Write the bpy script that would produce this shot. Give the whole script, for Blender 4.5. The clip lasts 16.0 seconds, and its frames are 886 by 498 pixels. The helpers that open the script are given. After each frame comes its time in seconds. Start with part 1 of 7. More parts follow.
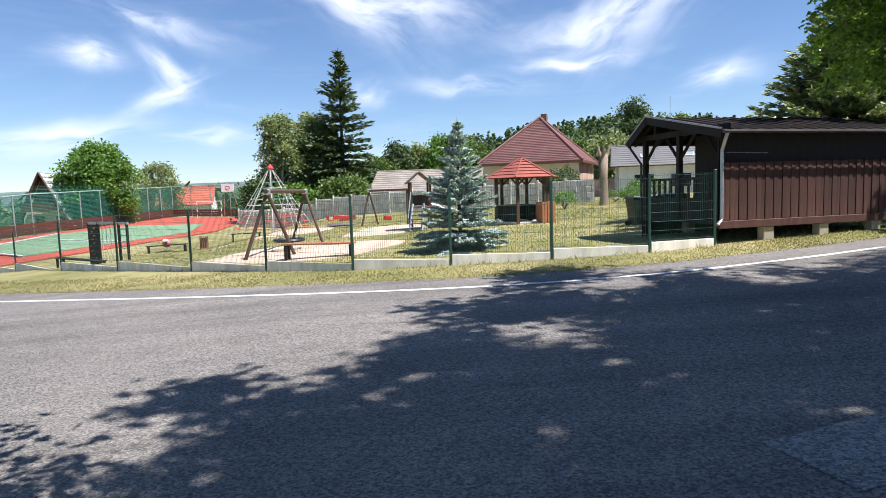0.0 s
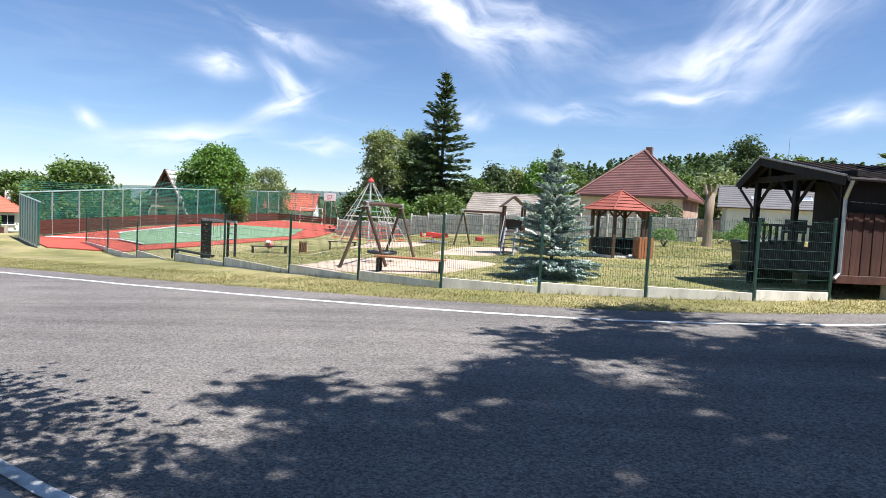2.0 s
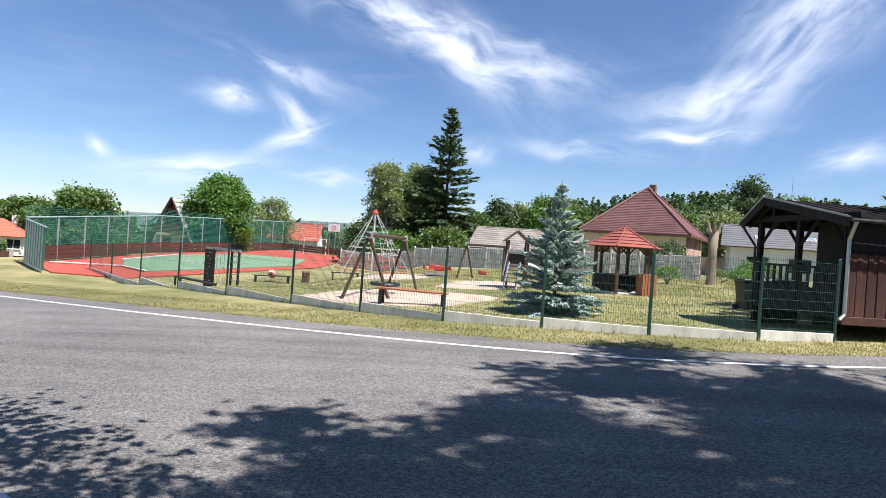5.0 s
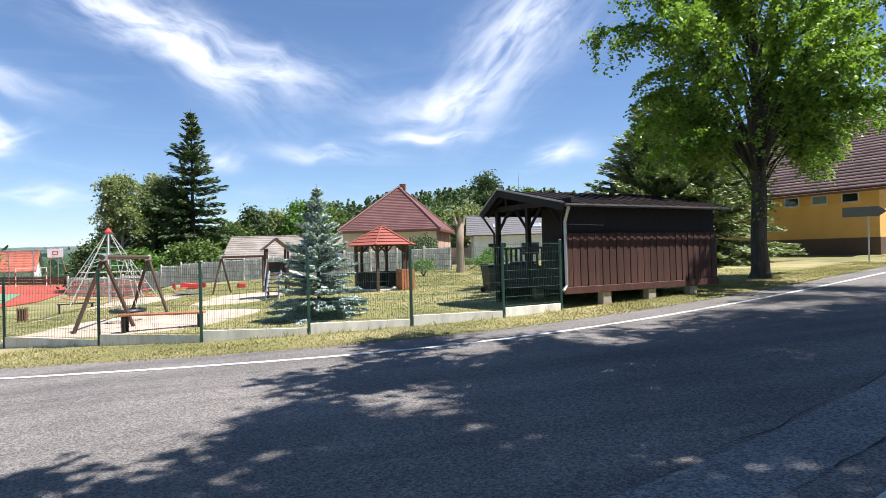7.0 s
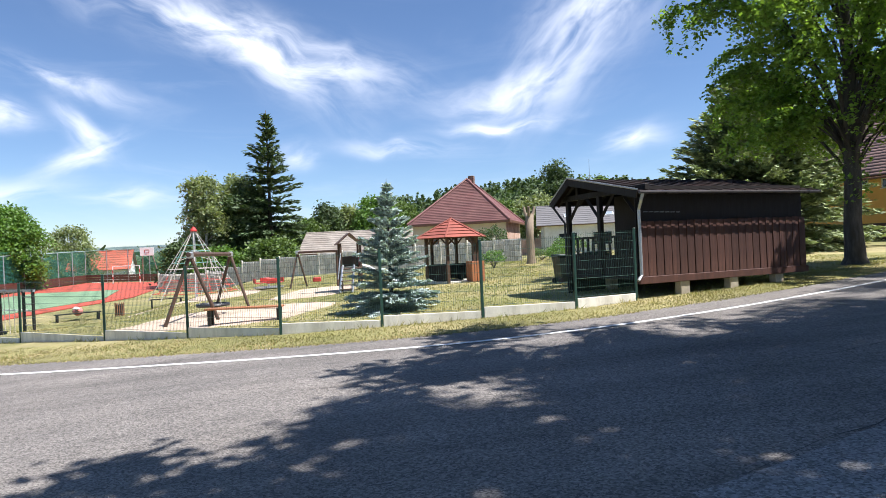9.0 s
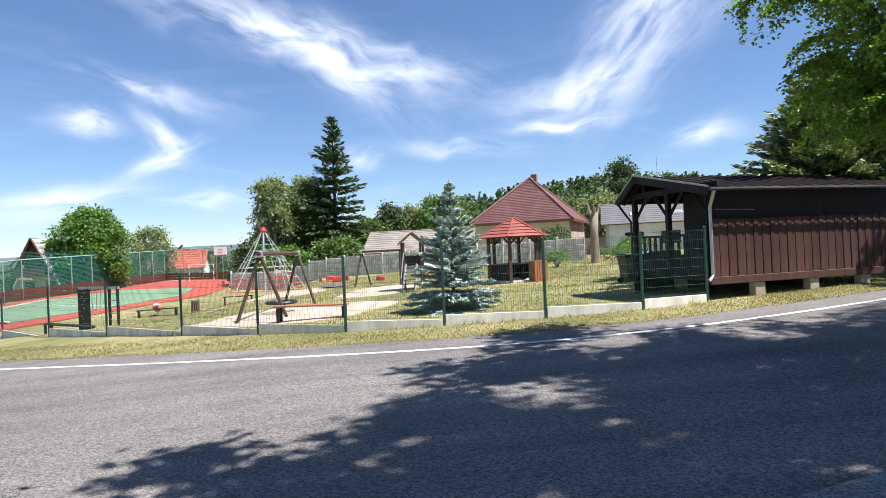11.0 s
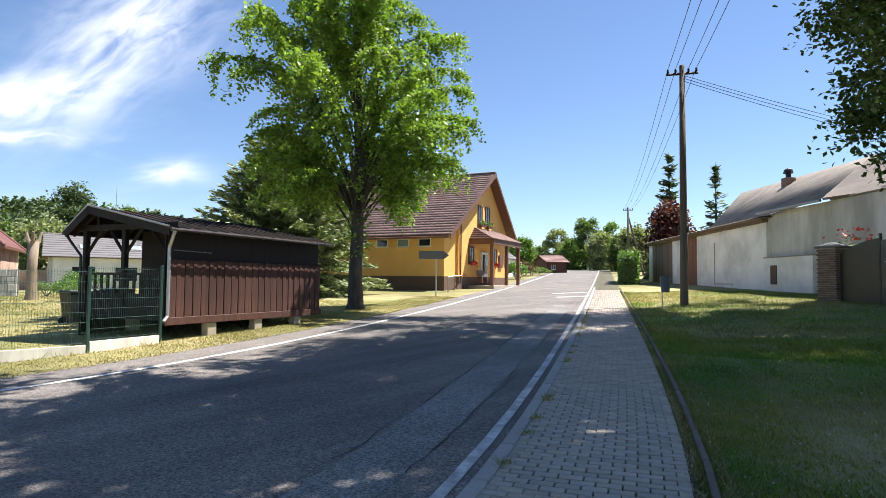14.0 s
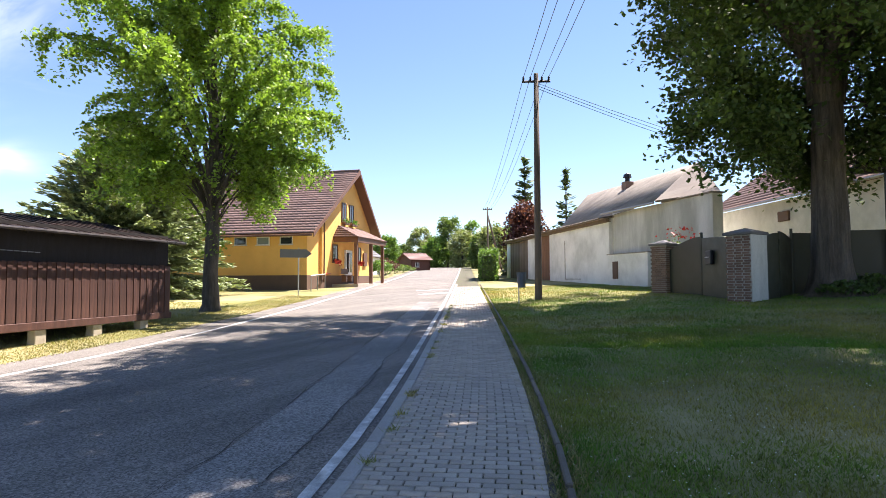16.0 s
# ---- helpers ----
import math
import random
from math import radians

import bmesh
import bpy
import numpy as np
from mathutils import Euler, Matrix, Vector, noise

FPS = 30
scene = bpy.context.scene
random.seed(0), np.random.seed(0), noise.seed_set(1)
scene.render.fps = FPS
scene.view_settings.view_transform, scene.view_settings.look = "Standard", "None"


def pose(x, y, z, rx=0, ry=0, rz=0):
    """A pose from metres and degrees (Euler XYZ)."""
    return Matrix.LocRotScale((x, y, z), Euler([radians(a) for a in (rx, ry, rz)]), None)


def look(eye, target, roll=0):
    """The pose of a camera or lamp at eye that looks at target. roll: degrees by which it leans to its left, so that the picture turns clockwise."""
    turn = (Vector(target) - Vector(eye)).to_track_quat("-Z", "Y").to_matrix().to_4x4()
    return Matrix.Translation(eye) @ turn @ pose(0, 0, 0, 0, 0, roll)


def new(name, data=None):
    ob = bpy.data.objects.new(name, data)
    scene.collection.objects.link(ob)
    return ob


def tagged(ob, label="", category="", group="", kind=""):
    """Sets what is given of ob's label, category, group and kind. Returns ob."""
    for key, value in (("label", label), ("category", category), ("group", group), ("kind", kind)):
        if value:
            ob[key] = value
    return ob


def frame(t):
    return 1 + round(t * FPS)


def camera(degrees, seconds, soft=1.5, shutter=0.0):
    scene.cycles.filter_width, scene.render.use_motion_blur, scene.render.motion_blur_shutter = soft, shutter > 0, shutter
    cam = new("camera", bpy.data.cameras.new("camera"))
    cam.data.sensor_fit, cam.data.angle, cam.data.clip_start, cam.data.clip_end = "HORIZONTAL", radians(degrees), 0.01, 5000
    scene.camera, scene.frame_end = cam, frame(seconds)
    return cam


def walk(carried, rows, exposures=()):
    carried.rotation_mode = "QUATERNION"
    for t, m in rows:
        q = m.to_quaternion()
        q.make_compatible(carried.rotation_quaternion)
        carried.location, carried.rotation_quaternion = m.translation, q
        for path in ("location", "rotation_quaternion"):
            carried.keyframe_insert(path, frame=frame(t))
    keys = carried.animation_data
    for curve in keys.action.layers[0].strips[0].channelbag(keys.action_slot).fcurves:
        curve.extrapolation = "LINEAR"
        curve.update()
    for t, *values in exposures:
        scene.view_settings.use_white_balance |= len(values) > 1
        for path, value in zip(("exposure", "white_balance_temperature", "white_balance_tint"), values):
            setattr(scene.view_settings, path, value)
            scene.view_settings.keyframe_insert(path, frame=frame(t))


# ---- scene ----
cam = camera(72.0, 16.0, soft=0.8)
EYE = (0.0, 0.0, 1.65)
PATH = [
    (0.0, pose(*EYE, 84.49, 1.83, -1.14)),
    (0.5, pose(*EYE, 84.41, 1.79, -0.55)),
    (1.0, pose(*EYE, 84.51, 1.49, 1.21)),
    (1.5, pose(*EYE, 85.54, -0.37, 3.91)),
    (2.0, pose(*EYE, 86.49, -2.94, 7.68)),
    (2.5, pose(*EYE, 86.95, -5.38, 11.81)),
    (3.0, pose(*EYE, 87.15, -7.47, 15.04)),
    (3.2, pose(*EYE, 87.48, -7.96, 15.41)),
    (5.3, pose(*EYE, 89.86, -3.13, 5.29)),
    (5.5, pose(*EYE, 90.03, -2.54, 3.21)),
    (6.0, pose(*EYE, 90.21, -1.05, -2.67)),
    (6.5, pose(*EYE, 90.38, 0.34, -8.79)),
    (7.0, pose(*EYE, 90.42, 1.46, -14.22)),
    (7.5, pose(*EYE, 90.32, 2.41, -15.83)),
    (8.0, pose(*EYE, 90.25, 2.50, -13.91)),
    (8.5, pose(*EYE, 90.05, 2.33, -11.16)),
    (9.0, pose(*EYE, 89.89, 2.58, -7.67)),
    (9.5, pose(*EYE, 89.72, 2.84, -3.20)),
    (9.7, pose(*EYE, 89.65, 2.92, -0.99)),
    (11.8, pose(*EYE, 90.85, 1.64, -4.58)),
    (12.0, pose(*EYE, 91.10, 1.73, -8.49)),
    (12.5, pose(*EYE, 91.72, 1.27, -20.52)),
    (13.0, pose(*EYE, 92.28, 0.67, -32.83)),
    (13.5, pose(*EYE, 92.87, -0.29, -43.07)),
    (14.0, pose(*EYE, 92.97, -0.58, -49.81)),
    (14.5, pose(*EYE, 93.03, -0.46, -55.91)),
    (15.0, pose(*EYE, 93.02, -0.20, -59.72)),
    (15.5, pose(*EYE, 92.92, 0.03, -61.79)),
    (16.0, pose(*EYE, 92.83, 0.22, -62.48)),
]
EXPOSURES = [(0.0, 1.04, 6050, 14), (1.8, 1.02, 6050, 14), (3.1, 0.90, 5950, 14), (5.5, 0.98, 6000, 14), (7.0, 1.08, 6100, 14), (9.7, 1.08, 6100, 14), (12.0, 1.06, 6000, 14), (13.0, 1.14, 6200, 13), (14.0, 1.38, 6450, 14), (16.0, 1.84, 6700, 19)]
walk(cam, PATH, EXPOSURES)

# ---- sky, sun ----
SUN_AZ, SUN_EL = 117.0, 62.0      # clockwise from +y, and height


WISPS = [(-9, 18.2, -14, 12, 1.9, 1.15), (-5, 15.6, -32, 6, 2.2, 0.55), (21.8, 19.3, 42, 8, 3.3, 0.85), (15, 14.4, 12, 6, 1.3, 0.85),
         (-28.7, 11.7, -3, 2.3, 0.8, 1.3), (-22.4, 11.0, -38, 2.4, 0.8, 1.1), (-22.4, 9.2, 22, 3.2, 0.9, 0.95), (-24, 14.6, -12, 5.5, 0.8, 0.9),
         (14, 11.6, 1, 4.2, 0.5, 1.3), (4.6, 9.8, 1, 4.6, 0.6, 0.9), (25.4, 8.6, 8, 2.4, 0.9, 1.0), (-37.5, 6.2, -40, 1.3, 0.5, 1.0),
         (-31, 5.2, 12, 5.5, 1.1, 0.85), (-19.5, 6.2, 5, 3.2, 0.7, 0.8), (-5, 8.4, 5, 1.9, 0.8, 0.8)]


def build_world():
    w = bpy.data.worlds.new("sky")
    w.use_nodes = True
    nt = w.node_tree
    N, L = nt.nodes, nt.links
    N.clear()
    out, bg = N.new("ShaderNodeOutputWorld"), N.new("ShaderNodeBackground")
    sky = N.new("ShaderNodeTexSky")
    sky.sky_type, sky.sun_disc = "NISHITA", False
    sky.sun_elevation, sky.sun_rotation = radians(SUN_EL), radians(SUN_AZ)
    sky.air_density, sky.dust_density, sky.ozone_density, sky.altitude = 1.0, 0.05, 5.0, 300
    bg.inputs[1].default_value = 0.066

    def math_node(op, a, b=None, c=None, clamp=False):
        n = N.new("ShaderNodeMath")
        n.operation, n.use_clamp = op, clamp
        for i, v in enumerate((a, b, c)):
            if v is None:
                continue
            if isinstance(v, (int, float)):
                n.inputs[i].default_value = v
            else:
                L.new(v, n.inputs[i])
        return n.outputs[0]

    tc = N.new("ShaderNodeTexCoord")
    sep = N.new("ShaderNodeSeparateXYZ")
    L.new(tc.outputs["Generated"], sep.inputs[0])
    x, y, z = sep.outputs
    zz = math_node("ADD", math_node("MAXIMUM", z, 0.0), 0.12)
    u, v = math_node("DIVIDE", x, zz), math_node("DIVIDE", y, zz)
    uv = N.new("ShaderNodeCombineXYZ")
    L.new(u, uv.inputs[0]), L.new(v, uv.inputs[1])

    def noise_of(vec, scale, detail, rough, distort, turn=0.0, stretch=(1, 1, 1), shift=(0, 0, 0)):
        mp = N.new("ShaderNodeMapping")
        mp.inputs["Rotation"].default_value = (0, 0, radians(turn))
        mp.inputs["Scale"].default_value = stretch
        mp.inputs["Location"].default_value = shift
        L.new(vec, mp.inputs[0])
        n = N.new("ShaderNodeTexNoise")
        n.inputs["Scale"].default_value, n.inputs["Detail"].default_value = scale, detail
        n.inputs["Roughness"].default_value, n.inputs["Distortion"].default_value = rough, distort
        L.new(mp.outputs[0], n.inputs["Vector"])
        return n.outputs["Fac"]

    def ramp(val, lo, hi):
        n = N.new("ShaderNodeMapRange")
        n.interpolation_type = "SMOOTHSTEP"
        n.inputs[1].default_value, n.inputs[2].default_value = lo, hi
        L.new(val, n.inputs[0])
        return n.outputs[0]

    # high cirrus, each wisp by its bearing and height, its lean, length, width and thickness
    az = math_node("MULTIPLY", math_node("ARCTAN2", x, y), 57.2958)
    el = math_node("MULTIPLY", math_node("ARCSINE", z), 57.2958)
    warp = N.new("ShaderNodeTexNoise")
    warp.inputs["Scale"].default_value, warp.inputs["Detail"].default_value = 5.0, 3
    L.new(tc.outputs["Generated"], warp.inputs["Vector"])
    wsep = N.new("ShaderNodeSeparateXYZ")
    L.new(warp.outputs["Color"], wsep.inputs[0])
    az = math_node("ADD", az, math_node("MULTIPLY", math_node("SUBTRACT", wsep.outputs[0], 0.5), 5.0))
    el = math_node("ADD", el, math_node("MULTIPLY", math_node("SUBTRACT", wsep.outputs[1], 0.5), 5.0))
    total = None
    for k, (a0, e0, lean, length, wide, thick) in enumerate(WISPS):
        ca, sa = math.cos(radians(lean)), math.sin(radians(lean))
        da, de = math_node("SUBTRACT", az, a0), math_node("SUBTRACT", el, e0)
        p = math_node("ADD", math_node("MULTIPLY", da, ca), math_node("MULTIPLY", de, sa))
        q = math_node("SUBTRACT", math_node("MULTIPLY", de, ca), math_node("MULTIPLY", da, sa))
        r2 = math_node("ADD", math_node("POWER", math_node("DIVIDE", math_node("ABSOLUTE", p), length), 2.0), math_node("POWER", math_node("DIVIDE", math_node("ABSOLUTE", q), wide), 2.0))
        body = math_node("EXPONENT", math_node("MULTIPLY", r2, -1.0))
        cv = N.new("ShaderNodeCombineXYZ")
        L.new(math_node("MULTIPLY", p, 0.12), cv.inputs[0]), L.new(math_node("MULTIPLY", q, 0.40), cv.inputs[1])
        cv.inputs[2].default_value = 3.7 * k
        st = noise_of(cv.outputs[0], 1.25, 5, 0.55, 0.35)
        one = math_node("MULTIPLY", math_node("MULTIPLY", body, ramp(st, 0.28, 0.72)), thick)
        total = one if total is None else math_node("ADD", total, one)
    low = noise_of(tc.outputs["Generated"], 3.0, 5, 0.6, 0.9, 0, (1, 1, 6), (0.7, 0.3, 0))
    veil = math_node("MULTIPLY", math_node("MULTIPLY", ramp(low, 0.45, 0.8), math_node("SUBTRACT", 1.0, ramp(z, 0.05, 0.5))), ramp(math_node("SUBTRACT", math_node("MULTIPLY", y, 0.62), math_node("MULTIPLY", x, 0.85)), -0.3, 0.5))
    cloud = math_node("ADD", total, math_node("MULTIPLY", veil, 0.14), None, True)
    mix = N.new("ShaderNodeMix")
    mix.data_type = "RGBA"
    L.new(cloud, mix.inputs["Factor"])
    L.new(sky.outputs[0], mix.inputs["A"])
    mix.inputs["B"].default_value = (9.0, 9.3, 9.8, 1)
    L.new(mix.outputs["Result"], bg.inputs[0])
    L.new(bg.outputs[0], out.inputs[0])
    scene.world = w


build_world()
sun = new("sun", bpy.data.lights.new("sun", "SUN"))
sun.data.energy, sun.data.angle, sun.data.color = 5.0, radians(0.53), (1.0, 0.95, 0.87)
_a, _e = radians(SUN_AZ), radians(SUN_EL)
TO_SUN = Vector((math.sin(_a) * math.cos(_e), math.cos(_a) * math.cos(_e), math.sin(_e)))
sun.matrix_world = look(TO_SUN * 60, (0, 0, 0))

# ---- materials ----
def material(name, color, rough=0.8, vary=0.15, scale=3.0, fine=40.0, bump=0.15, metal=0.0, tint=None, island=0.0, per_object=0.0,
             stretch=(1, 1, 1), spec=0.4, through_light=0.0, bump_dist=0.01):
    """Base colour with variation at two scales, a second tint in patches, and fine relief."""
    m = bpy.data.materials.new(name)
    m.use_nodes = True
    nt = m.node_tree
    N, L = nt.nodes, nt.links
    b = N["Principled BSDF"]
    b.inputs["Roughness"].default_value, b.inputs["Metallic"].default_value = rough, metal
    b.inputs["Specular IOR Level"].default_value = spec
    tc, mp = N.new("ShaderNodeTexCoord"), N.new("ShaderNodeMapping")
    mp.inputs["Scale"].default_value = stretch
    L.new(tc.outputs["Object"], mp.inputs[0])

    def tex(s, detail, rgh=0.6):
        n = N.new("ShaderNodeTexNoise")
        n.inputs["Scale"].default_value, n.inputs["Detail"].default_value, n.inputs["Roughness"].default_value = s, detail, rgh
        L.new(mp.outputs[0], n.inputs["Vector"])
        return n.outputs["Fac"]

    def rng(v, lo, hi, a, c):
        n = N.new("ShaderNodeMapRange")
        for i, q in enumerate((lo, hi, a, c)):
            n.inputs[i + 1].default_value = q
        L.new(v, n.inputs[0])
        return n.outputs[0]

    def mul(a, c):
        n = N.new("ShaderNodeMath")
        n.operation = "MULTIPLY"
        L.new(a, n.inputs[0]), L.new(c, n.inputs[1])
        return n.outputs[0]

    coarse, grain = tex(scale, 4), tex(fine, 5, 0.7)
    f = mul(rng(coarse, 0.3, 0.7, 1 - vary, 1 + vary), rng(grain, 0.25, 0.75, 1 - vary, 1 + vary))
    if island:
        g = N.new("ShaderNodeNewGeometry")
        f = mul(f, rng(g.outputs["Random Per Island"], 0, 1, 1 - island, 1 + island))
    if per_object:
        o = N.new("ShaderNodeObjectInfo")
        f = mul(f, rng(o.outputs["Random"], 0, 1, 1 - per_object, 1 + per_object))
    base = N.new("ShaderNodeMix")
    base.data_type = "RGBA"
    base.inputs["A"].default_value = (*color, 1)
    base.inputs["B"].default_value = (*(tint or color), 1)
    L.new(rng(tex(scale * 0.45, 5, 0.65), 0.42, 0.62, 0, 1), base.inputs["Factor"])
    sc = N.new("ShaderNodeVectorMath")
    sc.operation = "SCALE"
    L.new(base.outputs["Result"], sc.inputs[0]), L.new(f, sc.inputs["Scale"])
    L.new(sc.outputs[0], b.inputs["Base Color"])
    L.new(rng(coarse, 0.3, 0.7, max(rough - 0.1, 0.02), min(rough + 0.1, 1)), b.inputs["Roughness"])
    if bump:
        bp = N.new("ShaderNodeBump")
        bp.inputs["Strength"].default_value, bp.inputs["Distance"].default_value = bump, bump_dist
        L.new(grain, bp.inputs["Height"])
        L.new(bp.outputs[0], b.inputs["Normal"])
    if through_light:
        t, mx = N.new("ShaderNodeBsdfTranslucent"), N.new("ShaderNodeMixShader")
        gain = N.new("ShaderNodeVectorMath")
        gain.operation = "MULTIPLY"
        gain.inputs[1].default_value = (1.25, 1.3, 0.55)
        L.new(sc.outputs[0], gain.inputs[0])
        L.new(gain.outputs[0], t.inputs[0])
        mx.inputs[0].default_value = through_light
        L.new(b.outputs[0], mx.inputs[1]), L.new(t.outputs[0], mx.inputs[2])
        L.new(mx.outputs[0], N["Material Output"].inputs[0])
    return m


def glass_material(name, color=(0.02, 0.025, 0.03)):
    m = bpy.data.materials.new(name)
    m.use_nodes = True
    b = m.node_tree.nodes["Principled BSDF"]
    b.inputs["Base Color"].default_value = (*color, 1)
    b.inputs["Roughness"].default_value = 0.04
    b.inputs["Specular IOR Level"].default_value = 0.6
    return m


M = {}
def asphalt_material(name, color, tint, streak):
    """Worn asphalt: pale and dark aggregate, tyre-polished bands along the lanes, stains."""
    m = bpy.data.materials.new(name)
    m.use_nodes = True
    nt = m.node_tree
    N, L = nt.nodes, nt.links
    b = N["Principled BSDF"]
    b.inputs["Roughness"].default_value, b.inputs["Specular IOR Level"].default_value = 0.8, 0.35
    tc = N.new("ShaderNodeTexCoord")

    def tex(scale, detail, rough=0.6, turn=0.0, stretch=(1, 1, 1)):
        mp = N.new("ShaderNodeMapping")
        mp.inputs["Rotation"].default_value, mp.inputs["Scale"].default_value = (0, 0, radians(turn)), stretch
        L.new(tc.outputs["Object"], mp.inputs[0])
        n = N.new("ShaderNodeTexNoise")
        n.inputs["Scale"].default_value, n.inputs["Detail"].default_value, n.inputs["Roughness"].default_value = scale, detail, rough
        L.new(mp.outputs[0], n.inputs["Vector"])
        return n.outputs["Fac"]

    def rng(v, lo, hi, a, c):
        n = N.new("ShaderNodeMapRange")
        for i, q in enumerate((lo, hi, a, c)):
            n.inputs[i + 1].default_value = q
        L.new(v, n.inputs[0])
        return n.outputs[0]

    def mul(a, c):
        n = N.new("ShaderNodeMath")
        n.operation = "MULTIPLY"
        L.new(a, n.inputs[0]), L.new(c, n.inputs[1])
        return n.outputs[0]

    vor = N.new("ShaderNodeTexVoronoi")
    vor.inputs["Scale"].default_value = 55
    L.new(tc.outputs["Object"], vor.inputs["Vector"])
    vs = N.new("ShaderNodeSeparateXYZ")
    L.new(vor.outputs["Color"], vs.inputs[0])
    f = mul(rng(vs.outputs[0], 0, 1, 0.48, 1.60), rng(tex(26, 4, 0.7), 0.25, 0.75, 0.72, 1.28))
    f = mul(f, rng(tex(0.5, 5, 0.6), 0.3, 0.7, 0.86, 1.14))
    f = mul(f, rng(tex(0.9, 4, 0.6, -24, (0.06, 1.3, 1)), 0.35, 0.65, 1 - streak, 1 + streak))
    mix = N.new("ShaderNodeMix")
    mix.data_type = "RGBA"
    mix.inputs["A"].default_value, mix.inputs["B"].default_value = (*color, 1), (*tint, 1)
    L.new(rng(tex(0.22, 5, 0.65), 0.42, 0.6, 0, 1), mix.inputs["Factor"])
    sc = N.new("ShaderNodeVectorMath")
    sc.operation = "SCALE"
    L.new(mix.outputs["Result"], sc.inputs[0]), L.new(f, sc.inputs["Scale"])
    L.new(sc.outputs[0], b.inputs["Base Color"])
    bp = N.new("ShaderNodeBump")
    bp.inputs["Strength"].default_value, bp.inputs["Distance"].default_value = 0.7, 0.008
    L.new(vor.outputs["Distance"], bp.inputs["Height"])
    L.new(bp.outputs[0], b.inputs["Normal"])
    return m


M["asphalt"] = asphalt_material("asphalt", (0.138, 0.127, 0.115), (0.162, 0.147, 0.131), 0.20)
M["asphalt_patch"] = asphalt_material("asphalt_patch", (0.215, 0.207, 0.198), (0.16, 0.154, 0.146), 0.05)
M["crack"] = material("crack_dirt", (0.05, 0.047, 0.043), 0.95, 0.2, 4, 40, 0)
M["paint"] = material("road_paint", (0.72, 0.72, 0.70), 0.6, 0.14, 4, 60, 0.25, tint=(0.5, 0.5, 0.48))
M["paint_worn"] = material("worn_road_paint", (0.62, 0.62, 0.60), 0.75, 0.3, 6, 70, 0.3, tint=(0.34, 0.335, 0.32))
M["grass"] = material("grass_ground", (0.17, 0.165, 0.055), 0.9, 0.25, 0.5, 30, 0.6, tint=(0.31, 0.265, 0.125), bump_dist=0.03)
M["blade"] = material("grass_blade", (0.20, 0.22, 0.072), 0.6, 0.25, 0.8, 20, 0, tint=(0.35, 0.295, 0.135), island=0.35, through_light=0.35)
# copy of the blade for the near lawn: greener, with shade put into its colour
M["shade_blade"] = material("green_shaded_blade", (0.095, 0.20, 0.020), 0.6, 0.3, 0.45, 20, 0, tint=(0.26, 0.22, 0.055), island=0.35, through_light=0.3)
M["dry_blade"] = material("dry_grass", (0.38, 0.305, 0.165), 0.7, 0.25, 0.8, 20, 0, tint=(0.15, 0.16, 0.055), island=0.35, through_light=0.3)
M["paver"] = material("concrete_paver", (0.36, 0.315, 0.265), 0.85, 0.14, 2, 60, 0.35, per_object=0.12, island=0.12, bump_dist=0.004)
M["kerb"] = material("concrete_kerb", (0.36, 0.345, 0.32), 0.85, 0.14, 3, 50, 0.3, per_object=0.08, tint=(0.28, 0.265, 0.24))
M["joint"] = material("joint_sand", (0.085, 0.072, 0.055), 0.95, 0.2, 4, 70, 0.4, tint=(0.09, 0.10, 0.045))
M["concrete"] = material("concrete_board", (0.70, 0.67, 0.58), 0.85, 0.12, 1.6, 40, 0.25, tint=(0.55, 0.52, 0.44), stretch=(3, 3, 0.5))
M["post_green"] = material("green_fence_paint", (0.018, 0.055, 0.04), 0.45, 0.1, 3, 40, 0.05)
M["wire"] = material("green_fence_wire", (0.03, 0.075, 0.058), 0.45, 0.1, 3, 40, 0)
M["brown_wood"] = material("brown_stained_wood", (0.055, 0.023, 0.016), 0.7, 0.22, 3, 40, 0.3, stretch=(6, 6, 0.5), per_object=0.2, tint=(0.075, 0.032, 0.022))
# dark stained timber; near black because the shed's eave shade is in the colour
M["dark_wood"] = material("dark_stain_and_shade_wood", (0.010, 0.007, 0.006), 0.75, 0.25, 3, 40, 0.3, stretch=(6, 6, 0.6))
M["roof_felt"] = material("dark_roof_sheet", (0.010, 0.0085, 0.0085), 0.8, 0.15, 1.5, 30, 0.2, spec=0.12, tint=(0.026, 0.015, 0.013))
M["gutter"] = material("grey_gutter", (0.26, 0.27, 0.28), 0.4, 0.08, 4, 40, 0.05, metal=0.5)
M["gutter_dark"] = material("brown_gutter", (0.045, 0.038, 0.036), 0.35, 0.08, 4, 40, 0.05, spec=0.5)
M["zinc"] = material("galvanised_steel", (0.42, 0.44, 0.45), 0.4, 0.12, 5, 60, 0.05, metal=0.7)
M["swing_wood"] = material("swing_wood", (0.075, 0.042, 0.028), 0.6, 0.2, 3, 40, 0.2, stretch=(3, 3, 1))
M["orange_wood"] = material("orange_stained_wood", (0.34, 0.135, 0.06), 0.55, 0.18, 3, 40, 0.2, stretch=(1, 6, 6))
M["sand"] = material("play_sand", (0.50, 0.385, 0.29), 0.95, 0.14, 0.8, 60, 0.5, tint=(0.39, 0.31, 0.23))
M["court_red"] = material("red_court", (0.40, 0.072, 0.045), 0.85, 0.10, 0.25, 60, 0.2, tint=(0.35, 0.07, 0.045))
M["court_green"] = material("green_court", (0.17, 0.27, 0.155), 0.85, 0.10, 0.25, 60, 0.2, tint=(0.15, 0.24, 0.14))
M["board_brown"] = material("brown_boards", (0.085, 0.032, 0.022), 0.6, 0.2, 2, 30, 0.15, stretch=(1, 1, 6))
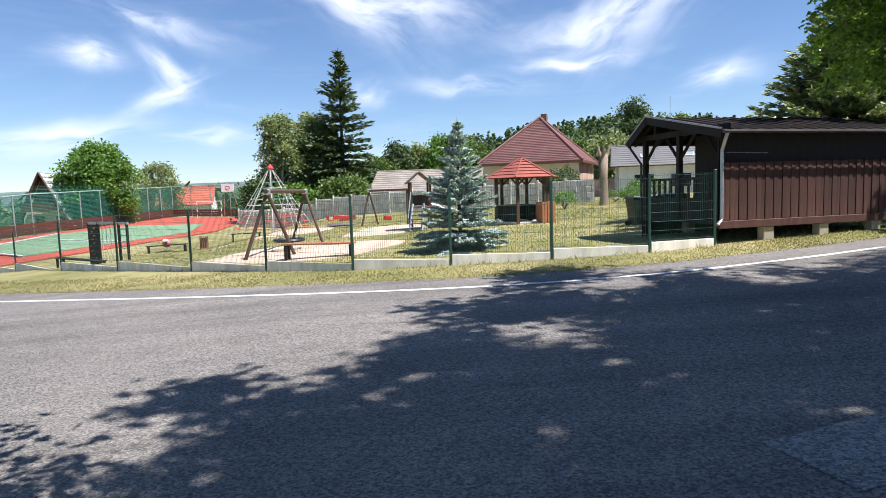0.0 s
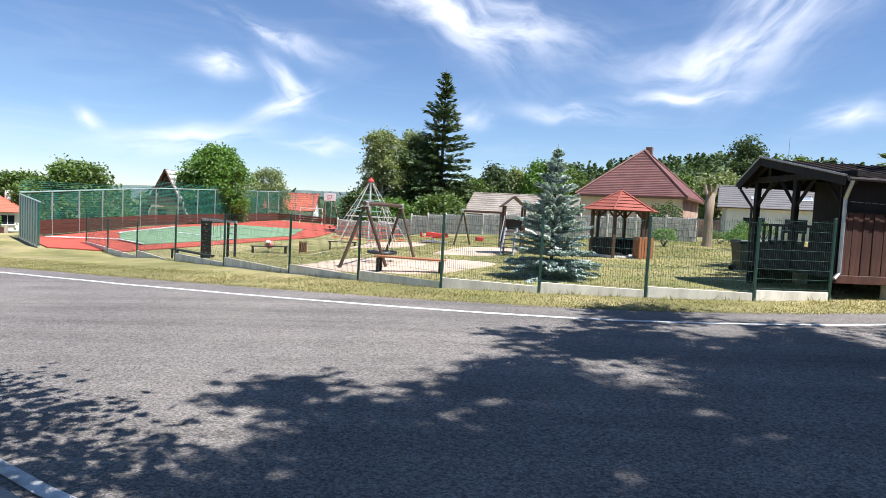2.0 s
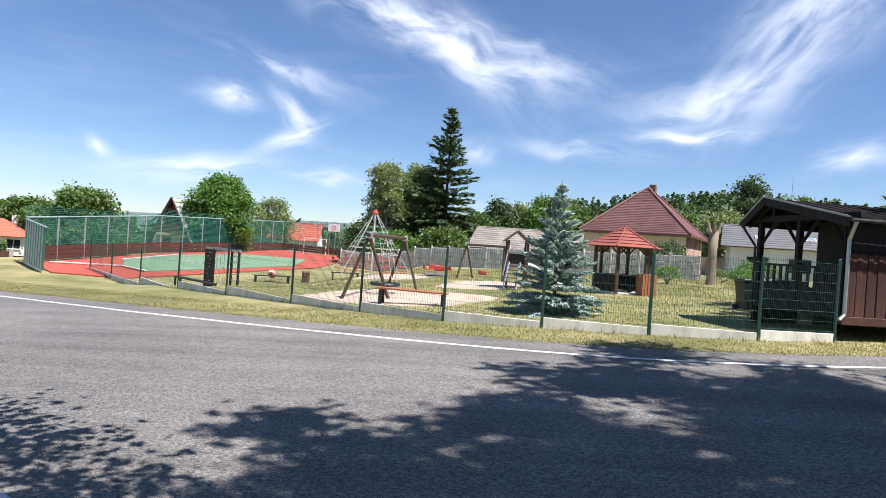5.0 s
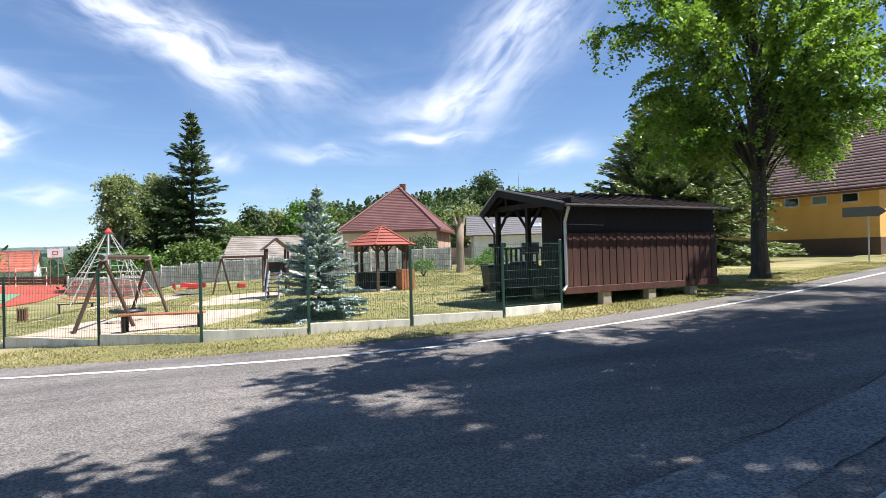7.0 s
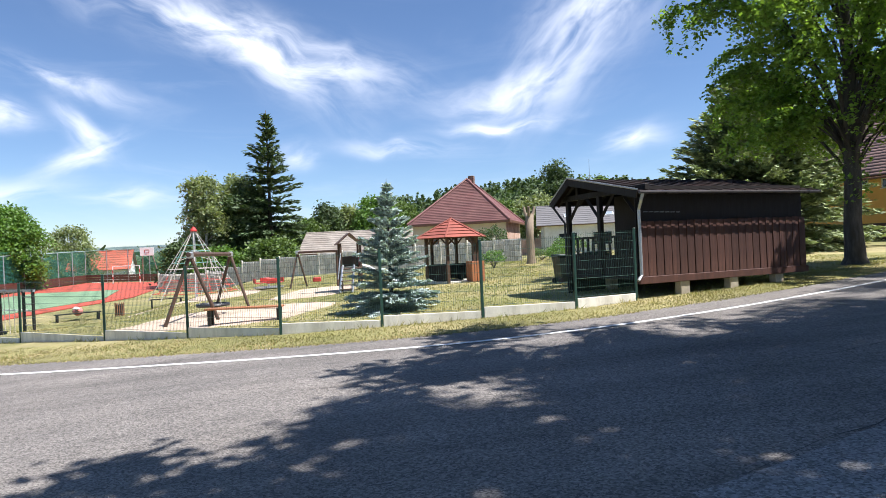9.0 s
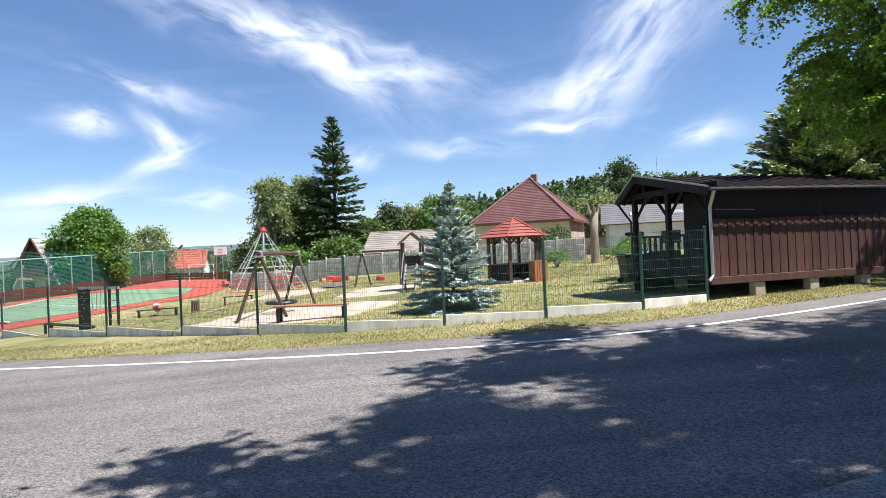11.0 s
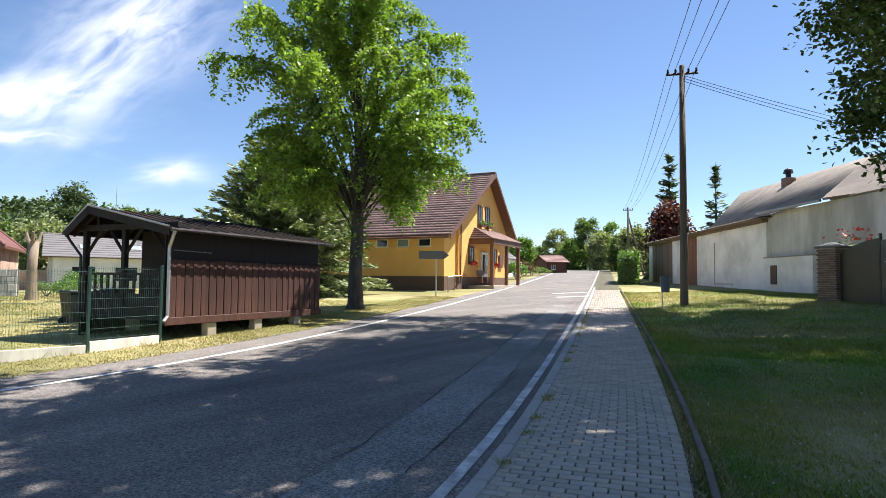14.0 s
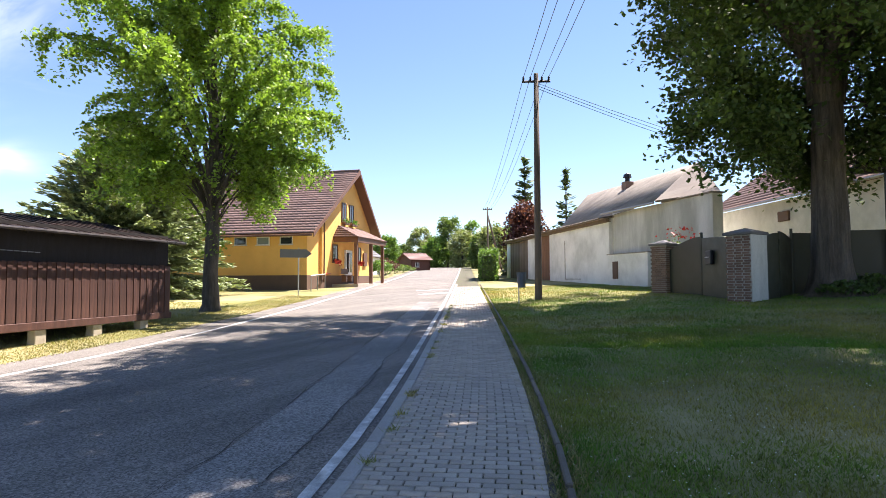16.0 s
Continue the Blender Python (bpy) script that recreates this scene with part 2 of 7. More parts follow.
M["net_rail"] = material("pale_green_rail", (0.30, 0.42, 0.38), 0.5, 0.1, 3, 30, 0)
M["net"] = material("green_net_cord", (0.035, 0.19, 0.14), 0.7, 0.1, 3, 30, 0)
M["white"] = material("white_paint", (0.78, 0.78, 0.76), 0.6, 0.06, 1.2, 40, 0.1, tint=(0.70, 0.70, 0.68))
M["red_plastic"] = material("red_plastic", (0.42, 0.045, 0.035), 0.4, 0.08, 3, 40, 0.03)
M["toy_pink"] = material("faded_red_plastic", (0.55, 0.20, 0.17), 0.5, 0.1, 3, 40, 0.03)
M["block"] = material("old_concrete_block", (0.36, 0.31, 0.23), 0.9, 0.2, 4, 40, 0.3)
M["rope"] = material("grey_rope", (0.42, 0.40, 0.36), 0.85, 0.1, 5, 60, 0.1)
M["rope_red"] = material("red_rope", (0.50, 0.10, 0.07), 0.85, 0.1, 5, 60, 0.1)
M["rope_green"] = material("green_rope", (0.14, 0.30, 0.25), 0.85, 0.1, 5, 60, 0.1)
M["gaz_roof"] = material("red_shingles", (0.27, 0.082, 0.057), 0.8, 0.18, 2, 40, 0.3, tint=(0.25, 0.07, 0.05))
M["tile_red"] = material("red_brown_roof_tiles", (0.185, 0.088, 0.078), 0.65, 0.15, 1, 30, 0.2, island=0.12, tint=(0.165, 0.07, 0.065))
M["tile_brown"] = material("brown_roof_tiles", (0.20, 0.125, 0.105), 0.75, 0.18, 1.2, 30, 0.2, island=0.15, tint=(0.155, 0.10, 0.088))
M["tile_orange"] = material("orange_roof_tiles", (0.50, 0.115, 0.065), 0.7, 0.12, 1.2, 30, 0.2, island=0.12)
M["tile_dark"] = material("dark_weathered_roof", (0.105, 0.088, 0.076), 0.85, 0.15, 1, 30, 0.15, tint=(0.15, 0.13, 0.11))
M["tile_grey"] = material("grey_roof_sheet", (0.145, 0.14, 0.14), 0.7, 0.12, 1, 30, 0.1)
M["fibre"] = material("weathered_fibre_cement", (0.30, 0.265, 0.225), 0.9, 0.2, 1.2, 30, 0.25, tint=(0.22, 0.19, 0.16))
M["cream"] = material("cream_plaster", (0.60, 0.52, 0.42), 0.9, 0.08, 0.8, 40, 0.15, tint=(0.52, 0.44, 0.35))
M["plaster_pink"] = material("weathered_pink_plaster", (0.50, 0.36, 0.28), 0.9, 0.15, 1, 40, 0.2, tint=(0.33, 0.20, 0.15))
M["yellow"] = material("yellow_plaster", (0.80, 0.46, 0.14), 0.9, 0.05, 0.6, 50, 0.12, tint=(0.74, 0.41, 0.12))
M["plinth"] = material("dark_plinth", (0.135, 0.085, 0.062), 0.85, 0.12, 1, 40, 0.15)
M["white_plaster"] = material("white_plaster", (0.84, 0.83, 0.80), 0.9, 0.07, 0.8, 40, 0.2, tint=(0.62, 0.62, 0.58))
M["grey_plaster"] = material("streaked_old_plaster", (0.62, 0.62, 0.58), 0.9, 0.14, 0.9, 40, 0.25, tint=(0.40, 0.40, 0.36), stretch=(1.2, 1.2, 0.35))
M["brick"] = material("weathered_brick", (0.20, 0.125, 0.092), 0.85, 0.2, 3, 50, 0.3, per_object=0.25, tint=(0.20, 0.13, 0.10))
M["mortar"] = material("mortar", (0.34, 0.31, 0.27), 0.95, 0.15, 4, 60, 0.3)
M["gate"] = material("dark_green_gate", (0.042, 0.045, 0.03), 0.5, 0.12, 2, 40, 0.1)
M["planks"] = material("weathered_planks", (0.20, 0.145, 0.105), 0.85, 0.25, 2, 40, 0.3, stretch=(8, 8, 0.6), per_object=0.25)
M["planks_brown"] = material("brown_planks", (0.24, 0.115, 0.062), 0.75, 0.22, 2, 40, 0.3, stretch=(8, 8, 0.6), per_object=0.2)
M["pole_wood"] = material("tarred_pole_wood", (0.105, 0.085, 0.07), 0.85, 0.2, 2, 40, 0.3, stretch=(8, 8, 0.4))
M["black"] = material("black_metal", (0.02, 0.02, 0.022), 0.45, 0.1, 4, 40, 0.05)
M["glass"] = glass_material("window_glass")
M["glass_pale"] = glass_material("pale_window_glass", (0.25, 0.30, 0.33))
M["frame_white"] = material("white_window_frame", (0.72, 0.72, 0.70), 0.5, 0.05, 4, 40, 0.03)
M["frame_brown"] = material("brown_window_frame", (0.14, 0.07, 0.045), 0.5, 0.1, 4, 40, 0.05)
M["bin_plastic"] = material("dark_green_bin", (0.012, 0.018, 0.014), 0.45, 0.1, 3, 40, 0.05)
M["bin_blue"] = material("blue_grey_bin", (0.05, 0.075, 0.11), 0.45, 0.1, 3, 40, 0.05)
M["sign_back"] = material("grey_sign_back", (0.11, 0.12, 0.13), 0.5, 0.08, 4, 40, 0.03, metal=0.3)
M["bark"] = material("tree_bark", (0.062, 0.052, 0.043), 0.95, 0.3, 3, 30, 0.8, stretch=(4, 4, 0.8), bump_dist=0.03, tint=(0.09, 0.08, 0.067))
M["bark_old"] = material("furrowed_linden_bark", (0.125, 0.105, 0.085), 0.95, 0.35, 2, 14, 0.9, stretch=(5, 5, 0.5), bump_dist=0.05, tint=(0.07, 0.058, 0.047))
M["bark_bare"] = material("bare_weathered_trunk", (0.26, 0.205, 0.15), 0.9, 0.25, 2, 25, 0.5, stretch=(4, 4, 0.6), tint=(0.18, 0.14, 0.10))
M["edging"] = material("weathered_edging", (0.15, 0.13, 0.105), 0.9, 0.2, 3, 40, 0.4, per_object=0.15, tint=(0.10, 0.085, 0.065))
M["bark_birch"] = material("birch_bark", (0.45, 0.44, 0.40), 0.9, 0.3, 3, 30, 0.3, stretch=(1, 1, 3))
M["leaf_maple"] = material("maple_leaves", (0.16, 0.27, 0.045), 0.5, 0.2, 0.5, 8, 0, tint=(0.21, 0.32, 0.06), island=0.35, through_light=0.40)
M["leaf_linden"] = material("linden_leaves", (0.068, 0.115, 0.028), 0.55, 0.2, 0.5, 8, 0, island=0.35, through_light=0.28)
M["leaf_walnut"] = material("walnut_leaves", (0.115, 0.21, 0.045), 0.5, 0.2, 0.4, 6, 0, island=0.35, through_light=0.4)
M["leaf_mid"] = material("tree_leaves", (0.115, 0.185, 0.05), 0.55, 0.25, 0.3, 5, 0, tint=(0.10, 0.14, 0.045), island=0.35, through_light=0.35)
M["leaf_birch"] = material("birch_leaves", (0.21, 0.25, 0.125), 0.55, 0.2, 0.4, 6, 0, island=0.35, through_light=0.4)
M["leaf_dark"] = material("far_tree_leaves", (0.075, 0.12, 0.045), 0.7, 0.25, 0.2, 3, 0, tint=(0.065, 0.095, 0.035), island=0.4, through_light=0.2)
M["leaf_red"] = material("red_leaves", (0.095, 0.036, 0.036), 0.55, 0.2, 0.5, 8, 0, island=0.35, through_light=0.35)
M["leaf_bush"] = material("bush_leaves", (0.12, 0.22, 0.05), 0.55, 0.2, 0.5, 8, 0, island=0.35, through_light=0.35)
M["needle_blue"] = material("blue_spruce_needles", (0.44, 0.52, 0.52), 0.6, 0.2, 1.5, 10, 0, island=0.4, tint=(0.28, 0.36, 0.35), through_light=0.15)
M["needle"] = material("spruce_needles", (0.065, 0.105, 0.045), 0.6, 0.25, 0.5, 8, 0, island=0.4, tint=(0.09, 0.125, 0.06), through_light=0.15)
M["needle_pale"] = material("pale_fir_needles", (0.25, 0.30, 0.16), 0.6, 0.25, 0.5, 8, 0, island=0.4, through_light=0.15)
M["flower"] = material("red_flowers", (0.65, 0.06, 0.045), 0.6, 0.15, 3, 20, 0, island=0.3)
M["clover"] = material("white_clover", (0.62, 0.62, 0.54), 0.7, 0.1, 3, 20, 0)
# far land, with the blue of the hazy air mixed into its colour
M["hill_far"] = material("distant_land_hazed", (0.10, 0.14, 0.14), 0.95, 0.15, 0.004, 0.02, 0, tint=(0.14, 0.17, 0.13))

# ---- geometry helpers ----
class Geo:
    """Collects vertices and faces of one mesh."""

    def __init__(self):
        self.v, self.f = [], []

    def add(self, verts, faces):
        n = len(self.v)
        self.v.extend(tuple(p) for p in verts)
        self.f.extend(tuple(i + n for i in q) for q in faces)
        return self

    def box(self, cx, cy, cz, sx, sy, sz, m=None, bevel=0.0):
        """A box by its centre and size, with its long edges chamfered."""
        hx, hy, hz = sx / 2, sy / 2, sz / 2
        if bevel:
            b = min(bevel, hx * 0.45, hy * 0.45, hz * 0.45)
            pts, fs = [], []
            rings = ((-hz, b), (-hz + b, 0), (hz - b, 0), (hz, b))
            for z, i in rings:
                for x, y in ((-hx + b, -hy + i), (hx - b, -hy + i), (hx - i, -hy + b), (hx - i, hy - b), (hx - b, hy - i), (-hx + b, hy - i), (-hx + i, hy - b), (-hx + i, -hy + b)):
                    pts.append(Vector((x, y, z)))
            for r in range(3):
                for k in range(8):
                    fs.append((r * 8 + k, r * 8 + (k + 1) % 8, r * 8 + 8 + (k + 1) % 8, r * 8 + 8 + k))
            fs.append(tuple(range(7, -1, -1)))
            fs.append(tuple(range(24, 32)))
        else:
            pts = [Vector((x, y, z)) for z in (-hz, hz) for x, y in ((-hx, -hy), (hx, -hy), (hx, hy), (-hx, hy))]
            fs = [(3, 2, 1, 0), (4, 5, 6, 7), (0, 1, 5, 4), (1, 2, 6, 5), (2, 3, 7, 6), (3, 0, 4, 7)]
        pts = [p + Vector((cx, cy, cz)) for p in pts]
        if m is not None:
            pts = [m @ p for p in pts]
        return self.add(pts, fs)

    def rod(self, a, b, r0, r1=None, n=8, caps=True):
        a, b = Vector(a), Vector(b)
        r1 = r0 if r1 is None else r1
        d = (b - a).normalized()
        side = d.cross(Vector((0, 0, 1)) if abs(d.z) < 0.95 else Vector((1, 0, 0))).normalized()
        up = side.cross(d)
        pts = []
        for p, r in ((a, r0), (b, r1)):
            for k in range(n):
                t = 2 * math.pi * k / n
                pts.append(p + side * (r * math.cos(t)) + up * (r * math.sin(t)))
        fs = [(k, (k + 1) % n, n + (k + 1) % n, n + k) for k in range(n)]
        if caps:
            fs += [tuple(range(n - 1, -1, -1)), tuple(range(n, 2 * n))]
        return self.add(pts, fs)

    def tube(self, points, radii, n=8):
        """A tapered tube along a line of points."""
        pts, fs = [], []
        points = [Vector(p) for p in points]
        for i, p in enumerate(points):
            d = (points[min(i + 1, len(points) - 1)] - points[max(i - 1, 0)]).normalized()
            side = d.cross(Vector((0.13, 0.99, 0.05))).normalized()
            up = side.cross(d)
            for k in range(n):
                t = 2 * math.pi * k / n
                pts.append(p + side * (radii[i] * math.cos(t)) + up * (radii[i] * math.sin(t)))
        for i in range(len(points) - 1):
            for k in range(n):
                fs.append((i * n + k, i * n + (k + 1) % n, (i + 1) * n + (k + 1) % n, (i + 1) * n + k))
        fs.append(tuple(range((len(points) - 1) * n, len(points) * n)))
        return self.add(pts, fs)

    def prism(self, poly, a, b, m=None):
        """A polygon of (x, z) drawn out along y from a to b."""
        n = len(poly)
        pts = [Vector((x, a, z)) for x, z in poly] + [Vector((x, b, z)) for x, z in poly]
        if m is not None:
            pts = [m @ p for p in pts]
        fs = [tuple(range(n)), tuple(range(2 * n - 1, n - 1, -1))] + [(k, n + k, n + (k + 1) % n, (k + 1) % n) for k in range(n)]
        return self.add(pts, fs)

    def slab(self, quad, thick, m=None):
        """A flat plate: four corners and its thickness, measured along its normal, downwards."""
        q = [Vector(p) for p in quad]
        nrm = (q[1] - q[0]).cross(q[3] - q[0]).normalized()
        pts = q + [p - nrm * thick for p in q]
        if m is not None:
            pts = [m @ p for p in pts]
        return self.add(pts, [(0, 1, 2, 3), (7, 6, 5, 4), (0, 4, 5, 1), (1, 5, 6, 2), (2, 6, 7, 3), (3, 7, 4, 0)])

    def lathe(self, profile, n=16, at=(0, 0, 0)):
        pts, fs = [], []
        for r, z in profile:
            for k in range(n):
                t = 2 * math.pi * k / n
                pts.append((at[0] + r * math.cos(t), at[1] + r * math.sin(t), at[2] + z))
        for i in range(len(profile) - 1):
            for k in range(n):
                fs.append((i * n + k, i * n + (k + 1) % n, (i + 1) * n + (k + 1) % n, (i + 1) * n + k))
        fs += [tuple(range(n - 1, -1, -1)), tuple(range((len(profile) - 1) * n, len(profile) * n))]
        return self.add(pts, fs)

    def mesh(self, name, mat, smooth=False):
        me = bpy.data.meshes.new(name)
        me.from_pydata([tuple(p) for p in self.v], [], self.f)
        me.materials.append(mat)
        if smooth:
            me.polygons.foreach_set("use_smooth", [True] * len(me.polygons))
        me.update()
        bm = bmesh.new()
        bm.from_mesh(me)
        bmesh.ops.recalc_face_normals(bm, faces=bm.faces)
        bm.to_mesh(me)
        bm.free()
        return me


def part(name, geo, mat, parent=None, label="", smooth=False):
    ob = new(name, geo.mesh(name, mat, smooth))
    if parent is not None:
        ob.parent = parent
    return tagged(ob, label)


def thing(name, label, category, m=None, group="", kind=""):
    """The Empty at the base of a thing."""
    e = new(name)
    e.empty_display_size = 0.2
    if m is not None:
        e.matrix_world = m
    return tagged(e, label, category, group, kind)


def raw_mesh(name, verts, faces, mat, smooth=False):
    me = bpy.data.meshes.new(name)
    verts = np.asarray(verts, dtype=np.float32)
    faces = np.asarray(faces, dtype=np.int32)
    me.vertices.add(len(verts))
    me.vertices.foreach_set("co", verts.ravel())
    k = faces.shape[1]
    me.loops.add(faces.size)
    me.loops.foreach_set("vertex_index", faces.ravel())
    me.polygons.add(len(faces))
    me.polygons.foreach_set("loop_start", np.arange(0, faces.size, k, dtype=np.int32))
    if smooth:
        me.polygons.foreach_set("use_smooth", np.ones(len(faces), dtype=bool))
    me.materials.append(mat)
    me.update(calc_edges=True)
    return me


# ---- the lie of the land ----
def soft_x(x):
    return x if abs(x) < 80 else math.copysign(80 + 40 * math.tanh((abs(x) - 80) / 40), x)


def far_line(x):
    return 7.55 + math.hypot(0.5 * (x - 2.3), 3.0)


def near_line(x):
    bend = max(0.0, -2.5 - x)
    return 1.35 + math.hypot(0.475 * (x - 0.8), 1.1) + 0.15 * bend * bend / (bend + 1.5)


def kerb_line(x):
    return near_line(x) - 0.20


def walk_edge(x):
    return near_line(x) - 2.02


def asphalt_edge(x):
    return far_line(x) + 1.2


def slope(x, y):
    x = soft_x(x)
    y = max(-100, min(y, 120))
    return -0.08 + 0.025 * x - 0.114 * math.log1p(math.exp(-x / 3)) + (0.0001 * x * x if x > 0 else 0) + 0.0055 * y


def court_level(x, y):
    return -1.9 - 0.0219 * x + 0.0059 * y


def ground(x, y):
    z = slope(x, y)
    n = -0.423 * x + 0.906 * y
    b = max(0.0, -n - 2.2)
    if x > -4:
        z += min(1, (x + 4) / 6) * 0.08 * b / (1 + b / 14)
    if y > 24 and x < -9:
        k = min(1, (y - 24) / 3) * min(1, (-9 - x) / 5)
        flat = max(0.0, min(1.0, (x + 40) / 8)) * max(0.0, min(1.0, (96 - y) / 10))
        level = court_level(x, y) - 0.08
        z = z + k * (min(z, level) + flat * max(0.0, level - z) - z)
    return z


def side_of(curve, x, off):
    """The point off metres to the far side of a curve y(x), and its x, y."""
    d = (curve(x + 0.05) - curve(x - 0.05)) / 0.1
    k = math.hypot(1, d)
    return x - d / k * off, curve(x) + off / k


def columns(lo, hi, fine_lo, fine_hi, step, coarse):
    xs = list(np.arange(fine_lo, fine_hi, step))
    x, s = fine_lo, step
    left = []
    while x > lo:
        s *= coarse
        x -= s
        left.append(x)
    x, s, right = fine_hi, step, []
    while x < hi:
        right.append(x)
        s *= coarse
        x += s
    return left[::-1] + xs + right


def sheet(name, xs, rows, zs, mat):
    """A grid of columns at xs; rows are functions of x that give y."""
    v, f = [], []
    for x in xs:
        for r in rows:
            y = r(x)
            v.append((x, y, zs(x, y)))
    n = len(rows)
    for i in range(len(xs) - 1):
        for j in range(n - 1):
            a = i * n + j
            f.append((a, a + n, a + n + 1, a + 1))
    return new(name, raw_mesh(name, v, f, mat, True))


def build_ground():
    xs = columns(-3200, 3200, -36, 46, 0.6, 1.14)
    back = [0, .3, .7, 1.2, 1.8, 2.5, 3.3, 4.2, 5.2, 6.4, 8, 10, 13, 17, 23, 32, 48, 80, 150, 350, 900, 2500]
    front = [0, .3, .6, 1, 1.5, 2, 2.6, 3.3, 4, 5, 6, 7.2, 8.5, 10, 11.5, 13, 15, 17, 19, 21.5, 24, 27, 30, 34, 38, 43, 50, 60, 75, 100, 150, 300, 700, 1600, 3200]
    rows = [lambda x, d=d: walk_edge(x) - d for d in reversed(back)]
    rows += [lambda x: walk_edge(x) + 0.03, lambda x: asphalt_edge(x) - 0.03]
    rows += [lambda x, d=d: asphalt_edge(x) + d for d in front]

    def z(x, y):
        if walk_edge(x) + 0.02 < y < asphalt_edge(x) - 0.02:
            return slope(x, y) - 0.25
        return ground(x, y) + 0.02 * noise.noise((x * 0.8, y * 0.8, 0)) + (0.03 if y < walk_edge(x) + .01 else 0.01)

    tagged(sheet("ground", xs, rows, z, M["grass"]), "sunny mown lawn with dry yellow patches beside the road", "ground", kind="structure")


def build_road():
    xs = columns(-170, 190, -14, 30, 0.5, 1.08)
    ks = [0, .02, .06, .12, .2, .3, .4, .5, .6, .7, .8, .9, .96, 1]
    rows = [lambda x, k=k: kerb_line(x) + (asphalt_edge(x) - kerb_line(x)) * k for k in ks]
    road = sheet("road", xs, rows, lambda x, y: slope(x, y) + 0.012 * noise.noise((x * 0.35, y * 0.35, 3)), M["asphalt"])
    tagged(road, "worn grey asphalt road with tree shade across it", "road", kind="structure")

    def strip(name, curve, x0, x1, off0, off1, mat, label, lift=0.008, step=0.5):
        n = max(2, int(abs(x1 - x0) / step))
        v, f = [], []
        for i in range(n + 1):
            x = x0 + (x1 - x0) * i / n
            for j in range(3):
                o = off0 + (off1 - off0) * j / 2
                o += 0.012 * noise.noise((x * 3, o * 2, 7.0)) if j != 1 else 0
                px, py = side_of(curve, x, o)
                v.append((px, py, slope(px, py) + 0.012 * noise.noise((px * 0.35, py * 0.35, 3)) + lift))
        for i in range(n):
            for j in range(2):
                a = i * 3 + j
                f.append((a, a + 3, a + 4, a + 1))
        return tagged(new(name, raw_mesh(name, v, f, mat, True)), label, "road marking", kind="structure")

    strip("edge_line", far_line, -110, 110, -0.07, 0.07, M["paint"], "white painted line along the far road edge")
    strip("edge_line", near_line, -80, 110, -0.055, 0.055, M["paint_worn"], "worn white painted line along the near road edge")

    def bar(name, p, q, w, label):
        p, q = Vector(p), Vector(q)
        d = (q - p).normalized()
        sd = Vector((-d.y, d.x)) * w / 2
        v, f, n = [], [], 6
        for i in range(n + 1):
            c = p.lerp(q, i / n)
            for s in (-1, 1):
                k = c + sd * s * (1 + 0.1 * noise.noise((c.x * 3, s, 0)))
                v.append((k.x, k.y, slope(k.x, k.y) + 0.012 * noise.noise((k.x * 0.35, k.y * 0.35, 3)) + 0.008))
        f = [(2 * i, 2 * i + 1, 2 * i + 3, 2 * i + 2) for i in range(n)]
        tagged(new(name, raw_mesh(name, v, f, M["paint_worn"])), label, "road marking", kind="structure")

    for p, q in (((-19.2, 17.0), (-15.4, 14.9)), ((-11.9, 10.6), (-9.9, 9.5)), ((-24.5, 19.6), (-22.0, 18.4))):
        bar("lane_dash", p, q, 0.42, "white painted dash on the asphalt")
    bar("crossing_bar", (28.9, 16.5), (31.2, 15.5), 0.5, "white painted bar on the lane")
    bar("crossing_bar", (32.4, 18.7), (34.7, 17.7), 0.5, "white painted bar on the lane")
    # repaired strip of coarser, darker asphalt along the near lane
    strip("patched_strip", near_line, 2.4, 24, 0.45, 1.15, M["asphalt_patch"], "coarse dark repaired strip of asphalt", 0.004, 0.3)
    # cracks
    rnd = random.Random(4)
    for name, curve, x0, x1, o in (("road_crack", near_line, 3.0, 19, 1.17), ("road_crack", far_line, -1, 13, -2.6), ("road_crack", near_line, 4, 14, 0.42), ("road_crack", far_line, 4, 15, -3.9)):
        v, f = [], []
        n = 70
        for i in range(n + 1):
            x = x0 + (x1 - x0) * i / n
            w = 0.002 + 0.007 * rnd.random()
            wob = o + 0.12 * noise.noise((x * 0.9, o, 1)) + 0.05 * noise.noise((x * 4, o, 2))
            for s in (-w, w):
                px, py = side_of(curve, x, wob + s)
                v.append((px, py, slope(px, py) + 0.012 * noise.noise((px * 0.35, py * 0.35, 3)) + 0.012))
        f = [(2 * i, 2 * i + 2, 2 * i + 3, 2 * i + 1) for i in range(n)]
        tagged(new(name, raw_mesh(name, v, f, M["crack"])), "dark crack in the asphalt", "crack", kind="structure")


def build_pavement():
    bed = sheet("pavement", columns(-40, 110, -8, 32, 0.4, 1.1), [kerb_line, lambda x: kerb_line(x) - 0.9, lambda x: walk_edge(x)],
                lambda x, y: slope(x, y) + 0.055, M["joint"])
    tagged(bed, "grey concrete block pavement with mossy joints", "pavement", kind="structure")
    return bed


build_ground()
build_road()
PAVEMENT = build_pavement()

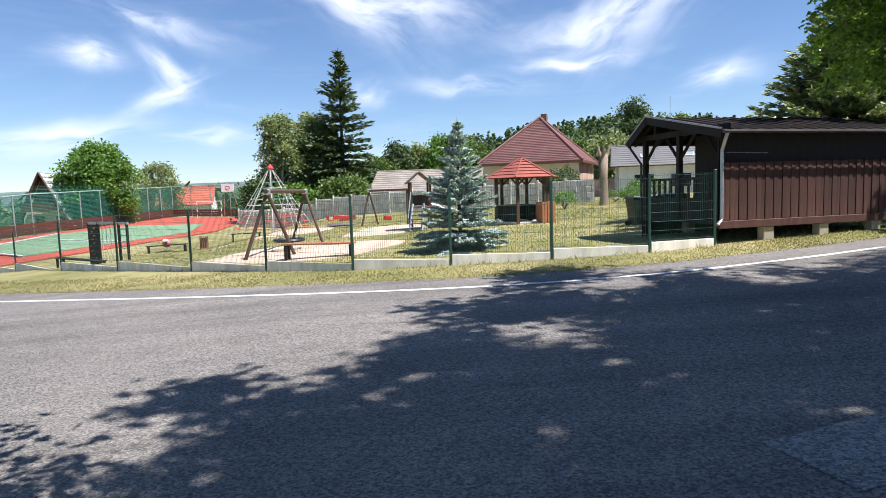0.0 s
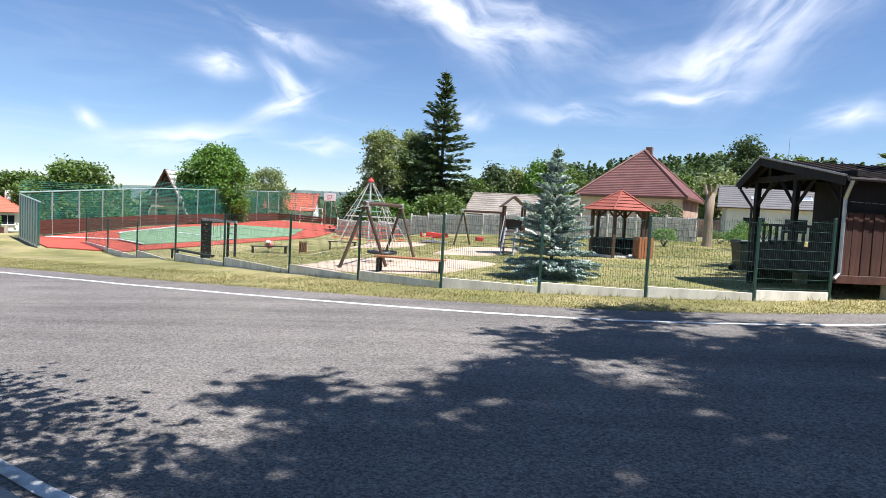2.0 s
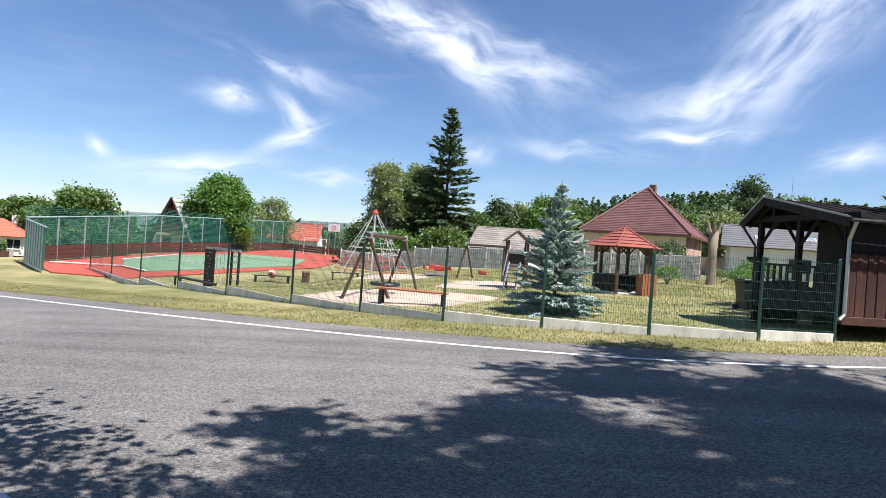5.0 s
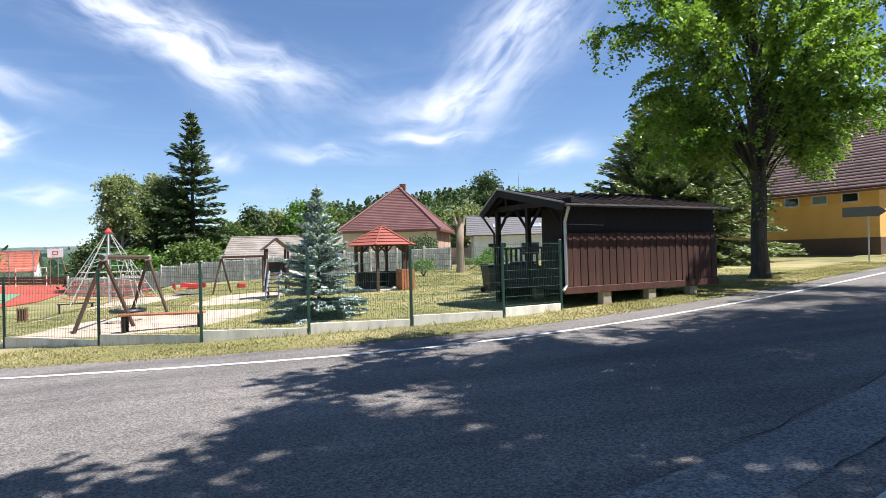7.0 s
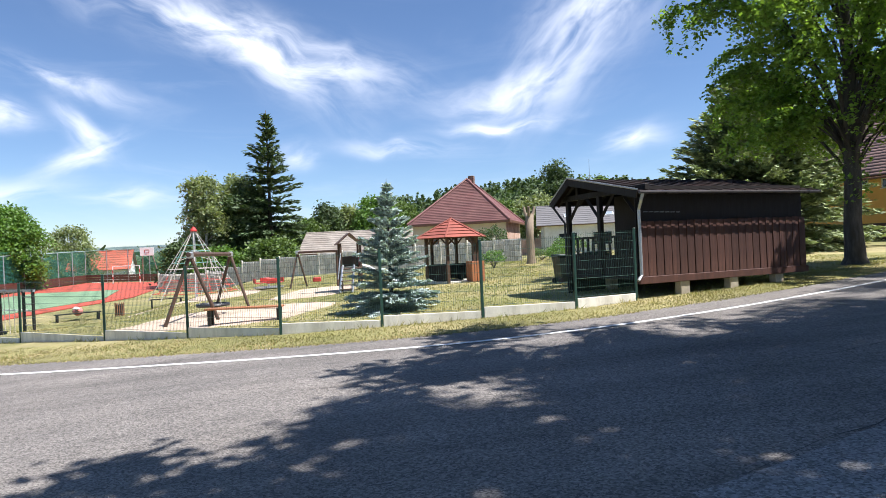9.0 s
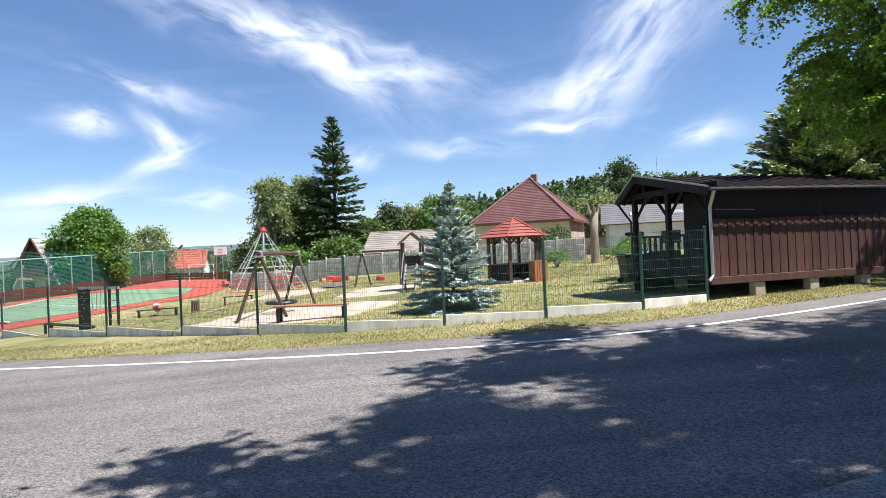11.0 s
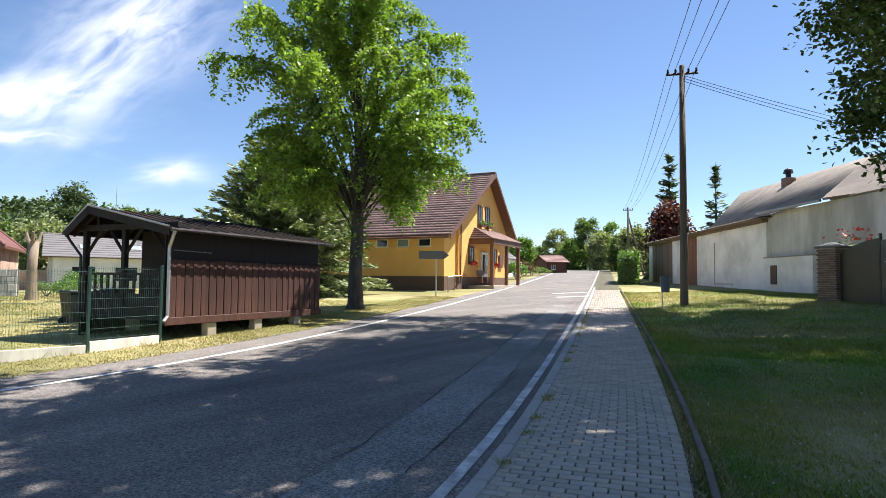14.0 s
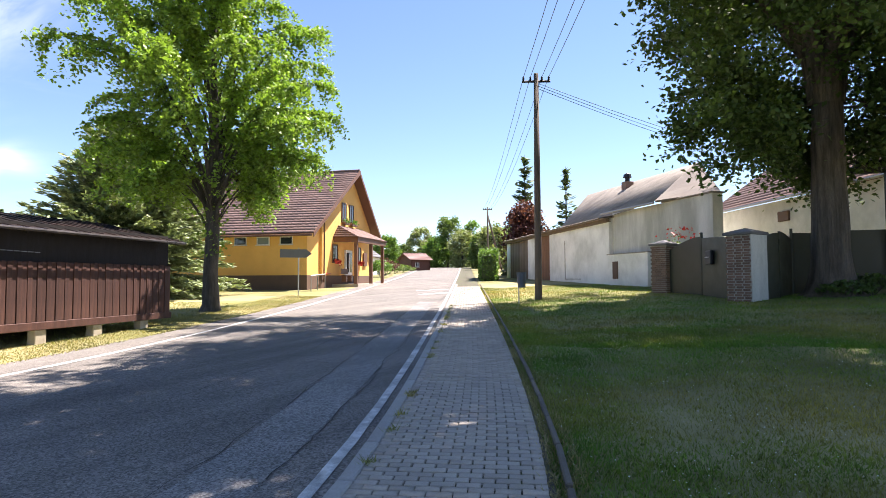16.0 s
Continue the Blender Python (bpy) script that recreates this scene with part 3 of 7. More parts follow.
# ---- plants ----
def leaf_quads(centres, size, rng, up=0.35, long=1.5, spread=0.35):
    """Folded leaves, four corners each, turned at random."""
    n = len(centres)
    nrm = rng.normal(size=(n, 3))
    nrm[:, 2] = np.abs(nrm[:, 2]) + up
    nrm /= np.linalg.norm(nrm, axis=1, keepdims=True)
    a = np.cross(nrm, rng.normal(size=(n, 3)))
    a /= np.linalg.norm(a, axis=1, keepdims=True) + 1e-9
    b = np.cross(nrm, a)
    s = size * (1 + spread * (rng.random((n, 1)) * 2 - 1))
    c = centres
    v = np.stack([c - a * s * long * 0.5, c - b * s * 0.5 + nrm * s * 0.12, c + a * s * long * 0.5, c + b * s * 0.5 + nrm * s * 0.12], 1).reshape(-1, 3)
    f = np.arange(4 * n).reshape(-1, 4)
    return v, f


def limb_path(rng, a, b, bend, n=6):
    a, b = Vector(a), Vector(b)
    out = []
    off = Vector((rng.normal() * bend, rng.normal() * bend, abs(rng.normal()) * bend * 0.6))
    for i in range(n + 1):
        t = i / n
        out.append(a.lerp(b, t) + off * (4 * t * (1 - t)) * 0.5)
    return out


def broad_tree(name, label, x, y, height, trunk_r, clumps, leaf, mat, per_clump, seed, bark="bark", clump_r=0.9, base=None, sink=0.1, lean=(0, 0), flat=0.7, fork=0.35, limb_step=5):
    """A tapered trunk with limbs out to every third clump, and a crown of leaf clumps."""
    rng = np.random.default_rng(seed)
    z0 = (ground(x, y) if base is None else base) - sink
    e = thing(name, label, "tree", pose(x, y, z0))
    g = Geo()
    top = Vector((lean[0], lean[1], height * 0.86))
    n = 9
    path, rad = [], []
    for i in range(n + 1):
        t = i / n
        path.append(Vector((lean[0] * t + 0.1 * trunk_r * rng.normal(), lean[1] * t + 0.1 * trunk_r * rng.normal(), height * 0.86 * t)))
        rad.append(trunk_r * (1.0 - 0.85 * t) + (0.45 * trunk_r if i == 0 else 0))
    path.insert(1, path[0].lerp(path[1], 0.25)), rad.insert(1, trunk_r * 1.08)
    g.tube(path, rad, 12)
    low, high = min(c[2] for c in clumps), max(c[2] for c in clumps)
    for i, c in enumerate(clumps):
        if i % limb_step == 0:
            c = Vector(c)
            q = max(0.0, min(1.0, (c.z - low) / (high - low + 0.01)))
            t = fork + (0.80 - fork) * max(0.0, q - 0.12) + 0.05 * rng.random()
            a = Vector((lean[0] * t, lean[1] * t, height * 0.86 * t))
            p = limb_path(rng, a, c, 0.35)
            r = max(0.03, trunk_r * 0.32 * (1 - t))
            g.tube(p, [r * (1 - 0.8 * k / 6) for k in range(7)], 6)
    part("trunk", g, M[bark], e, smooth=True)
    cl = np.array(clumps)
    idx = np.repeat(np.arange(len(cl)), per_clump)
    off = rng.normal(size=(len(idx), 3)) * clump_r * 0.5
    off[:, 2] *= flat
    off[:, 2] -= 0.25 * (off[:, 0] ** 2 + off[:, 1] ** 2) / max(clump_r, 0.1)
    v, f = leaf_quads(cl[idx] + off, leaf, rng)
    crown = new("crown", raw_mesh("crown", v, f, mat))
    crown.parent = e
    return e


def crown_points(rng, n, radius, z0, z1, shape, min_in=0.45, squash=1.0, keep=None):
    """Points through a crown whose radius at the height share t is radius * shape(t), lumpy."""
    out = []
    while len(out) < n:
        t = rng.random()
        a = rng.random() * 2 * math.pi
        lump = 0.80 + 0.55 * noise.noise((math.cos(a) * 1.5 + n, math.sin(a) * 1.5, t * 4 + radius))
        r = radius * shape(t) * lump * (min_in + (1 - min_in) * math.sqrt(rng.random()))
        p = (r * math.cos(a), r * math.sin(a) * squash, z0 + (z1 - z0) * t)
        if keep is None or keep(p):
            out.append(p)
    return out


def oval(t):
    return math.sqrt(max(0.0, 1 - (2 * t - 1) ** 2)) ** 0.8


def conifer(name, label, x, y, height, radius, mat, seed, whorls=26, arms=9, sprays=12, spray=0.16, z_low=0.04, droop=0.25, taper=1.0, base=None, trunk_r=None, gap=0.0, power=0.9, lean=0.0):
    """A straight trunk with whorls of arms, each arm set with flat needle sprays."""
    rng = np.random.default_rng(seed)
    z0 = (ground(x, y) if base is None else base) - 0.05
    e = thing(name, label, "tree", pose(x, y, z0))
    r = trunk_r or height * 0.016
    g = Geo().tube([(0, 0, 0), (0, 0, height * 0.5), (0, 0, height * 1.0)], [r, r * 0.55, r * 0.08], 8)
    cs, axis = [], []
    for w in range(whorls):
        t = (w + rng.random() * 0.7) / whorls
        z = height * (z_low + (0.985 - z_low) * t)
        reach = radius * ((1 - t) ** power) * taper + 0.02 * height * (1 - t)
        m = max(4, int(arms * (0.5 + 0.5 * (1 - t))))
        a0 = rng.random() * 6.28
        for k in range(m):
            if rng.random() < gap:
                continue
            a = a0 + 2 * math.pi * k / m + rng.normal() * 0.16
            ln = reach * (0.62 + 0.55 * rng.random())
            rise = 0.55 * t - droop * (1 - t)
            d = np.array([math.cos(a), math.sin(a), 0])
            tip = np.array([0, 0, z]) + d * ln + np.array([0, 0, ln * rise])
            if w % 2 == 0 or height < 5:
                g.rod((0, 0, z), tip, 0.012 + 0.012 * ln, 0.004, 4, False)
            side = np.array([-d[1], d[0], 0])
            ns = max(3, int(sprays * (0.08 + 0.92 * ln / max(radius, 0.1))))
            for q in range(ns):
                s = 0.18 + 0.85 * (q + rng.random()) / ns
                wide = 0.32 * ln * (1.05 - s) * (rng.random() * 2 - 1)
                c = np.array([0, 0, z]) + d * ln * s + side * wide + np.array([0, 0, ln * rise * s * s + 0.12 * spray * rng.normal() - abs(wide) * 0.25])
                cs.append(c)
                ax = d + side * np.sign(wide) * 0.8 * rng.random() + np.array([0, 0, rise * 0.8 + 0.15 * rng.normal()])
                axis.append(ax / np.linalg.norm(ax))
    part("trunk", g, M["bark"], e, smooth=True)
    cs, axis = np.array(cs), np.array(axis)
    vs, n = [], 0
    for rep in range(2):
        s = spray * (0.7 + 0.6 * rng.random((len(cs), 1)))
        jit = rng.normal(size=cs.shape) * 0.35
        a = axis + jit * 0.6
        a /= np.linalg.norm(a, axis=1, keepdims=True)
        up = np.tile([0, 0, 1.0], (len(cs), 1)) + rng.normal(size=cs.shape) * 0.45
        b = np.cross(a, up)
        b /= np.linalg.norm(b, axis=1, keepdims=True) + 1e-9
        c = cs + rng.normal(size=cs.shape) * spray * 0.25
        vs.append(np.stack([c - a * s, c - b * s * 0.30, c + a * s, c + b * s * 0.30], 1).reshape(-1, 3))
    v = np.concatenate(vs)
    ob = new("needles", raw_mesh("needles", v, np.arange(len(v)).reshape(-1, 4), mat))
    ob.parent = e
    return e


def bush(name, label, x, y, radius, height, mat, seed, leaf=0.07, n=900, base=None, squash=1.0):
    rng = np.random.default_rng(seed)
    z0 = ground(x, y) if base is None else base
    e = thing(name, label, "bush", pose(x, y, z0 - 0.03))
    g = Geo()
    for k in range(6):
        a = k * 1.05
        g.rod((0, 0, 0), (radius * 0.5 * math.cos(a), radius * 0.5 * math.sin(a), height * 0.7), 0.025, 0.008, 5)
    part("stems", g, M["bark"], e)
    d = rng.normal(size=(n, 3))
    d[:, 2] = np.abs(d[:, 2]) * 1.0 - 0.25
    d /= np.linalg.norm(d, axis=1, keepdims=True)
    lump = np.array([0.86 + 0.3 * noise.noise(tuple(q * 2.2 + seed)) for q in d])[:, None]
    c = d * lump * (0.55 + 0.5 * rng.random((n, 1)) ** 0.6) * np.array([radius, radius * squash, height * 0.56]) + np.array([0, 0, height * 0.46])
    v, f = leaf_quads(c, leaf, rng)
    ob = new("foliage", raw_mesh("foliage", v, f, mat))
    ob.parent = e
    return e

# ---- fence along the playground ----
POSTS = [(-24.6, 31.6), (-21.2, 28.8), (-17.6, 25.9), (-13.4, 22.1), (-10.2, 19.8), (-6.85, 17.3), (-4.26, 15.55), (-1.88, 14.22), (0.4, 13.7), (2.65, 13.48), (4.85, 13.5), (6.55, 14.0)]


def build_fence():
    e = thing("fence", "dark green welded mesh fence on a low concrete base", "fence", kind="structure")
    for i, (x, y) in enumerate(POSTS):
        z = ground(x, y)
        g = Geo().box(x, y, z + 0.80, 0.06, 0.05, 1.9, bevel=0.008).box(x, y, z + 1.76, 0.066, 0.056, 0.03, bevel=0.01)
        part("post", g, M["post_green"], e)
    for (x0, y0), (x1, y1) in zip(POSTS, POSTS[1:]):
        z0, z1 = ground(x0, y0), ground(x1, y1)
        d = math.hypot(x1 - x0, y1 - y0)
        a = math.atan2(y1 - y0, x1 - x0)
        zb = max(z0, z1) + 0.0
        m = Matrix.Translation((x0, y0, 0)) @ Matrix.Rotation(a, 4, "Z")
        lo = min(z0, z1) - 0.15
        hi = (z0 + z1) / 2 + 0.22
        part("base_board", Geo().box(d / 2, 0, (lo + hi) / 2, d - 0.07, 0.05, hi - lo, m, bevel=0.008), M["concrete"], e)
        g = Geo()
        top = hi + 1.50

        def wire(ax, az, bx, bz, r, off=0.0):
            p, q = m @ Vector((ax, off, az)), m @ Vector((bx, off, bz))
            g.rod(p, q, r, r, 3, False)

        n = int((d - 0.08) / 0.05)
        for k in range(n + 1):
            xx = 0.04 + (d - 0.08) * k / n
            wire(xx, hi + 0.02, xx, top + 0.03, 0.0026)
        for k in range(8):
            zz = hi + 0.04 + (top - hi - 0.06) * k / 7
            for o in ((-0.008, 0.008) if k in (0, 2, 5, 7) else (0.0,)):
                wire(0.03, zz, d - 0.03, zz, 0.0034, o)
        part("mesh_panel", g, M["wire"], e)


build_fence()


# ---- the timber shed on blocks ----
SHED = pose(6.75, 14.15, 0, 0, 0, 14.0)   # its x axis runs along the road wall
SHED_Z = 0.66                              # floor
SHED_L, SHED_D = 5.72, 3.3
EAVE, RIDGE, RIDGE_Y = 2.95, 3.42, 2.65


def build_shed():
    e = thing("timber_shed", "dark brown stained timber shed on concrete blocks, open at one end", "shed", SHED)
    zf = SHED_Z
    # sill beam, floor and the closed walls
    part("sill_beam", Geo().box(SHED_L / 2, 0.04, zf - 0.03, SHED_L + 0.1, 0.16, 0.18, bevel=0.01), M["brown_wood"], e)
    # dark board added at the back so the gap under the floor looks black
    part("skirt", Geo().box(SHED_L / 2, SHED_D - 0.12, zf - 0.27, SHED_L, 0.04, 0.50), M["dark_wood"], e)
    part("floor", Geo().box(SHED_L / 2, SHED_D / 2, zf + 0.02, SHED_L, SHED_D - 0.3, 0.08), M["dark_wood"], e)
    # upper wall: its tone already carries the shade of the overhang
    part("wall", Geo().box(SHED_L / 2, 0.10, (zf + EAVE) / 2 + 0.05, SHED_L, 0.04, EAVE - zf - 0.1), M["dark_wood"], e, "upper boarding, blackish from dark stain and painted-in eaves shade")
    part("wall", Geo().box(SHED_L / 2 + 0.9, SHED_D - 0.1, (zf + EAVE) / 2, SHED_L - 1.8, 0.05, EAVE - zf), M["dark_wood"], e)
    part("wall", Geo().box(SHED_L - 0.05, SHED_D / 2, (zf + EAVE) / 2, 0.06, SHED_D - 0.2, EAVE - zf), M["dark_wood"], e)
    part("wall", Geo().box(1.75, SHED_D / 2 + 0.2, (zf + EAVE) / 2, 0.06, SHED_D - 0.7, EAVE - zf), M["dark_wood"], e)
    # planks with rounded tops, lapped
    n = 46
    w = SHED_L / n
    g = Geo()
    top = 1.36
    prof = [(-w * 0.47, 0), (w * 0.47, 0), (w * 0.47, top - 0.03), (w * 0.25, top), (-w * 0.25, top), (-w * 0.47, top - 0.03)]
    g.prism(prof, -0.028, 0.0)
    me = g.mesh("plank", M["brown_wood"])
    rnd = random.Random(2)
    for k in range(n):
        ob = new("plank", me)
        ob.parent = e
        ob.matrix_local = pose(w * (k + 0.5), 0.005 + (0.014 if k % 2 else 0) + rnd.uniform(-.004, .004), zf + 0.06 + rnd.uniform(-.012, .012), 0, rnd.uniform(-.25, .25), 0)
    # row of small pale hooks
    for k in range(8):
        part("hook", Geo().box(0.12 + 0.17 * k, 0.07, zf + 1.66 - 0.004 * k, 0.13, 0.012, 0.018), M["gutter"], e)
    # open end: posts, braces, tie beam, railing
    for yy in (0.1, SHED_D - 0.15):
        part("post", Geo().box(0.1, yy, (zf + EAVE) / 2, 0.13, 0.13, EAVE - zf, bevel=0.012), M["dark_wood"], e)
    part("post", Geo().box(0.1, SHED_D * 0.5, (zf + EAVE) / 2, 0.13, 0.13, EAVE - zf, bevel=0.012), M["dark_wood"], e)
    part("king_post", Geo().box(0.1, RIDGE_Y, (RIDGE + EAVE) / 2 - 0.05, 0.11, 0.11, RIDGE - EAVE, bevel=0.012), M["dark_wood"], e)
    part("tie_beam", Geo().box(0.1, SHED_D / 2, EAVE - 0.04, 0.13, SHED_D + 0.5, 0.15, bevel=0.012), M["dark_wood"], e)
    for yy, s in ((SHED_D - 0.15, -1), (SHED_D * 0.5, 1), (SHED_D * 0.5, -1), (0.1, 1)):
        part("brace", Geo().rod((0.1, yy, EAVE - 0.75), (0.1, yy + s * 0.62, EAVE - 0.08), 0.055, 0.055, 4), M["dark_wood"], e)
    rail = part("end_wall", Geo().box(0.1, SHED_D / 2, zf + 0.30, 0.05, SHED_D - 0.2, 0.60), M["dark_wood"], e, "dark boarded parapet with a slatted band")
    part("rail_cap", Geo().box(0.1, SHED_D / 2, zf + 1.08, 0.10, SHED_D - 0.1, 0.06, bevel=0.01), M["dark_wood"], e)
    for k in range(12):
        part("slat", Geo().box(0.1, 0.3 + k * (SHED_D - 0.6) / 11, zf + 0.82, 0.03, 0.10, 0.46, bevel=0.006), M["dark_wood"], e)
    # roof: two slopes, ridge along x, with a projecting end
    x0, x1 = -0.22, SHED_L + 0.22
    for s in (0, 1):
        ye = -0.30 if s == 0 else SHED_D + 0.30
        ze = EAVE - 0.02 - 0.13
        yr = RIDGE_Y
        q = [(x0, ye, ze), (x1, ye, ze), (x1, yr, RIDGE), (x0, yr, RIDGE)]
        if s:
            q = q[::-1]
        slope_part = part("roof_slope", Geo().slab(q, 0.05), M["roof_felt"], e)
        for k in range(15):
            xx = x0 + 0.2 + k * (x1 - x0 - 0.4) / 14
            part("roof_seam", Geo().rod((xx, ye + 0.02 * (1 - 2 * s), ze + 0.012), (xx, yr, RIDGE + 0.012), 0.014, 0.014, 4), M["roof_felt"], slope_part)
        part("barge_board", Geo().slab([(x0 - 0.03, ye, ze + 0.03), (x0, ye, ze + 0.03), (x0, yr, RIDGE + 0.03), (x0 - 0.03, yr, RIDGE + 0.03)][:: 1 - 2 * s], 0.2), M["dark_wood"], e)
        part("edge_flashing", Geo().rod((x0 - 0.02, ye, ze + 0.04), (x0 - 0.02, yr, RIDGE + 0.04), 0.025, 0.025, 6), M["gutter"], e)
        for k in range(9):
            xx = x0 + 0.3 + k * (x1 - x0 - 0.6) / 8
            part("rafter", Geo().rod((xx, ye + 0.05, ze - 0.07), (xx, yr, RIDGE - 0.08), 0.05, 0.05, 4), M["dark_wood"], e)
        gy = ye - 0.05 if s == 0 else ye + 0.05
        part("gutter", Geo().rod((x0, gy, ze - 0.03), (x1, gy, ze - 0.06), 0.04, 0.04, 8), M["gutter_dark"] if s == 0 else M["black"], e)
    part("downpipe", Geo().tube([(x0 + 0.12, -0.33, EAVE - 0.2), (x0 + 0.12, -0.27, EAVE - 0.34), (0.0, -0.04, EAVE - 0.58), (0.02, -0.02, zf + 0.1), (-0.12, -0.06, zf - 0.02)], [0.04] * 5, 8), M["zinc"], e, "pale galvanised downpipe")
    part("downpipe", Geo().tube([(x0 + 0.12, SHED_D + 0.35, EAVE - 0.2), (x0 + 0.12, SHED_D + 0.3, EAVE - 0.3), (0.02, SHED_D - 0.05, EAVE - 0.75), (0.02, SHED_D - 0.05, zf)], [0.035] * 4, 8), M["black"], e)
    # blocks
    for k, xx in enumerate((1.40, 3.05, 4.7)):
        for yy in (0.12, SHED_D - 0.3):
            p = SHED @ Vector((xx, yy, 0))
            zg = ground(p.x, p.y) - 0.05
            part("block", Geo().box(xx, yy, (zg + zf - 0.12) / 2, 0.30, 0.22, zf - 0.12 - zg, bevel=0.015), M["block"], e)
    return e


build_shed()


# ---- the big trees of the street ----
def maple_reach(h):
    """Crown radius at a height over the foot."""
    pts = [(2.9, 1.8), (4.2, 3.4), (5.6, 5.2), (7.2, 5.9), (9.2, 5.4), (11.2, 4.7), (13.0, 3.6), (14.8, 2.0), (16.2, 0.4)]
    for (a, p), (b, q) in zip(pts, pts[1:]):
        if a <= h <= b:
            return p + (q - p) * (h - a) / (b - a)
    return 0.3


def build_maple():
    """Steep limbs that arch over, with side twigs from which strings of leaves hang."""
    rng = np.random.default_rng(11)
    x, y, H = 16.55, 18.6, 15.6
    e = thing("maple_tree", "large leafy green maple with a straight trunk beside the shed", "tree", pose(x, y, ground(x, y) - 0.1))
    g = Geo()
    path = [(0, 0, 0), (0.02, 0, 0.35), (0, 0.03, 1.5), (0.05, 0, 3.0), (0.0, -0.05, 5.0), (0.12, 0.05, 7.5), (0.05, 0.1, 10.5), (0, 0, 13.0), (0, 0, H)]
    g.tube(path, [0.48, 0.33, 0.27, 0.26, 0.22, 0.16, 0.10, 0.05, 0.015], 14)
    leaf_c, leaf_s = [], []
    n = 78
    for k in range(n):
        q = (k + 0.5) / n
        end = 4.5 + 11.3 * q ** 1.05
        a = 2.39996 * k + 0.3 * rng.normal()
        lean = 1.0 + 0.16 * max(0.0, math.cos(a + 2.29)) - 0.17 * max(0.0, math.cos(a + 0.72))
        reach = maple_reach(end) * lean * (0.56 + 0.50 * rng.random())
        start = min(max(2.7 + 1.6 * rng.random(), end - (0.75 + 0.5 * rng.random()) * reach - 0.2), 13.6)
        peak = max(end, start) + 0.22 * reach + 0.3 * rng.random()
        ca, sa = math.cos(a), math.sin(a)
        bow = 0.35 * rng.normal()
        pts = []
        for i in range(9):
            t = i / 8
            z = (1 - t) ** 2 * start + 2 * t * (1 - t) * peak + t * t * end
            o = bow * math.sin(3.14 * t)
            out = reach * (t ** 1.15)
            pts.append(Vector((out * ca - o * sa, out * sa + o * ca, z)))
        r = 0.018 + 0.009 * reach
        g.tube(pts, [r * (1 - 0.85 * i / 8) for i in range(9)], 6)
        m = int(7 + 4.4 * reach)
        for c in range(m):
            low_t = 0.42 if end < 6 else 0.26
            t = low_t + (1.0 - low_t) * (c + rng.random()) / m
            f = min(7.999, t * 8)
            p = pts[int(f)].lerp(pts[int(f) + 1], f - int(f))
            b = a + 0.9 * rng.normal()
            ln = (0.30 + 0.70 * rng.random()) * (1.1 - 0.35 * t)
            d = Vector((math.cos(b), math.sin(b), 0))
            sag = 0.25 + 0.75 * rng.random()
            twig = [p + d * ln * u + Vector((0, 0, 0.22 * ln * u - sag * ln * u * u)) for u in (0, 0.35, 0.7, 1.0)]
            g.tube(twig, [0.012, 0.009, 0.006, 0.003], 4)
            hang = twig[3] + d * 0.12 + Vector((0, 0, -0.35 - 0.55 * rng.random()))
            line = twig + [hang]
            w = 0.075 + 0.05 * rng.random()
            for u in range(66):
                v = rng.random() ** 0.75 * 3.999
                spot = line[int(v)].lerp(line[int(v) + 1], v - int(v))
                leaf_c.append((spot.x, spot.y, spot.z - 0.05 * rng.random()))
                leaf_s.append(w)
    part("trunk", g, M["bark"], e, smooth=True)
    c = np.array(leaf_c)
    c = c + rng.normal(size=c.shape) * np.array(leaf_s)[:, None] * np.array([1.0, 1.0, 0.75])
    # green shoots on the stem
    t = rng.random(420)
    shoots = np.column_stack([0.05 + 0.26 * rng.normal(size=420), 0.26 * rng.normal(size=420), 2.2 + 2.0 * t])
    v, f = leaf_quads(np.concatenate([c, shoots]), 0.10, rng, 0.45, 1.4)
    ob = new("crown", raw_mesh("crown", v, f, M["leaf_maple"]))
    ob.parent = e


def above_street(x, y, z):
    """Whether a place in a crown lies clear above the open street."""
    d = math.hypot(x, y)
    el = math.degrees(math.atan2(z - 1.65, d))
    az = math.degrees(math.atan2(x, y))
    return el > 27.5 or az > 80.5 + 0.25 * max(0, 23 - el) + (24 - el) * 0.1


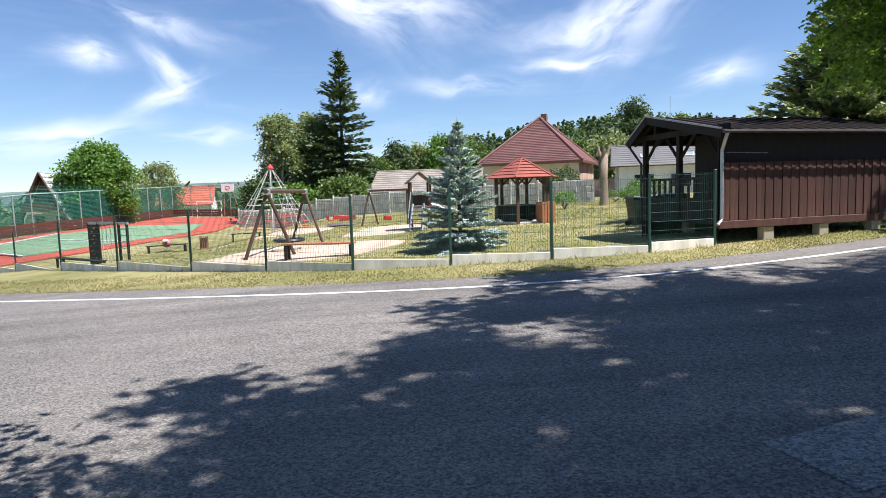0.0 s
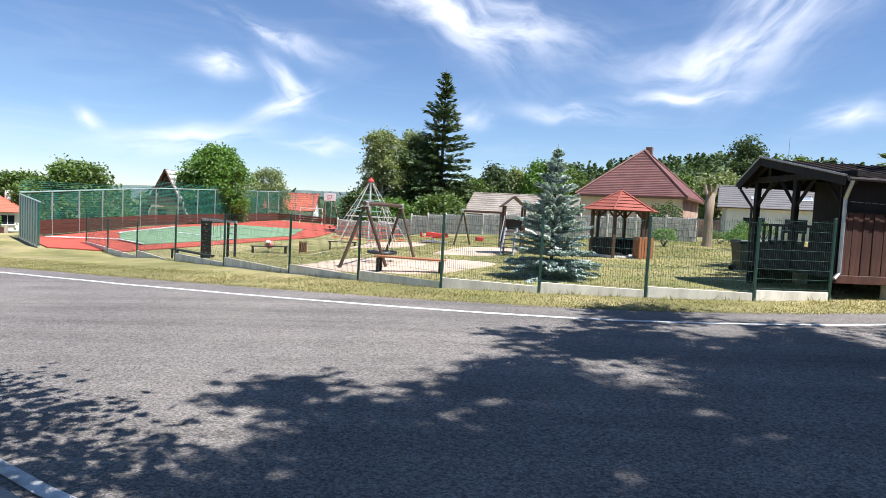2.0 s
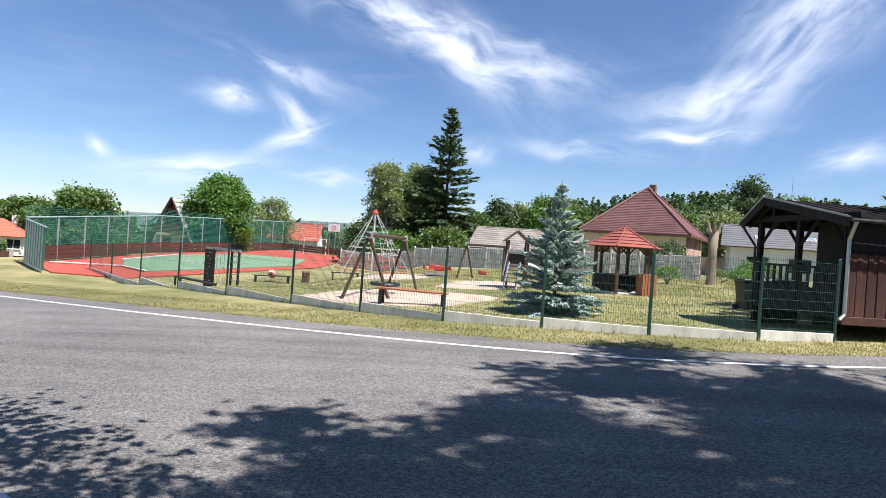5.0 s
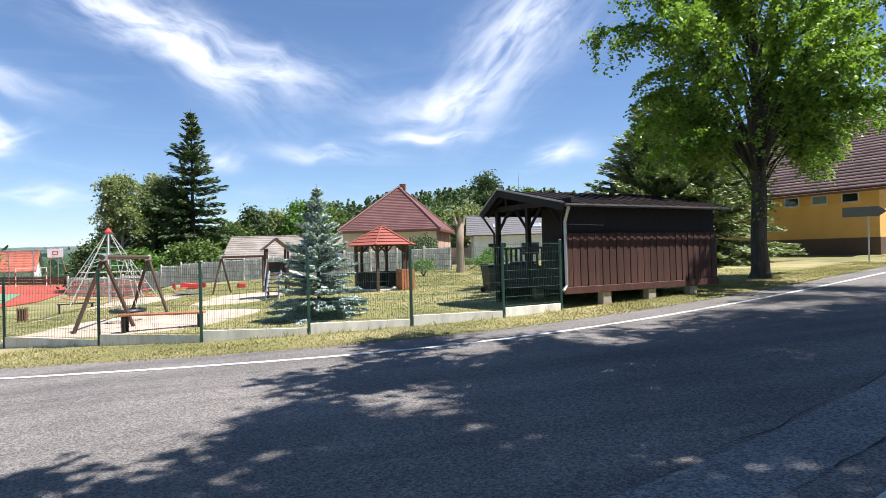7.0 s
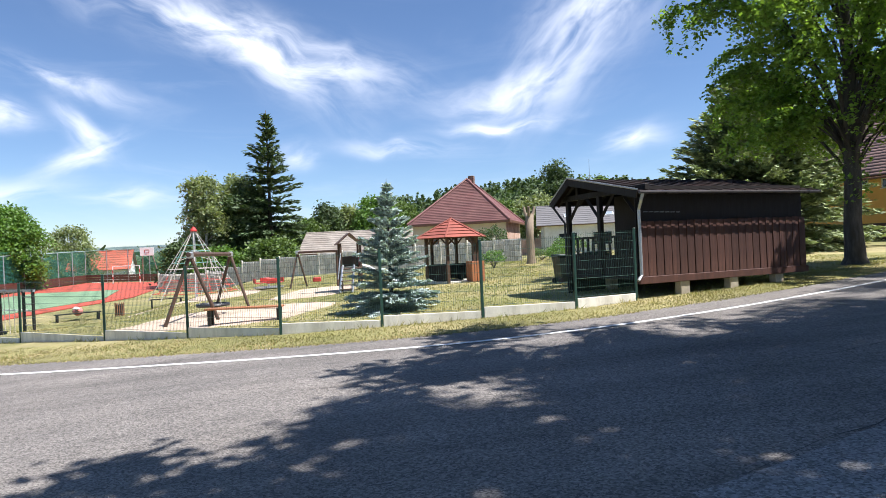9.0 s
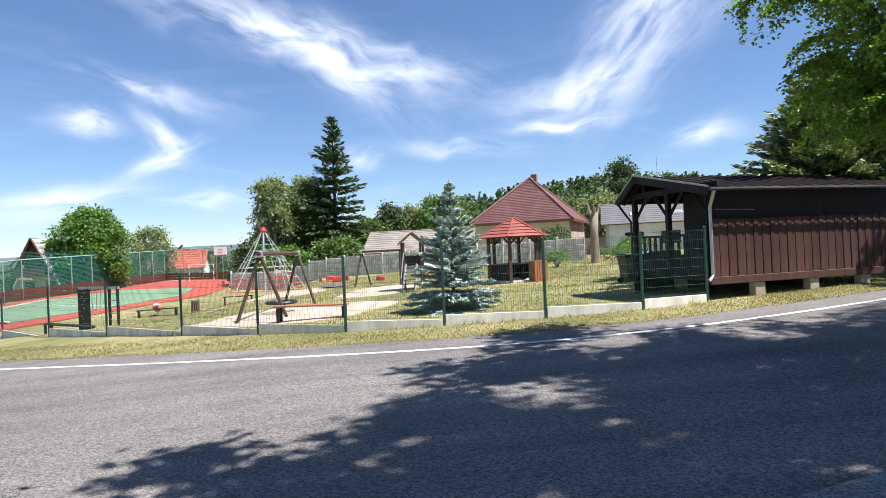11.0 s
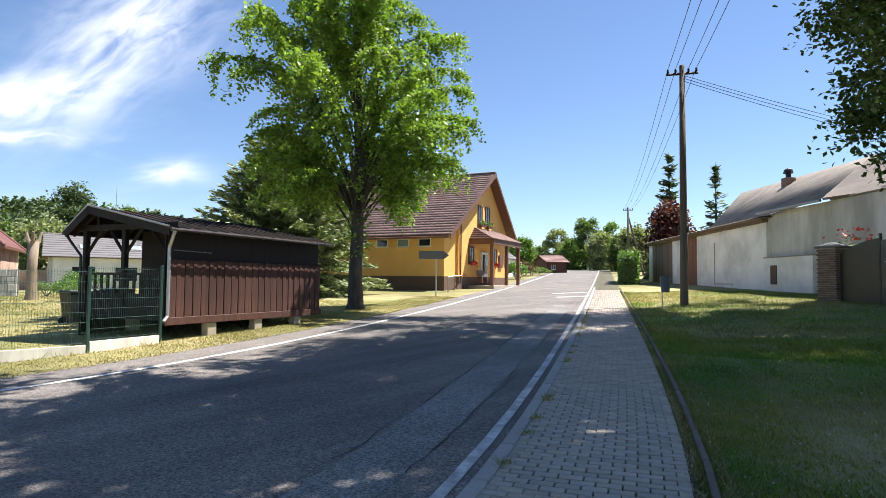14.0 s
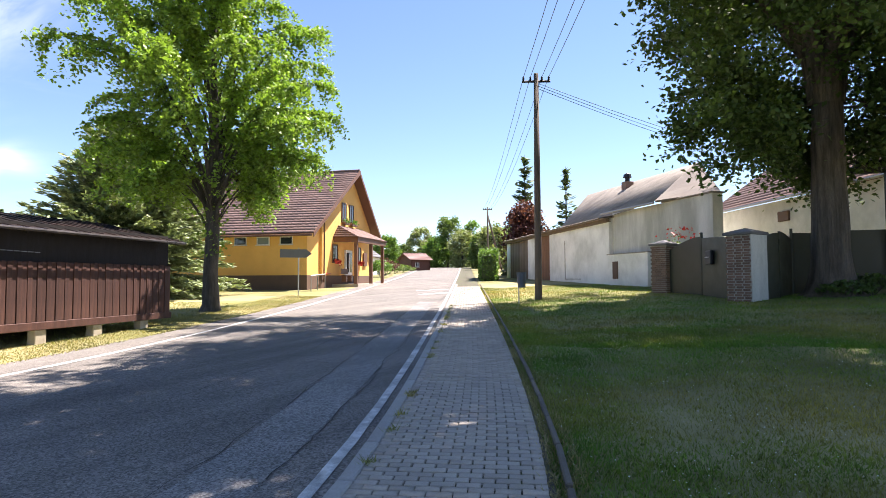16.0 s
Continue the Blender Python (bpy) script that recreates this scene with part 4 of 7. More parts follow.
def build_lindens():
    rng = np.random.default_rng(21)
    tx, ty = 23.9, -2.1
    shape = lambda t: (0.30 + 0.9 * t if t < 0.7 else 0.93 - 0.5 * (t - 0.7))
    pts = crown_points(rng, 720, 13.0, 4.2, 24, shape, 0.2, 1.0, lambda p: above_street(p[0] + tx, p[1] + ty, p[2] + 1) and (p[2] > 5 or p[1] > -1) and not (p[0] < 0.6 and abs(p[1]) < 1.5 and p[2] < 7.5))
    pts += [(float(rng.uniform(-3, 3)), float(rng.uniform(-7, -1.4)), float(rng.uniform(5.2, 12))) for k in range(60)]
    old = broad_tree("linden_tree", "old linden with a thick dark trunk and a wide shady crown", tx, ty, 24, 0.2, pts, 0.13, M["leaf_linden"], 280, 22, clump_r=0.92, fork=0.3, sink=0.15, limb_step=24)
    # the ribbed main stem, its root flare and the three stems into which it parts
    g = Geo()
    rings, sides = 26, 40
    v, f = [], []
    for i in range(rings + 1):
        h = 8.2 * i / rings
        base = 0.60 - 0.022 * h + 0.55 * math.exp(-h / 0.38)
        for k in range(sides):
            a = 2 * math.pi * k / sides
            rib = 0.05 * math.sin(5 * a + 0.4 * h) + 0.03 * math.sin(9 * a - 0.25 * h) + 0.16 * math.exp(-h / 0.45) * math.sin(6 * a + 0.8)
            r = base * (1 + rib) + 0.05 * noise.noise((math.cos(a) * 2, math.sin(a) * 2, h * 0.9))
            v.append((r * math.cos(a), r * math.sin(a), h))
    for i in range(rings):
        for k in range(sides):
            f.append((i * sides + k, i * sides + (k + 1) % sides, (i + 1) * sides + (k + 1) % sides, (i + 1) * sides + k))
    g.add(v, f)
    for a, out, top in ((0.6, 3.2, 18.0), (2.5, 2.8, 19.0), (4.6, 3.0, 17.0), (1.7, 4.6, 12.5), (3.6, 4.4, 12.0)):
        ca, sa = math.cos(a), math.sin(a)
        g.tube([(0.2 * ca, 0.2 * sa, 6.6), (0.4 * ca, 0.4 * sa, 8.2), (0.45 * out * ca, 0.45 * out * sa, 11.0), (out * ca, out * sa, top)], [0.36, 0.33, 0.24, 0.07], 10)
    part("main_stem", g, M["bark_old"], old, "furrowed grey-brown main stem with a flared foot", smooth=True)
    rng = np.random.default_rng(31)
    tx, ty = 14.0, -3.6
    pts = [(p[0] - 0.05 + 0.5 * p[1], p[1] + 3.5, p[2]) for p in crown_points(rng, 370, 8.0, 11.5, 20, lambda t: oval(0.12 + 0.8 * t), 0.1, 1.12)]
    # a few boughs that reach out over the road
    for bx, by, bz, r, n in ((4.0, 2.2, 11.4, 0.3, 2), (3.4, 2.6, 11.0, 0.15, 2), (5.3, 1.1, 11.6, 0.6, 5), (4.6, 0.2, 11.0, 0.5, 6), (7.0, 5.3, 12.8, 0.45, 5), (8.0, 6.0, 13.0, 0.6, 4), (10.2, 1.9, 14.0, 1.1, 9), (11.6, 3.0, 14.0, 1.0, 4), (9.6, 4.3, 14.0, 0.8, 4), (12.0, 5.2, 14.5, 1.0, 8), (8.6, 8.0, 13.3, 0.6, 6), (7.6, 2.0, 13.0, 0.9, 6), (6.9, 0.6, 12.6, 0.7, 6), (8.8, -1.3, 13.0, 0.8, 9), (10.4, -0.6, 13.4, 0.8, 9), (12.0, 0.0, 13.8, 0.8, 9), (13.4, 0.6, 14.2, 0.8, 9)):
        pts += [(bx - tx + r * float(rng.normal()), by - ty + r * float(rng.normal()), bz + 0.35 * float(rng.normal())) for k in range(n)]
    pts = [p for p in pts if above_street(p[0] + tx, p[1] + ty, p[2])]
    broad_tree("linden_tree", "tall linden behind the pavement, its shade lies on the road", tx, ty, 20, 0.6, pts, 0.17, M["leaf_linden"], 150, 32, bark="bark_old", clump_r=0.72, fork=0.55)


build_maple()
build_lindens()
rng9 = np.random.default_rng(91)
broad_tree("ash_tree", "slim tree behind the pavement with a low leafy branch", -6.8, -3.0, 9.0, 0.2,
           [(2.7 + 0.75 * k + 0.1 * rng9.normal(), 6.3 + 0.45 * k + 0.35 * rng9.normal(), 5.6 + 0.12 * rng9.normal()) for k in range(3)] + [(2.2, 6.5, 5.7), (3.9, 7.3, 5.9)] +
           [(4.2 + 0.9 * rng9.normal(), 5.3 + 0.8 * rng9.normal(), 5.7 + 0.3 * rng9.normal()) for k in range(22)] + [(6.1 + 0.7 * rng9.normal(), 4.3 + 0.7 * rng9.normal(), 5.8 + 0.3 * rng9.normal()) for k in range(26)] + [(4.3 + 1.0 * rng9.normal(), 2.6 + 0.7 * rng9.normal(), 5.7 + 0.3 * rng9.normal()) for k in range(30)] + [(-0.8 + 0.7 * rng9.normal(), 10.0 + 0.5 * rng9.normal(), 9.6 + 0.2 * rng9.normal()) for k in range(7)] +
           [(1.2 * rng9.normal(), -1 + 1.0 * rng9.normal(), 6.4 + 0.6 * rng9.normal()) for k in range(10)], 0.11, M["leaf_mid"], 85, 92, clump_r=0.6, fork=0.4)
conifer("blue_spruce", "young blue-grey spruce on the lawn behind the fence", 0.78, 17.0, 3.72, 1.28, M["needle_blue"], 5, whorls=24, arms=19, sprays=170, spray=0.068, z_low=0.02, droop=0.10, power=0.92, gap=0.10)
conifer("fir_tree", "broad dark fir behind the shed", 21.3, 30.6, 10.2, 5.6, M["needle_pale"], 6, whorls=40, arms=22, sprays=130, spray=0.21, z_low=0.05, droop=0.15, power=0.7)

# ---- playground ----
def patch(name, label, cx, cy, rx, ry, turn, mat, seed, lift=0.035):
    """A flat, uneven-edged patch on the lawn."""
    v = [(cx, cy, ground(cx, cy) + lift)]
    n = 48
    a0 = radians(turn)
    for ring in (0.5, 0.85, 1.0):
        for k in range(n):
            t = 2 * math.pi * k / n
            s = (abs(math.cos(t)) ** 4 + abs(math.sin(t)) ** 4) ** -0.25 * (1 + 0.07 * noise.noise((math.cos(t) * 3 + seed, math.sin(t) * 3, ring)))
            px, py = rx * ring * s * math.cos(t), ry * ring * s * math.sin(t)
            x, y = cx + px * math.cos(a0) - py * math.sin(a0), cy + px * math.sin(a0) + py * math.cos(a0)
            v.append((x, y, ground(x, y) + (lift if ring < 1 else -0.01)))
    f = [(0, 1 + k, 1 + (k + 1) % n, 1 + (k + 1) % n) for k in range(n)]
    for r in range(2):
        for k in range(n):
            f.append((1 + r * n + k, 1 + (r + 1) * n + k, 1 + (r + 1) * n + (k + 1) % n, 1 + r * n + (k + 1) % n))
    me = bpy.data.meshes.new(name)
    me.from_pydata(v, [], [q if q[2] != q[3] else q[:3] for q in f])
    me.materials.append(mat)
    tagged(new(name, me), label, "sand", kind="structure")


patch("sand_bed", "pale sand bed under the swing", -4.4, 20.6, 3.3, 3.0, -18, M["sand"], 1)
patch("sand_bed", "pale sand bed under the small swing", -2.1, 28.2, 1.7, 3.2, -10, M["sand"], 2)
patch("sand_bed", "pale sand bed under the rope pyramid", -8.8, 33.6, 3.6, 3.2, 0, M["sand"], 3)
patch("sand_bed", "pale sand bed under the climbing frame", -14.6, 28.3, 2.6, 1.5, -40, M["sand"], 4)


def a_frame(parent, cx, cy, z, h, half, dx, dy, r=0.055):
    for s in (-1, 1):
        part("leg", Geo().rod((cx + dx * half * s, cy + dy * half * s, z - 0.05), (cx, cy, z + h), r, r, 8), M["swing_wood"], parent)
    part("bracket", Geo().lathe([(0.07, 0), (0.11, 0.03), (0.11, 0.17), (0.07, 0.2)], 10, (cx, cy, z + h - 0.1)), M["zinc"], parent)


def torus(g, c, R, r, n=28, m=6):
    pts, fs = [], []
    for i in range(n):
        a = 2 * math.pi * i / n
        for j in range(m):
            b = 2 * math.pi * j / m
            pts.append((c[0] + (R + r * math.cos(b)) * math.cos(a), c[1] + (R + r * math.cos(b)) * math.sin(a), c[2] + r * math.sin(b)))
    for i in range(n):
        for j in range(m):
            fs.append((i * m + j, ((i + 1) % n) * m + j, ((i + 1) % n) * m + (j + 1) % m, i * m + (j + 1) % m))
    return g.add(pts, fs)


def build_swing():
    e = thing("nest_swing", "brown timber swing frame with a round black nest seat", "swing")
    z = -0.35
    h = 2.12
    a_frame(e, -5.12, 19.25, z, h, 0.80, 0.94, 0.30)
    a_frame(e, -5.0, 24.4, z, h, 0.85, 0.86, -0.5)
    part("beam", Geo().rod((-5.12, 19.05, z + h + 0.02), (-5.0, 24.6, z + h + 0.02), 0.07, 0.07, 8), M["swing_wood"], e)
    c = (-5.06, 21.6, z + 0.42)
    seat = part("seat", torus(Geo(), c, 0.5, 0.06), M["black"], e)
    g = Geo()
    for k in range(-3, 4):
        o = k * 0.13
        w = math.sqrt(0.25 - o * o)
        g.rod((c[0] + o, c[1] - w, c[2]), (c[0] + o, c[1] + w, c[2]), 0.012, 0.012, 4).rod((c[0] - w, c[1] + o, c[2]), (c[0] + w, c[1] + o, c[2]), 0.012, 0.012, 4)
    part("net", g, M["black"], seat)
    for sx, sy in ((-1, -1), (1, -1), (1, 1), (-1, 1)):
        part("rope", Geo().rod((c[0] + sx * 0.36, c[1] + sy * 0.36, c[2]), (c[0], c[1] + sy * 0.3, z + h), 0.012, 0.012, 5), M["rope"], e)


def build_bench(x0, y0, x1, y1, h, top_mat, w=0.36, label="long wooden bench on dark legs", planks=3):
    p, q = Vector((x0, y0, 0)), Vector((x1, y1, 0))
    d = q - p
    L = d.length
    z = (ground(x0, y0) + ground(x1, y1)) / 2
    e = thing("bench", label, "bench", Matrix.Translation((x0, y0, z)) @ Matrix.Rotation(math.atan2(d.y, d.x), 4, "Z"))
    for k in range(planks):
        part("seat_plank", Geo().box(L / 2, -w / 2 + w * (k + 0.5) / planks, h, L, w / planks - 0.015, 0.05, bevel=0.01), top_mat, e)
    for xx in (0.12, L - 0.12):
        for yy in (-w * 0.35, w * 0.35):
            part("leg", Geo().box(xx, yy, h / 2 - 0.06, 0.09, 0.08, h + 0.05, bevel=0.008), M["dark_wood"], e)
    return e


def build_pyramid():
    cx, cy = -8.95, 34.6
    z = ground(cx, cy)
    H = 3.85
    e = thing("rope_pyramid", "rope climbing pyramid in grey, green and red with a red cap", "climbing frame", pose(cx, cy, z))
    part("mast", Geo().rod((0, 0, -0.1), (0, 0, H - 0.15), 0.075, 0.07, 10), M["zinc"], e)
    part("cap", Geo().lathe([(0.20, 0), (0.19, 0.06), (0.04, 0.26)], 12, (0, 0, H - 0.24)), M["red_plastic"], e)
    R = 2.35
    n = 8
    tops = []
    for k in range(n):
        a = 2 * math.pi * (k + 0.3) / n
        b = Vector((R * math.cos(a), R * math.sin(a), 0.02))
        t = Vector((0.1 * math.cos(a), 0.1 * math.sin(a), H - 0.25))
        tops.append((t, b))
        part("main_rope", Geo().rod(t, b, 0.022, 0.022, 5), M["rope"], e)
    for lev in range(1, 10):
        s = 0.12 + 0.88 * lev / 10
        g = Geo()
        for k in range(n):
            p, q = tops[k][0].lerp(tops[k][1], s), tops[(k + 1) % n][0].lerp(tops[(k + 1) % n][1], s)
            g.rod(p, q, 0.016, 0.016, 4)
            if lev > 2:
                mid = p.lerp(q, 0.5)
                t2 = tops[k][0].lerp(tops[k][1], s - 0.09).lerp(tops[(k + 1) % n][0].lerp(tops[(k + 1) % n][1], s - 0.09), 0.5)
                g.rod(mid, t2, 0.014, 0.014, 4)
        part("ring_rope", g, M["rope_green"] if lev < 5 else M["rope_red"] if lev > 6 else M["rope"], e)
    for k in range(0, n, 2):
        g = Geo()
        for lev in (4, 7):
            s = 0.12 + 0.88 * lev / 10
            g.rod(tops[k][0].lerp(tops[k][1], s), (0, 0, H * (1 - s) + 0.3), 0.015, 0.015, 4)
        part("inner_rope", g, M["rope"], e)
    part("mast_collar", Geo().lathe([(0.12, 0), (0.22, 0.05), (0.22, 0.22), (0.12, 0.28)], 10, (0, 0, H * 0.60)), M["zinc"], e)


def build_small_swing():
    e = thing("baby_swing", "low timber swing with a red baby seat", "swing")
    z = ground(-2.6, 32.2)
    h = 1.85
    a_frame(e, -3.35, 33.2, z, h, 0.55, 0.75, 0.66, 0.05)
    part("post", Geo().rod((-1.2, 30.8, z - 0.1), (-1.2, 30.8, z + h), 0.06, 0.06, 8), M["swing_wood"], e)
    part("beam", Geo().rod((-3.35, 33.2, z + h), (-1.1, 30.7, z + h), 0.06, 0.06, 8), M["swing_wood"], e)
    c = Vector((-2.3, 32.0, z + 0.42))
    part("seat", Geo().box(c.x, c.y, c.z, 0.42, 0.3, 0.22, bevel=0.04), M["red_plastic"], e, "red plastic bucket seat")
    for s in (-0.17, 0.17):
        part("chain", Geo().rod((c.x + s, c.y, c.z + 0.1), (c.x + s * 0.6, c.y, z + h), 0.008, 0.008, 4), M["zinc"], e)


def build_slide_tower():
    z = ground(0.1, 26.4)
    e = thing("slide_tower", "small timber slide tower with pitched roof and steps", "play tower", pose(-0.50, 26.8, z, 0, 0, 8))
    for x in (-0.42, 0.42):
        for y in (-0.4, 0.4):
            part("post", Geo().box(x, y, 1.02, 0.09, 0.09, 2.05, bevel=0.01), M["swing_wood"], e)
    part("deck", Geo().box(0, 0, 0.95, 0.95, 0.9, 0.07, bevel=0.01), M["swing_wood"], e)
    for s in (-1, 1):
        q = [(s * 0.58, -0.55, 1.98), (s * 0.58, 0.55, 1.98), (0, 0.55, 2.46), (0, -0.55, 2.46)]
        part("roof_panel", Geo().slab(q if s < 0 else q, 0.04), M["swing_wood"], e)
    part("side_panel", Geo().box(0.43, 0, 1.3, 0.04, 0.75, 0.5, bevel=0.01), M["red_plastic"], e, "pink-red plastic side panel")
    part("side_panel", Geo().box(0, 0.42, 1.25, 0.8, 0.04, 0.45), M["swing_wood"], e)
    stair = part("stair_side", Geo().rod((-0.62, -1.35, 0.0), (-0.36, -0.42, 1.1), 0.05, 0.05, 4), M["zinc"], e)
    part("stair_side", Geo().rod((-0.12, -1.35, 0.0), (0.12, -0.42, 1.1), 0.05, 0.05, 4), M["zinc"], e)
    for k in range(6):
        t = (k + 0.5) / 6
        part("step", Geo().box(-0.37 + 0.25 * t, -1.35 + 0.93 * t, 0.05 + 0.98 * t, 0.5, 0.16, 0.04, bevel=0.006), M["swing_wood"], e)
    part("hand_rail", Geo().rod((-0.66, -1.2, 0.55), (-0.42, -0.4, 1.65), 0.025, 0.025, 6), M["zinc"], e)
    g = Geo()
    prof = [(0.48, 0.98), (0.8, 0.9), (1.6, 0.35), (2.0, 0.2), (2.4, 0.2)]
    for (xa, za), (xb, zb) in zip(prof, prof[1:]):
        g.slab([(xa, -0.25, za), (xb, -0.25, zb), (xb, 0.25, zb), (xa, 0.25, za)], 0.03)
        for s in (-0.27, 0.27):
            g.rod((xa, s, za + 0.1), (xb, s, zb + 0.1), 0.035, 0.035, 5)
    part("slide", g, M["zinc"], e)


def build_carousel():
    z = ground(-5.27, 35.6)
    e = thing("carousel", "small red playground carousel", "carousel", pose(-5.27, 35.6, z))
    part("platform", Geo().lathe([(0.1, 0.05), (0.85, 0.08), (0.85, 0.13), (0.1, 0.14)], 20), M["zinc"], e)
    part("hub", Geo().rod((0, 0, 0), (0, 0, 0.6), 0.05, 0.05, 8), M["zinc"], e)
    part("hand_ring", torus(Geo(), (0, 0, 0.6), 0.3, 0.03, 20, 6), M["red_plastic"], e)
    for k in range(4):
        a = k * math.pi / 2 + 0.4
        seat = part("seat", Geo().box(0.6, 0, 0.36, 0.28, 0.5, 0.06, Matrix.Rotation(a, 4, "Z"), bevel=0.015), M["red_plastic"], e)
        part("back_rest", Geo().box(0.78, 0, 0.5, 0.05, 0.55, 0.25, Matrix.Rotation(a, 4, "Z"), bevel=0.015), M["red_plastic"], e)


def build_gazebo():
    cx, cy = 3.95, 26.4
    z = ground(cx, cy)
    e = thing("gazebo", "six-sided timber gazebo with a red shingle roof", "gazebo", pose(cx, cy, z, 0, 0, 12))
    R, H = 1.18, 1.98
    n = 6
    c6 = [(math.cos(2 * math.pi * k / n), math.sin(2 * math.pi * k / n)) for k in range(n)]
    part("floor", Geo().lathe([(1.25, 0), (1.25, 0.08)], 6), M["concrete"], e)
    for k, (c, s) in enumerate(c6):
        part("post", Geo().box(R * c, R * s, H / 2, 0.13, 0.13, H, bevel=0.012), M["swing_wood"], e)
        c2, s2 = c6[(k + 1) % n]
        part("ring_beam", Geo().rod((R * c, R * s, H), (R * c2, R * s2, H), 0.06, 0.06, 4), M["swing_wood"], e)
        for (a, b), (u, w) in (((c, s), (c2, s2)), ((c2, s2), (c, s))):
            p = Vector((R * a, R * b, H - 0.38))
            q = Vector((R * (a + (u - a) * 0.3), R * (b + (w - b) * 0.3), H - 0.04))
            part("brace", Geo().rod(p, q, 0.04, 0.04, 4), M["swing_wood"], e)
        if k not in (4,):
            part("parapet", Geo().slab([(R * c, R * s, 0.1), (R * c2, R * s2, 0.1), (R * c2, R * s2, 0.78), (R * c, R * s, 0.78)], 0.05), M["dark_wood"], e)
        # roof face in five lapped courses
        ro = 1.62
        face = Geo()
        for r in range(6):
            t0, t1 = r / 6, (r + 1) / 6
            f = lambda t, lift: (ro * (1 - t) + 0.02, 1.92 + 0.82 * t + lift)
            (ra, za), (rb, zb) = f(t0, 0.03), f(t1, 0.0)
            face.slab([(ra * c, ra * s, za), (ra * c2, ra * s2, za), (rb * c2, rb * s2, zb), (rb * c, rb * s, zb)], 0.03)
        part("roof_face", face, M["gaz_roof"], e)
        part("hip_cap", Geo().rod((ro * c, ro * s, 1.95), (0.03 * c, 0.03 * s, 2.77), 0.035, 0.035, 5), M["gaz_roof"], e)
    part("finial", Geo().lathe([(0.12, 0), (0.05, 0.05), (0.05, 0.1)], 8, (0, 0, 2.74)), M["gaz_roof"], e)
    part("table", Geo().box(0, 0, 0.72, 1.0, 0.6, 0.05, bevel=0.01).box(-0.35, 0, 0.4, 0.08, 0.4, 0.62).box(0.35, 0, 0.4, 0.08, 0.4, 0.62), M["dark_wood"], e)
    p = (4.75, 25.35)
    b = thing("wooden_bin", "square slatted wooden litter bin beside the gazebo", "bin", pose(*p, ground(*p), 0, 0, 15))
    for k in range(5):
        for s in (-1, 1):
            part("slat", Geo().box(-0.24 + 0.12 * k, s * 0.28, 0.45, 0.10, 0.025, 0.85, bevel=0.005), M["orange_wood"], b)
            part("slat", Geo().box(s * 0.28, -0.24 + 0.12 * k, 0.45, 0.025, 0.10, 0.85, bevel=0.005), M["orange_wood"], b)
    part("liner", Geo().box(0, 0, 0.45, 0.48, 0.48, 0.8), M["black"], b)


def build_climber():
    e = thing("climbing_frame", "timber climbing frame with a dark holds wall, ropes and ladder", "climbing frame")
    a, b = Vector((-16.6, 29.9, 0)), Vector((-13.9, 28.2, 0))
    d = (b - a).normalized()
    z = ground(-15.2, 29) + 0.0
    m = Matrix.Translation((a.x, a.y, z)) @ Matrix.Rotation(math.atan2(d.y, d.x), 4, "Z")
    H = 2.1
    w = part("holds_wall", Geo().box(0.3, 0, H / 2, 0.75, 0.06, H, m, bevel=0.01), M["dark_wood"], e)
    rnd = random.Random(6)
    for k in range(10):
        p = m @ Vector((rnd.uniform(0.05, 0.55), -0.06, 0.2 + 0.18 * k))
        part("hold", Geo().lathe([(0.05, 0), (0.035, 0.05), (0.01, 0.06)], 7, p), M["orange_wood"] if k % 2 else M["red_plastic"], w)
    for x in (-0.1, 0.7, 2.4, 3.05):
        part("post", Geo().box(x, 0, H / 2, 0.1, 0.1, H + 0.05, m, bevel=0.01), M["dark_wood"], e)
    part("beam", Geo().box(1.5, 0, H - 0.02, 3.3, 0.1, 0.12, m, bevel=0.01), M["zinc"], e)
    for k in range(4):
        part("climbing_rope", Geo().rod(m @ Vector((1.0 + 0.35 * k, 0, 0.1)), m @ Vector((1.0 + 0.35 * k, 0, H - 0.05)), 0.014, 0.014, 5), M["rope"], e)
    for k in range(6):
        part("rung", Geo().rod(m @ Vector((2.4, 0, 0.3 + 0.3 * k)), m @ Vector((3.05, 0, 0.3 + 0.3 * k)), 0.02, 0.02, 6), M["zinc"], e)


def litter_bin(x, y):
    z = ground(x, y)
    e = thing("litter_bin", "slatted brown wooden litter bin", "bin", pose(x, y, z, 0, 0, 20))
    part("liner", Geo().lathe([(0.17, 0.1), (0.18, 0.7)], 10), M["black"], e)
    for k in range(12):
        a = k * math.pi / 6
        part("slat", Geo().box(0.22 * math.cos(a), 0.22 * math.sin(a), 0.42, 0.05, 0.05, 0.75, bevel=0.008), M["planks_brown"], e)


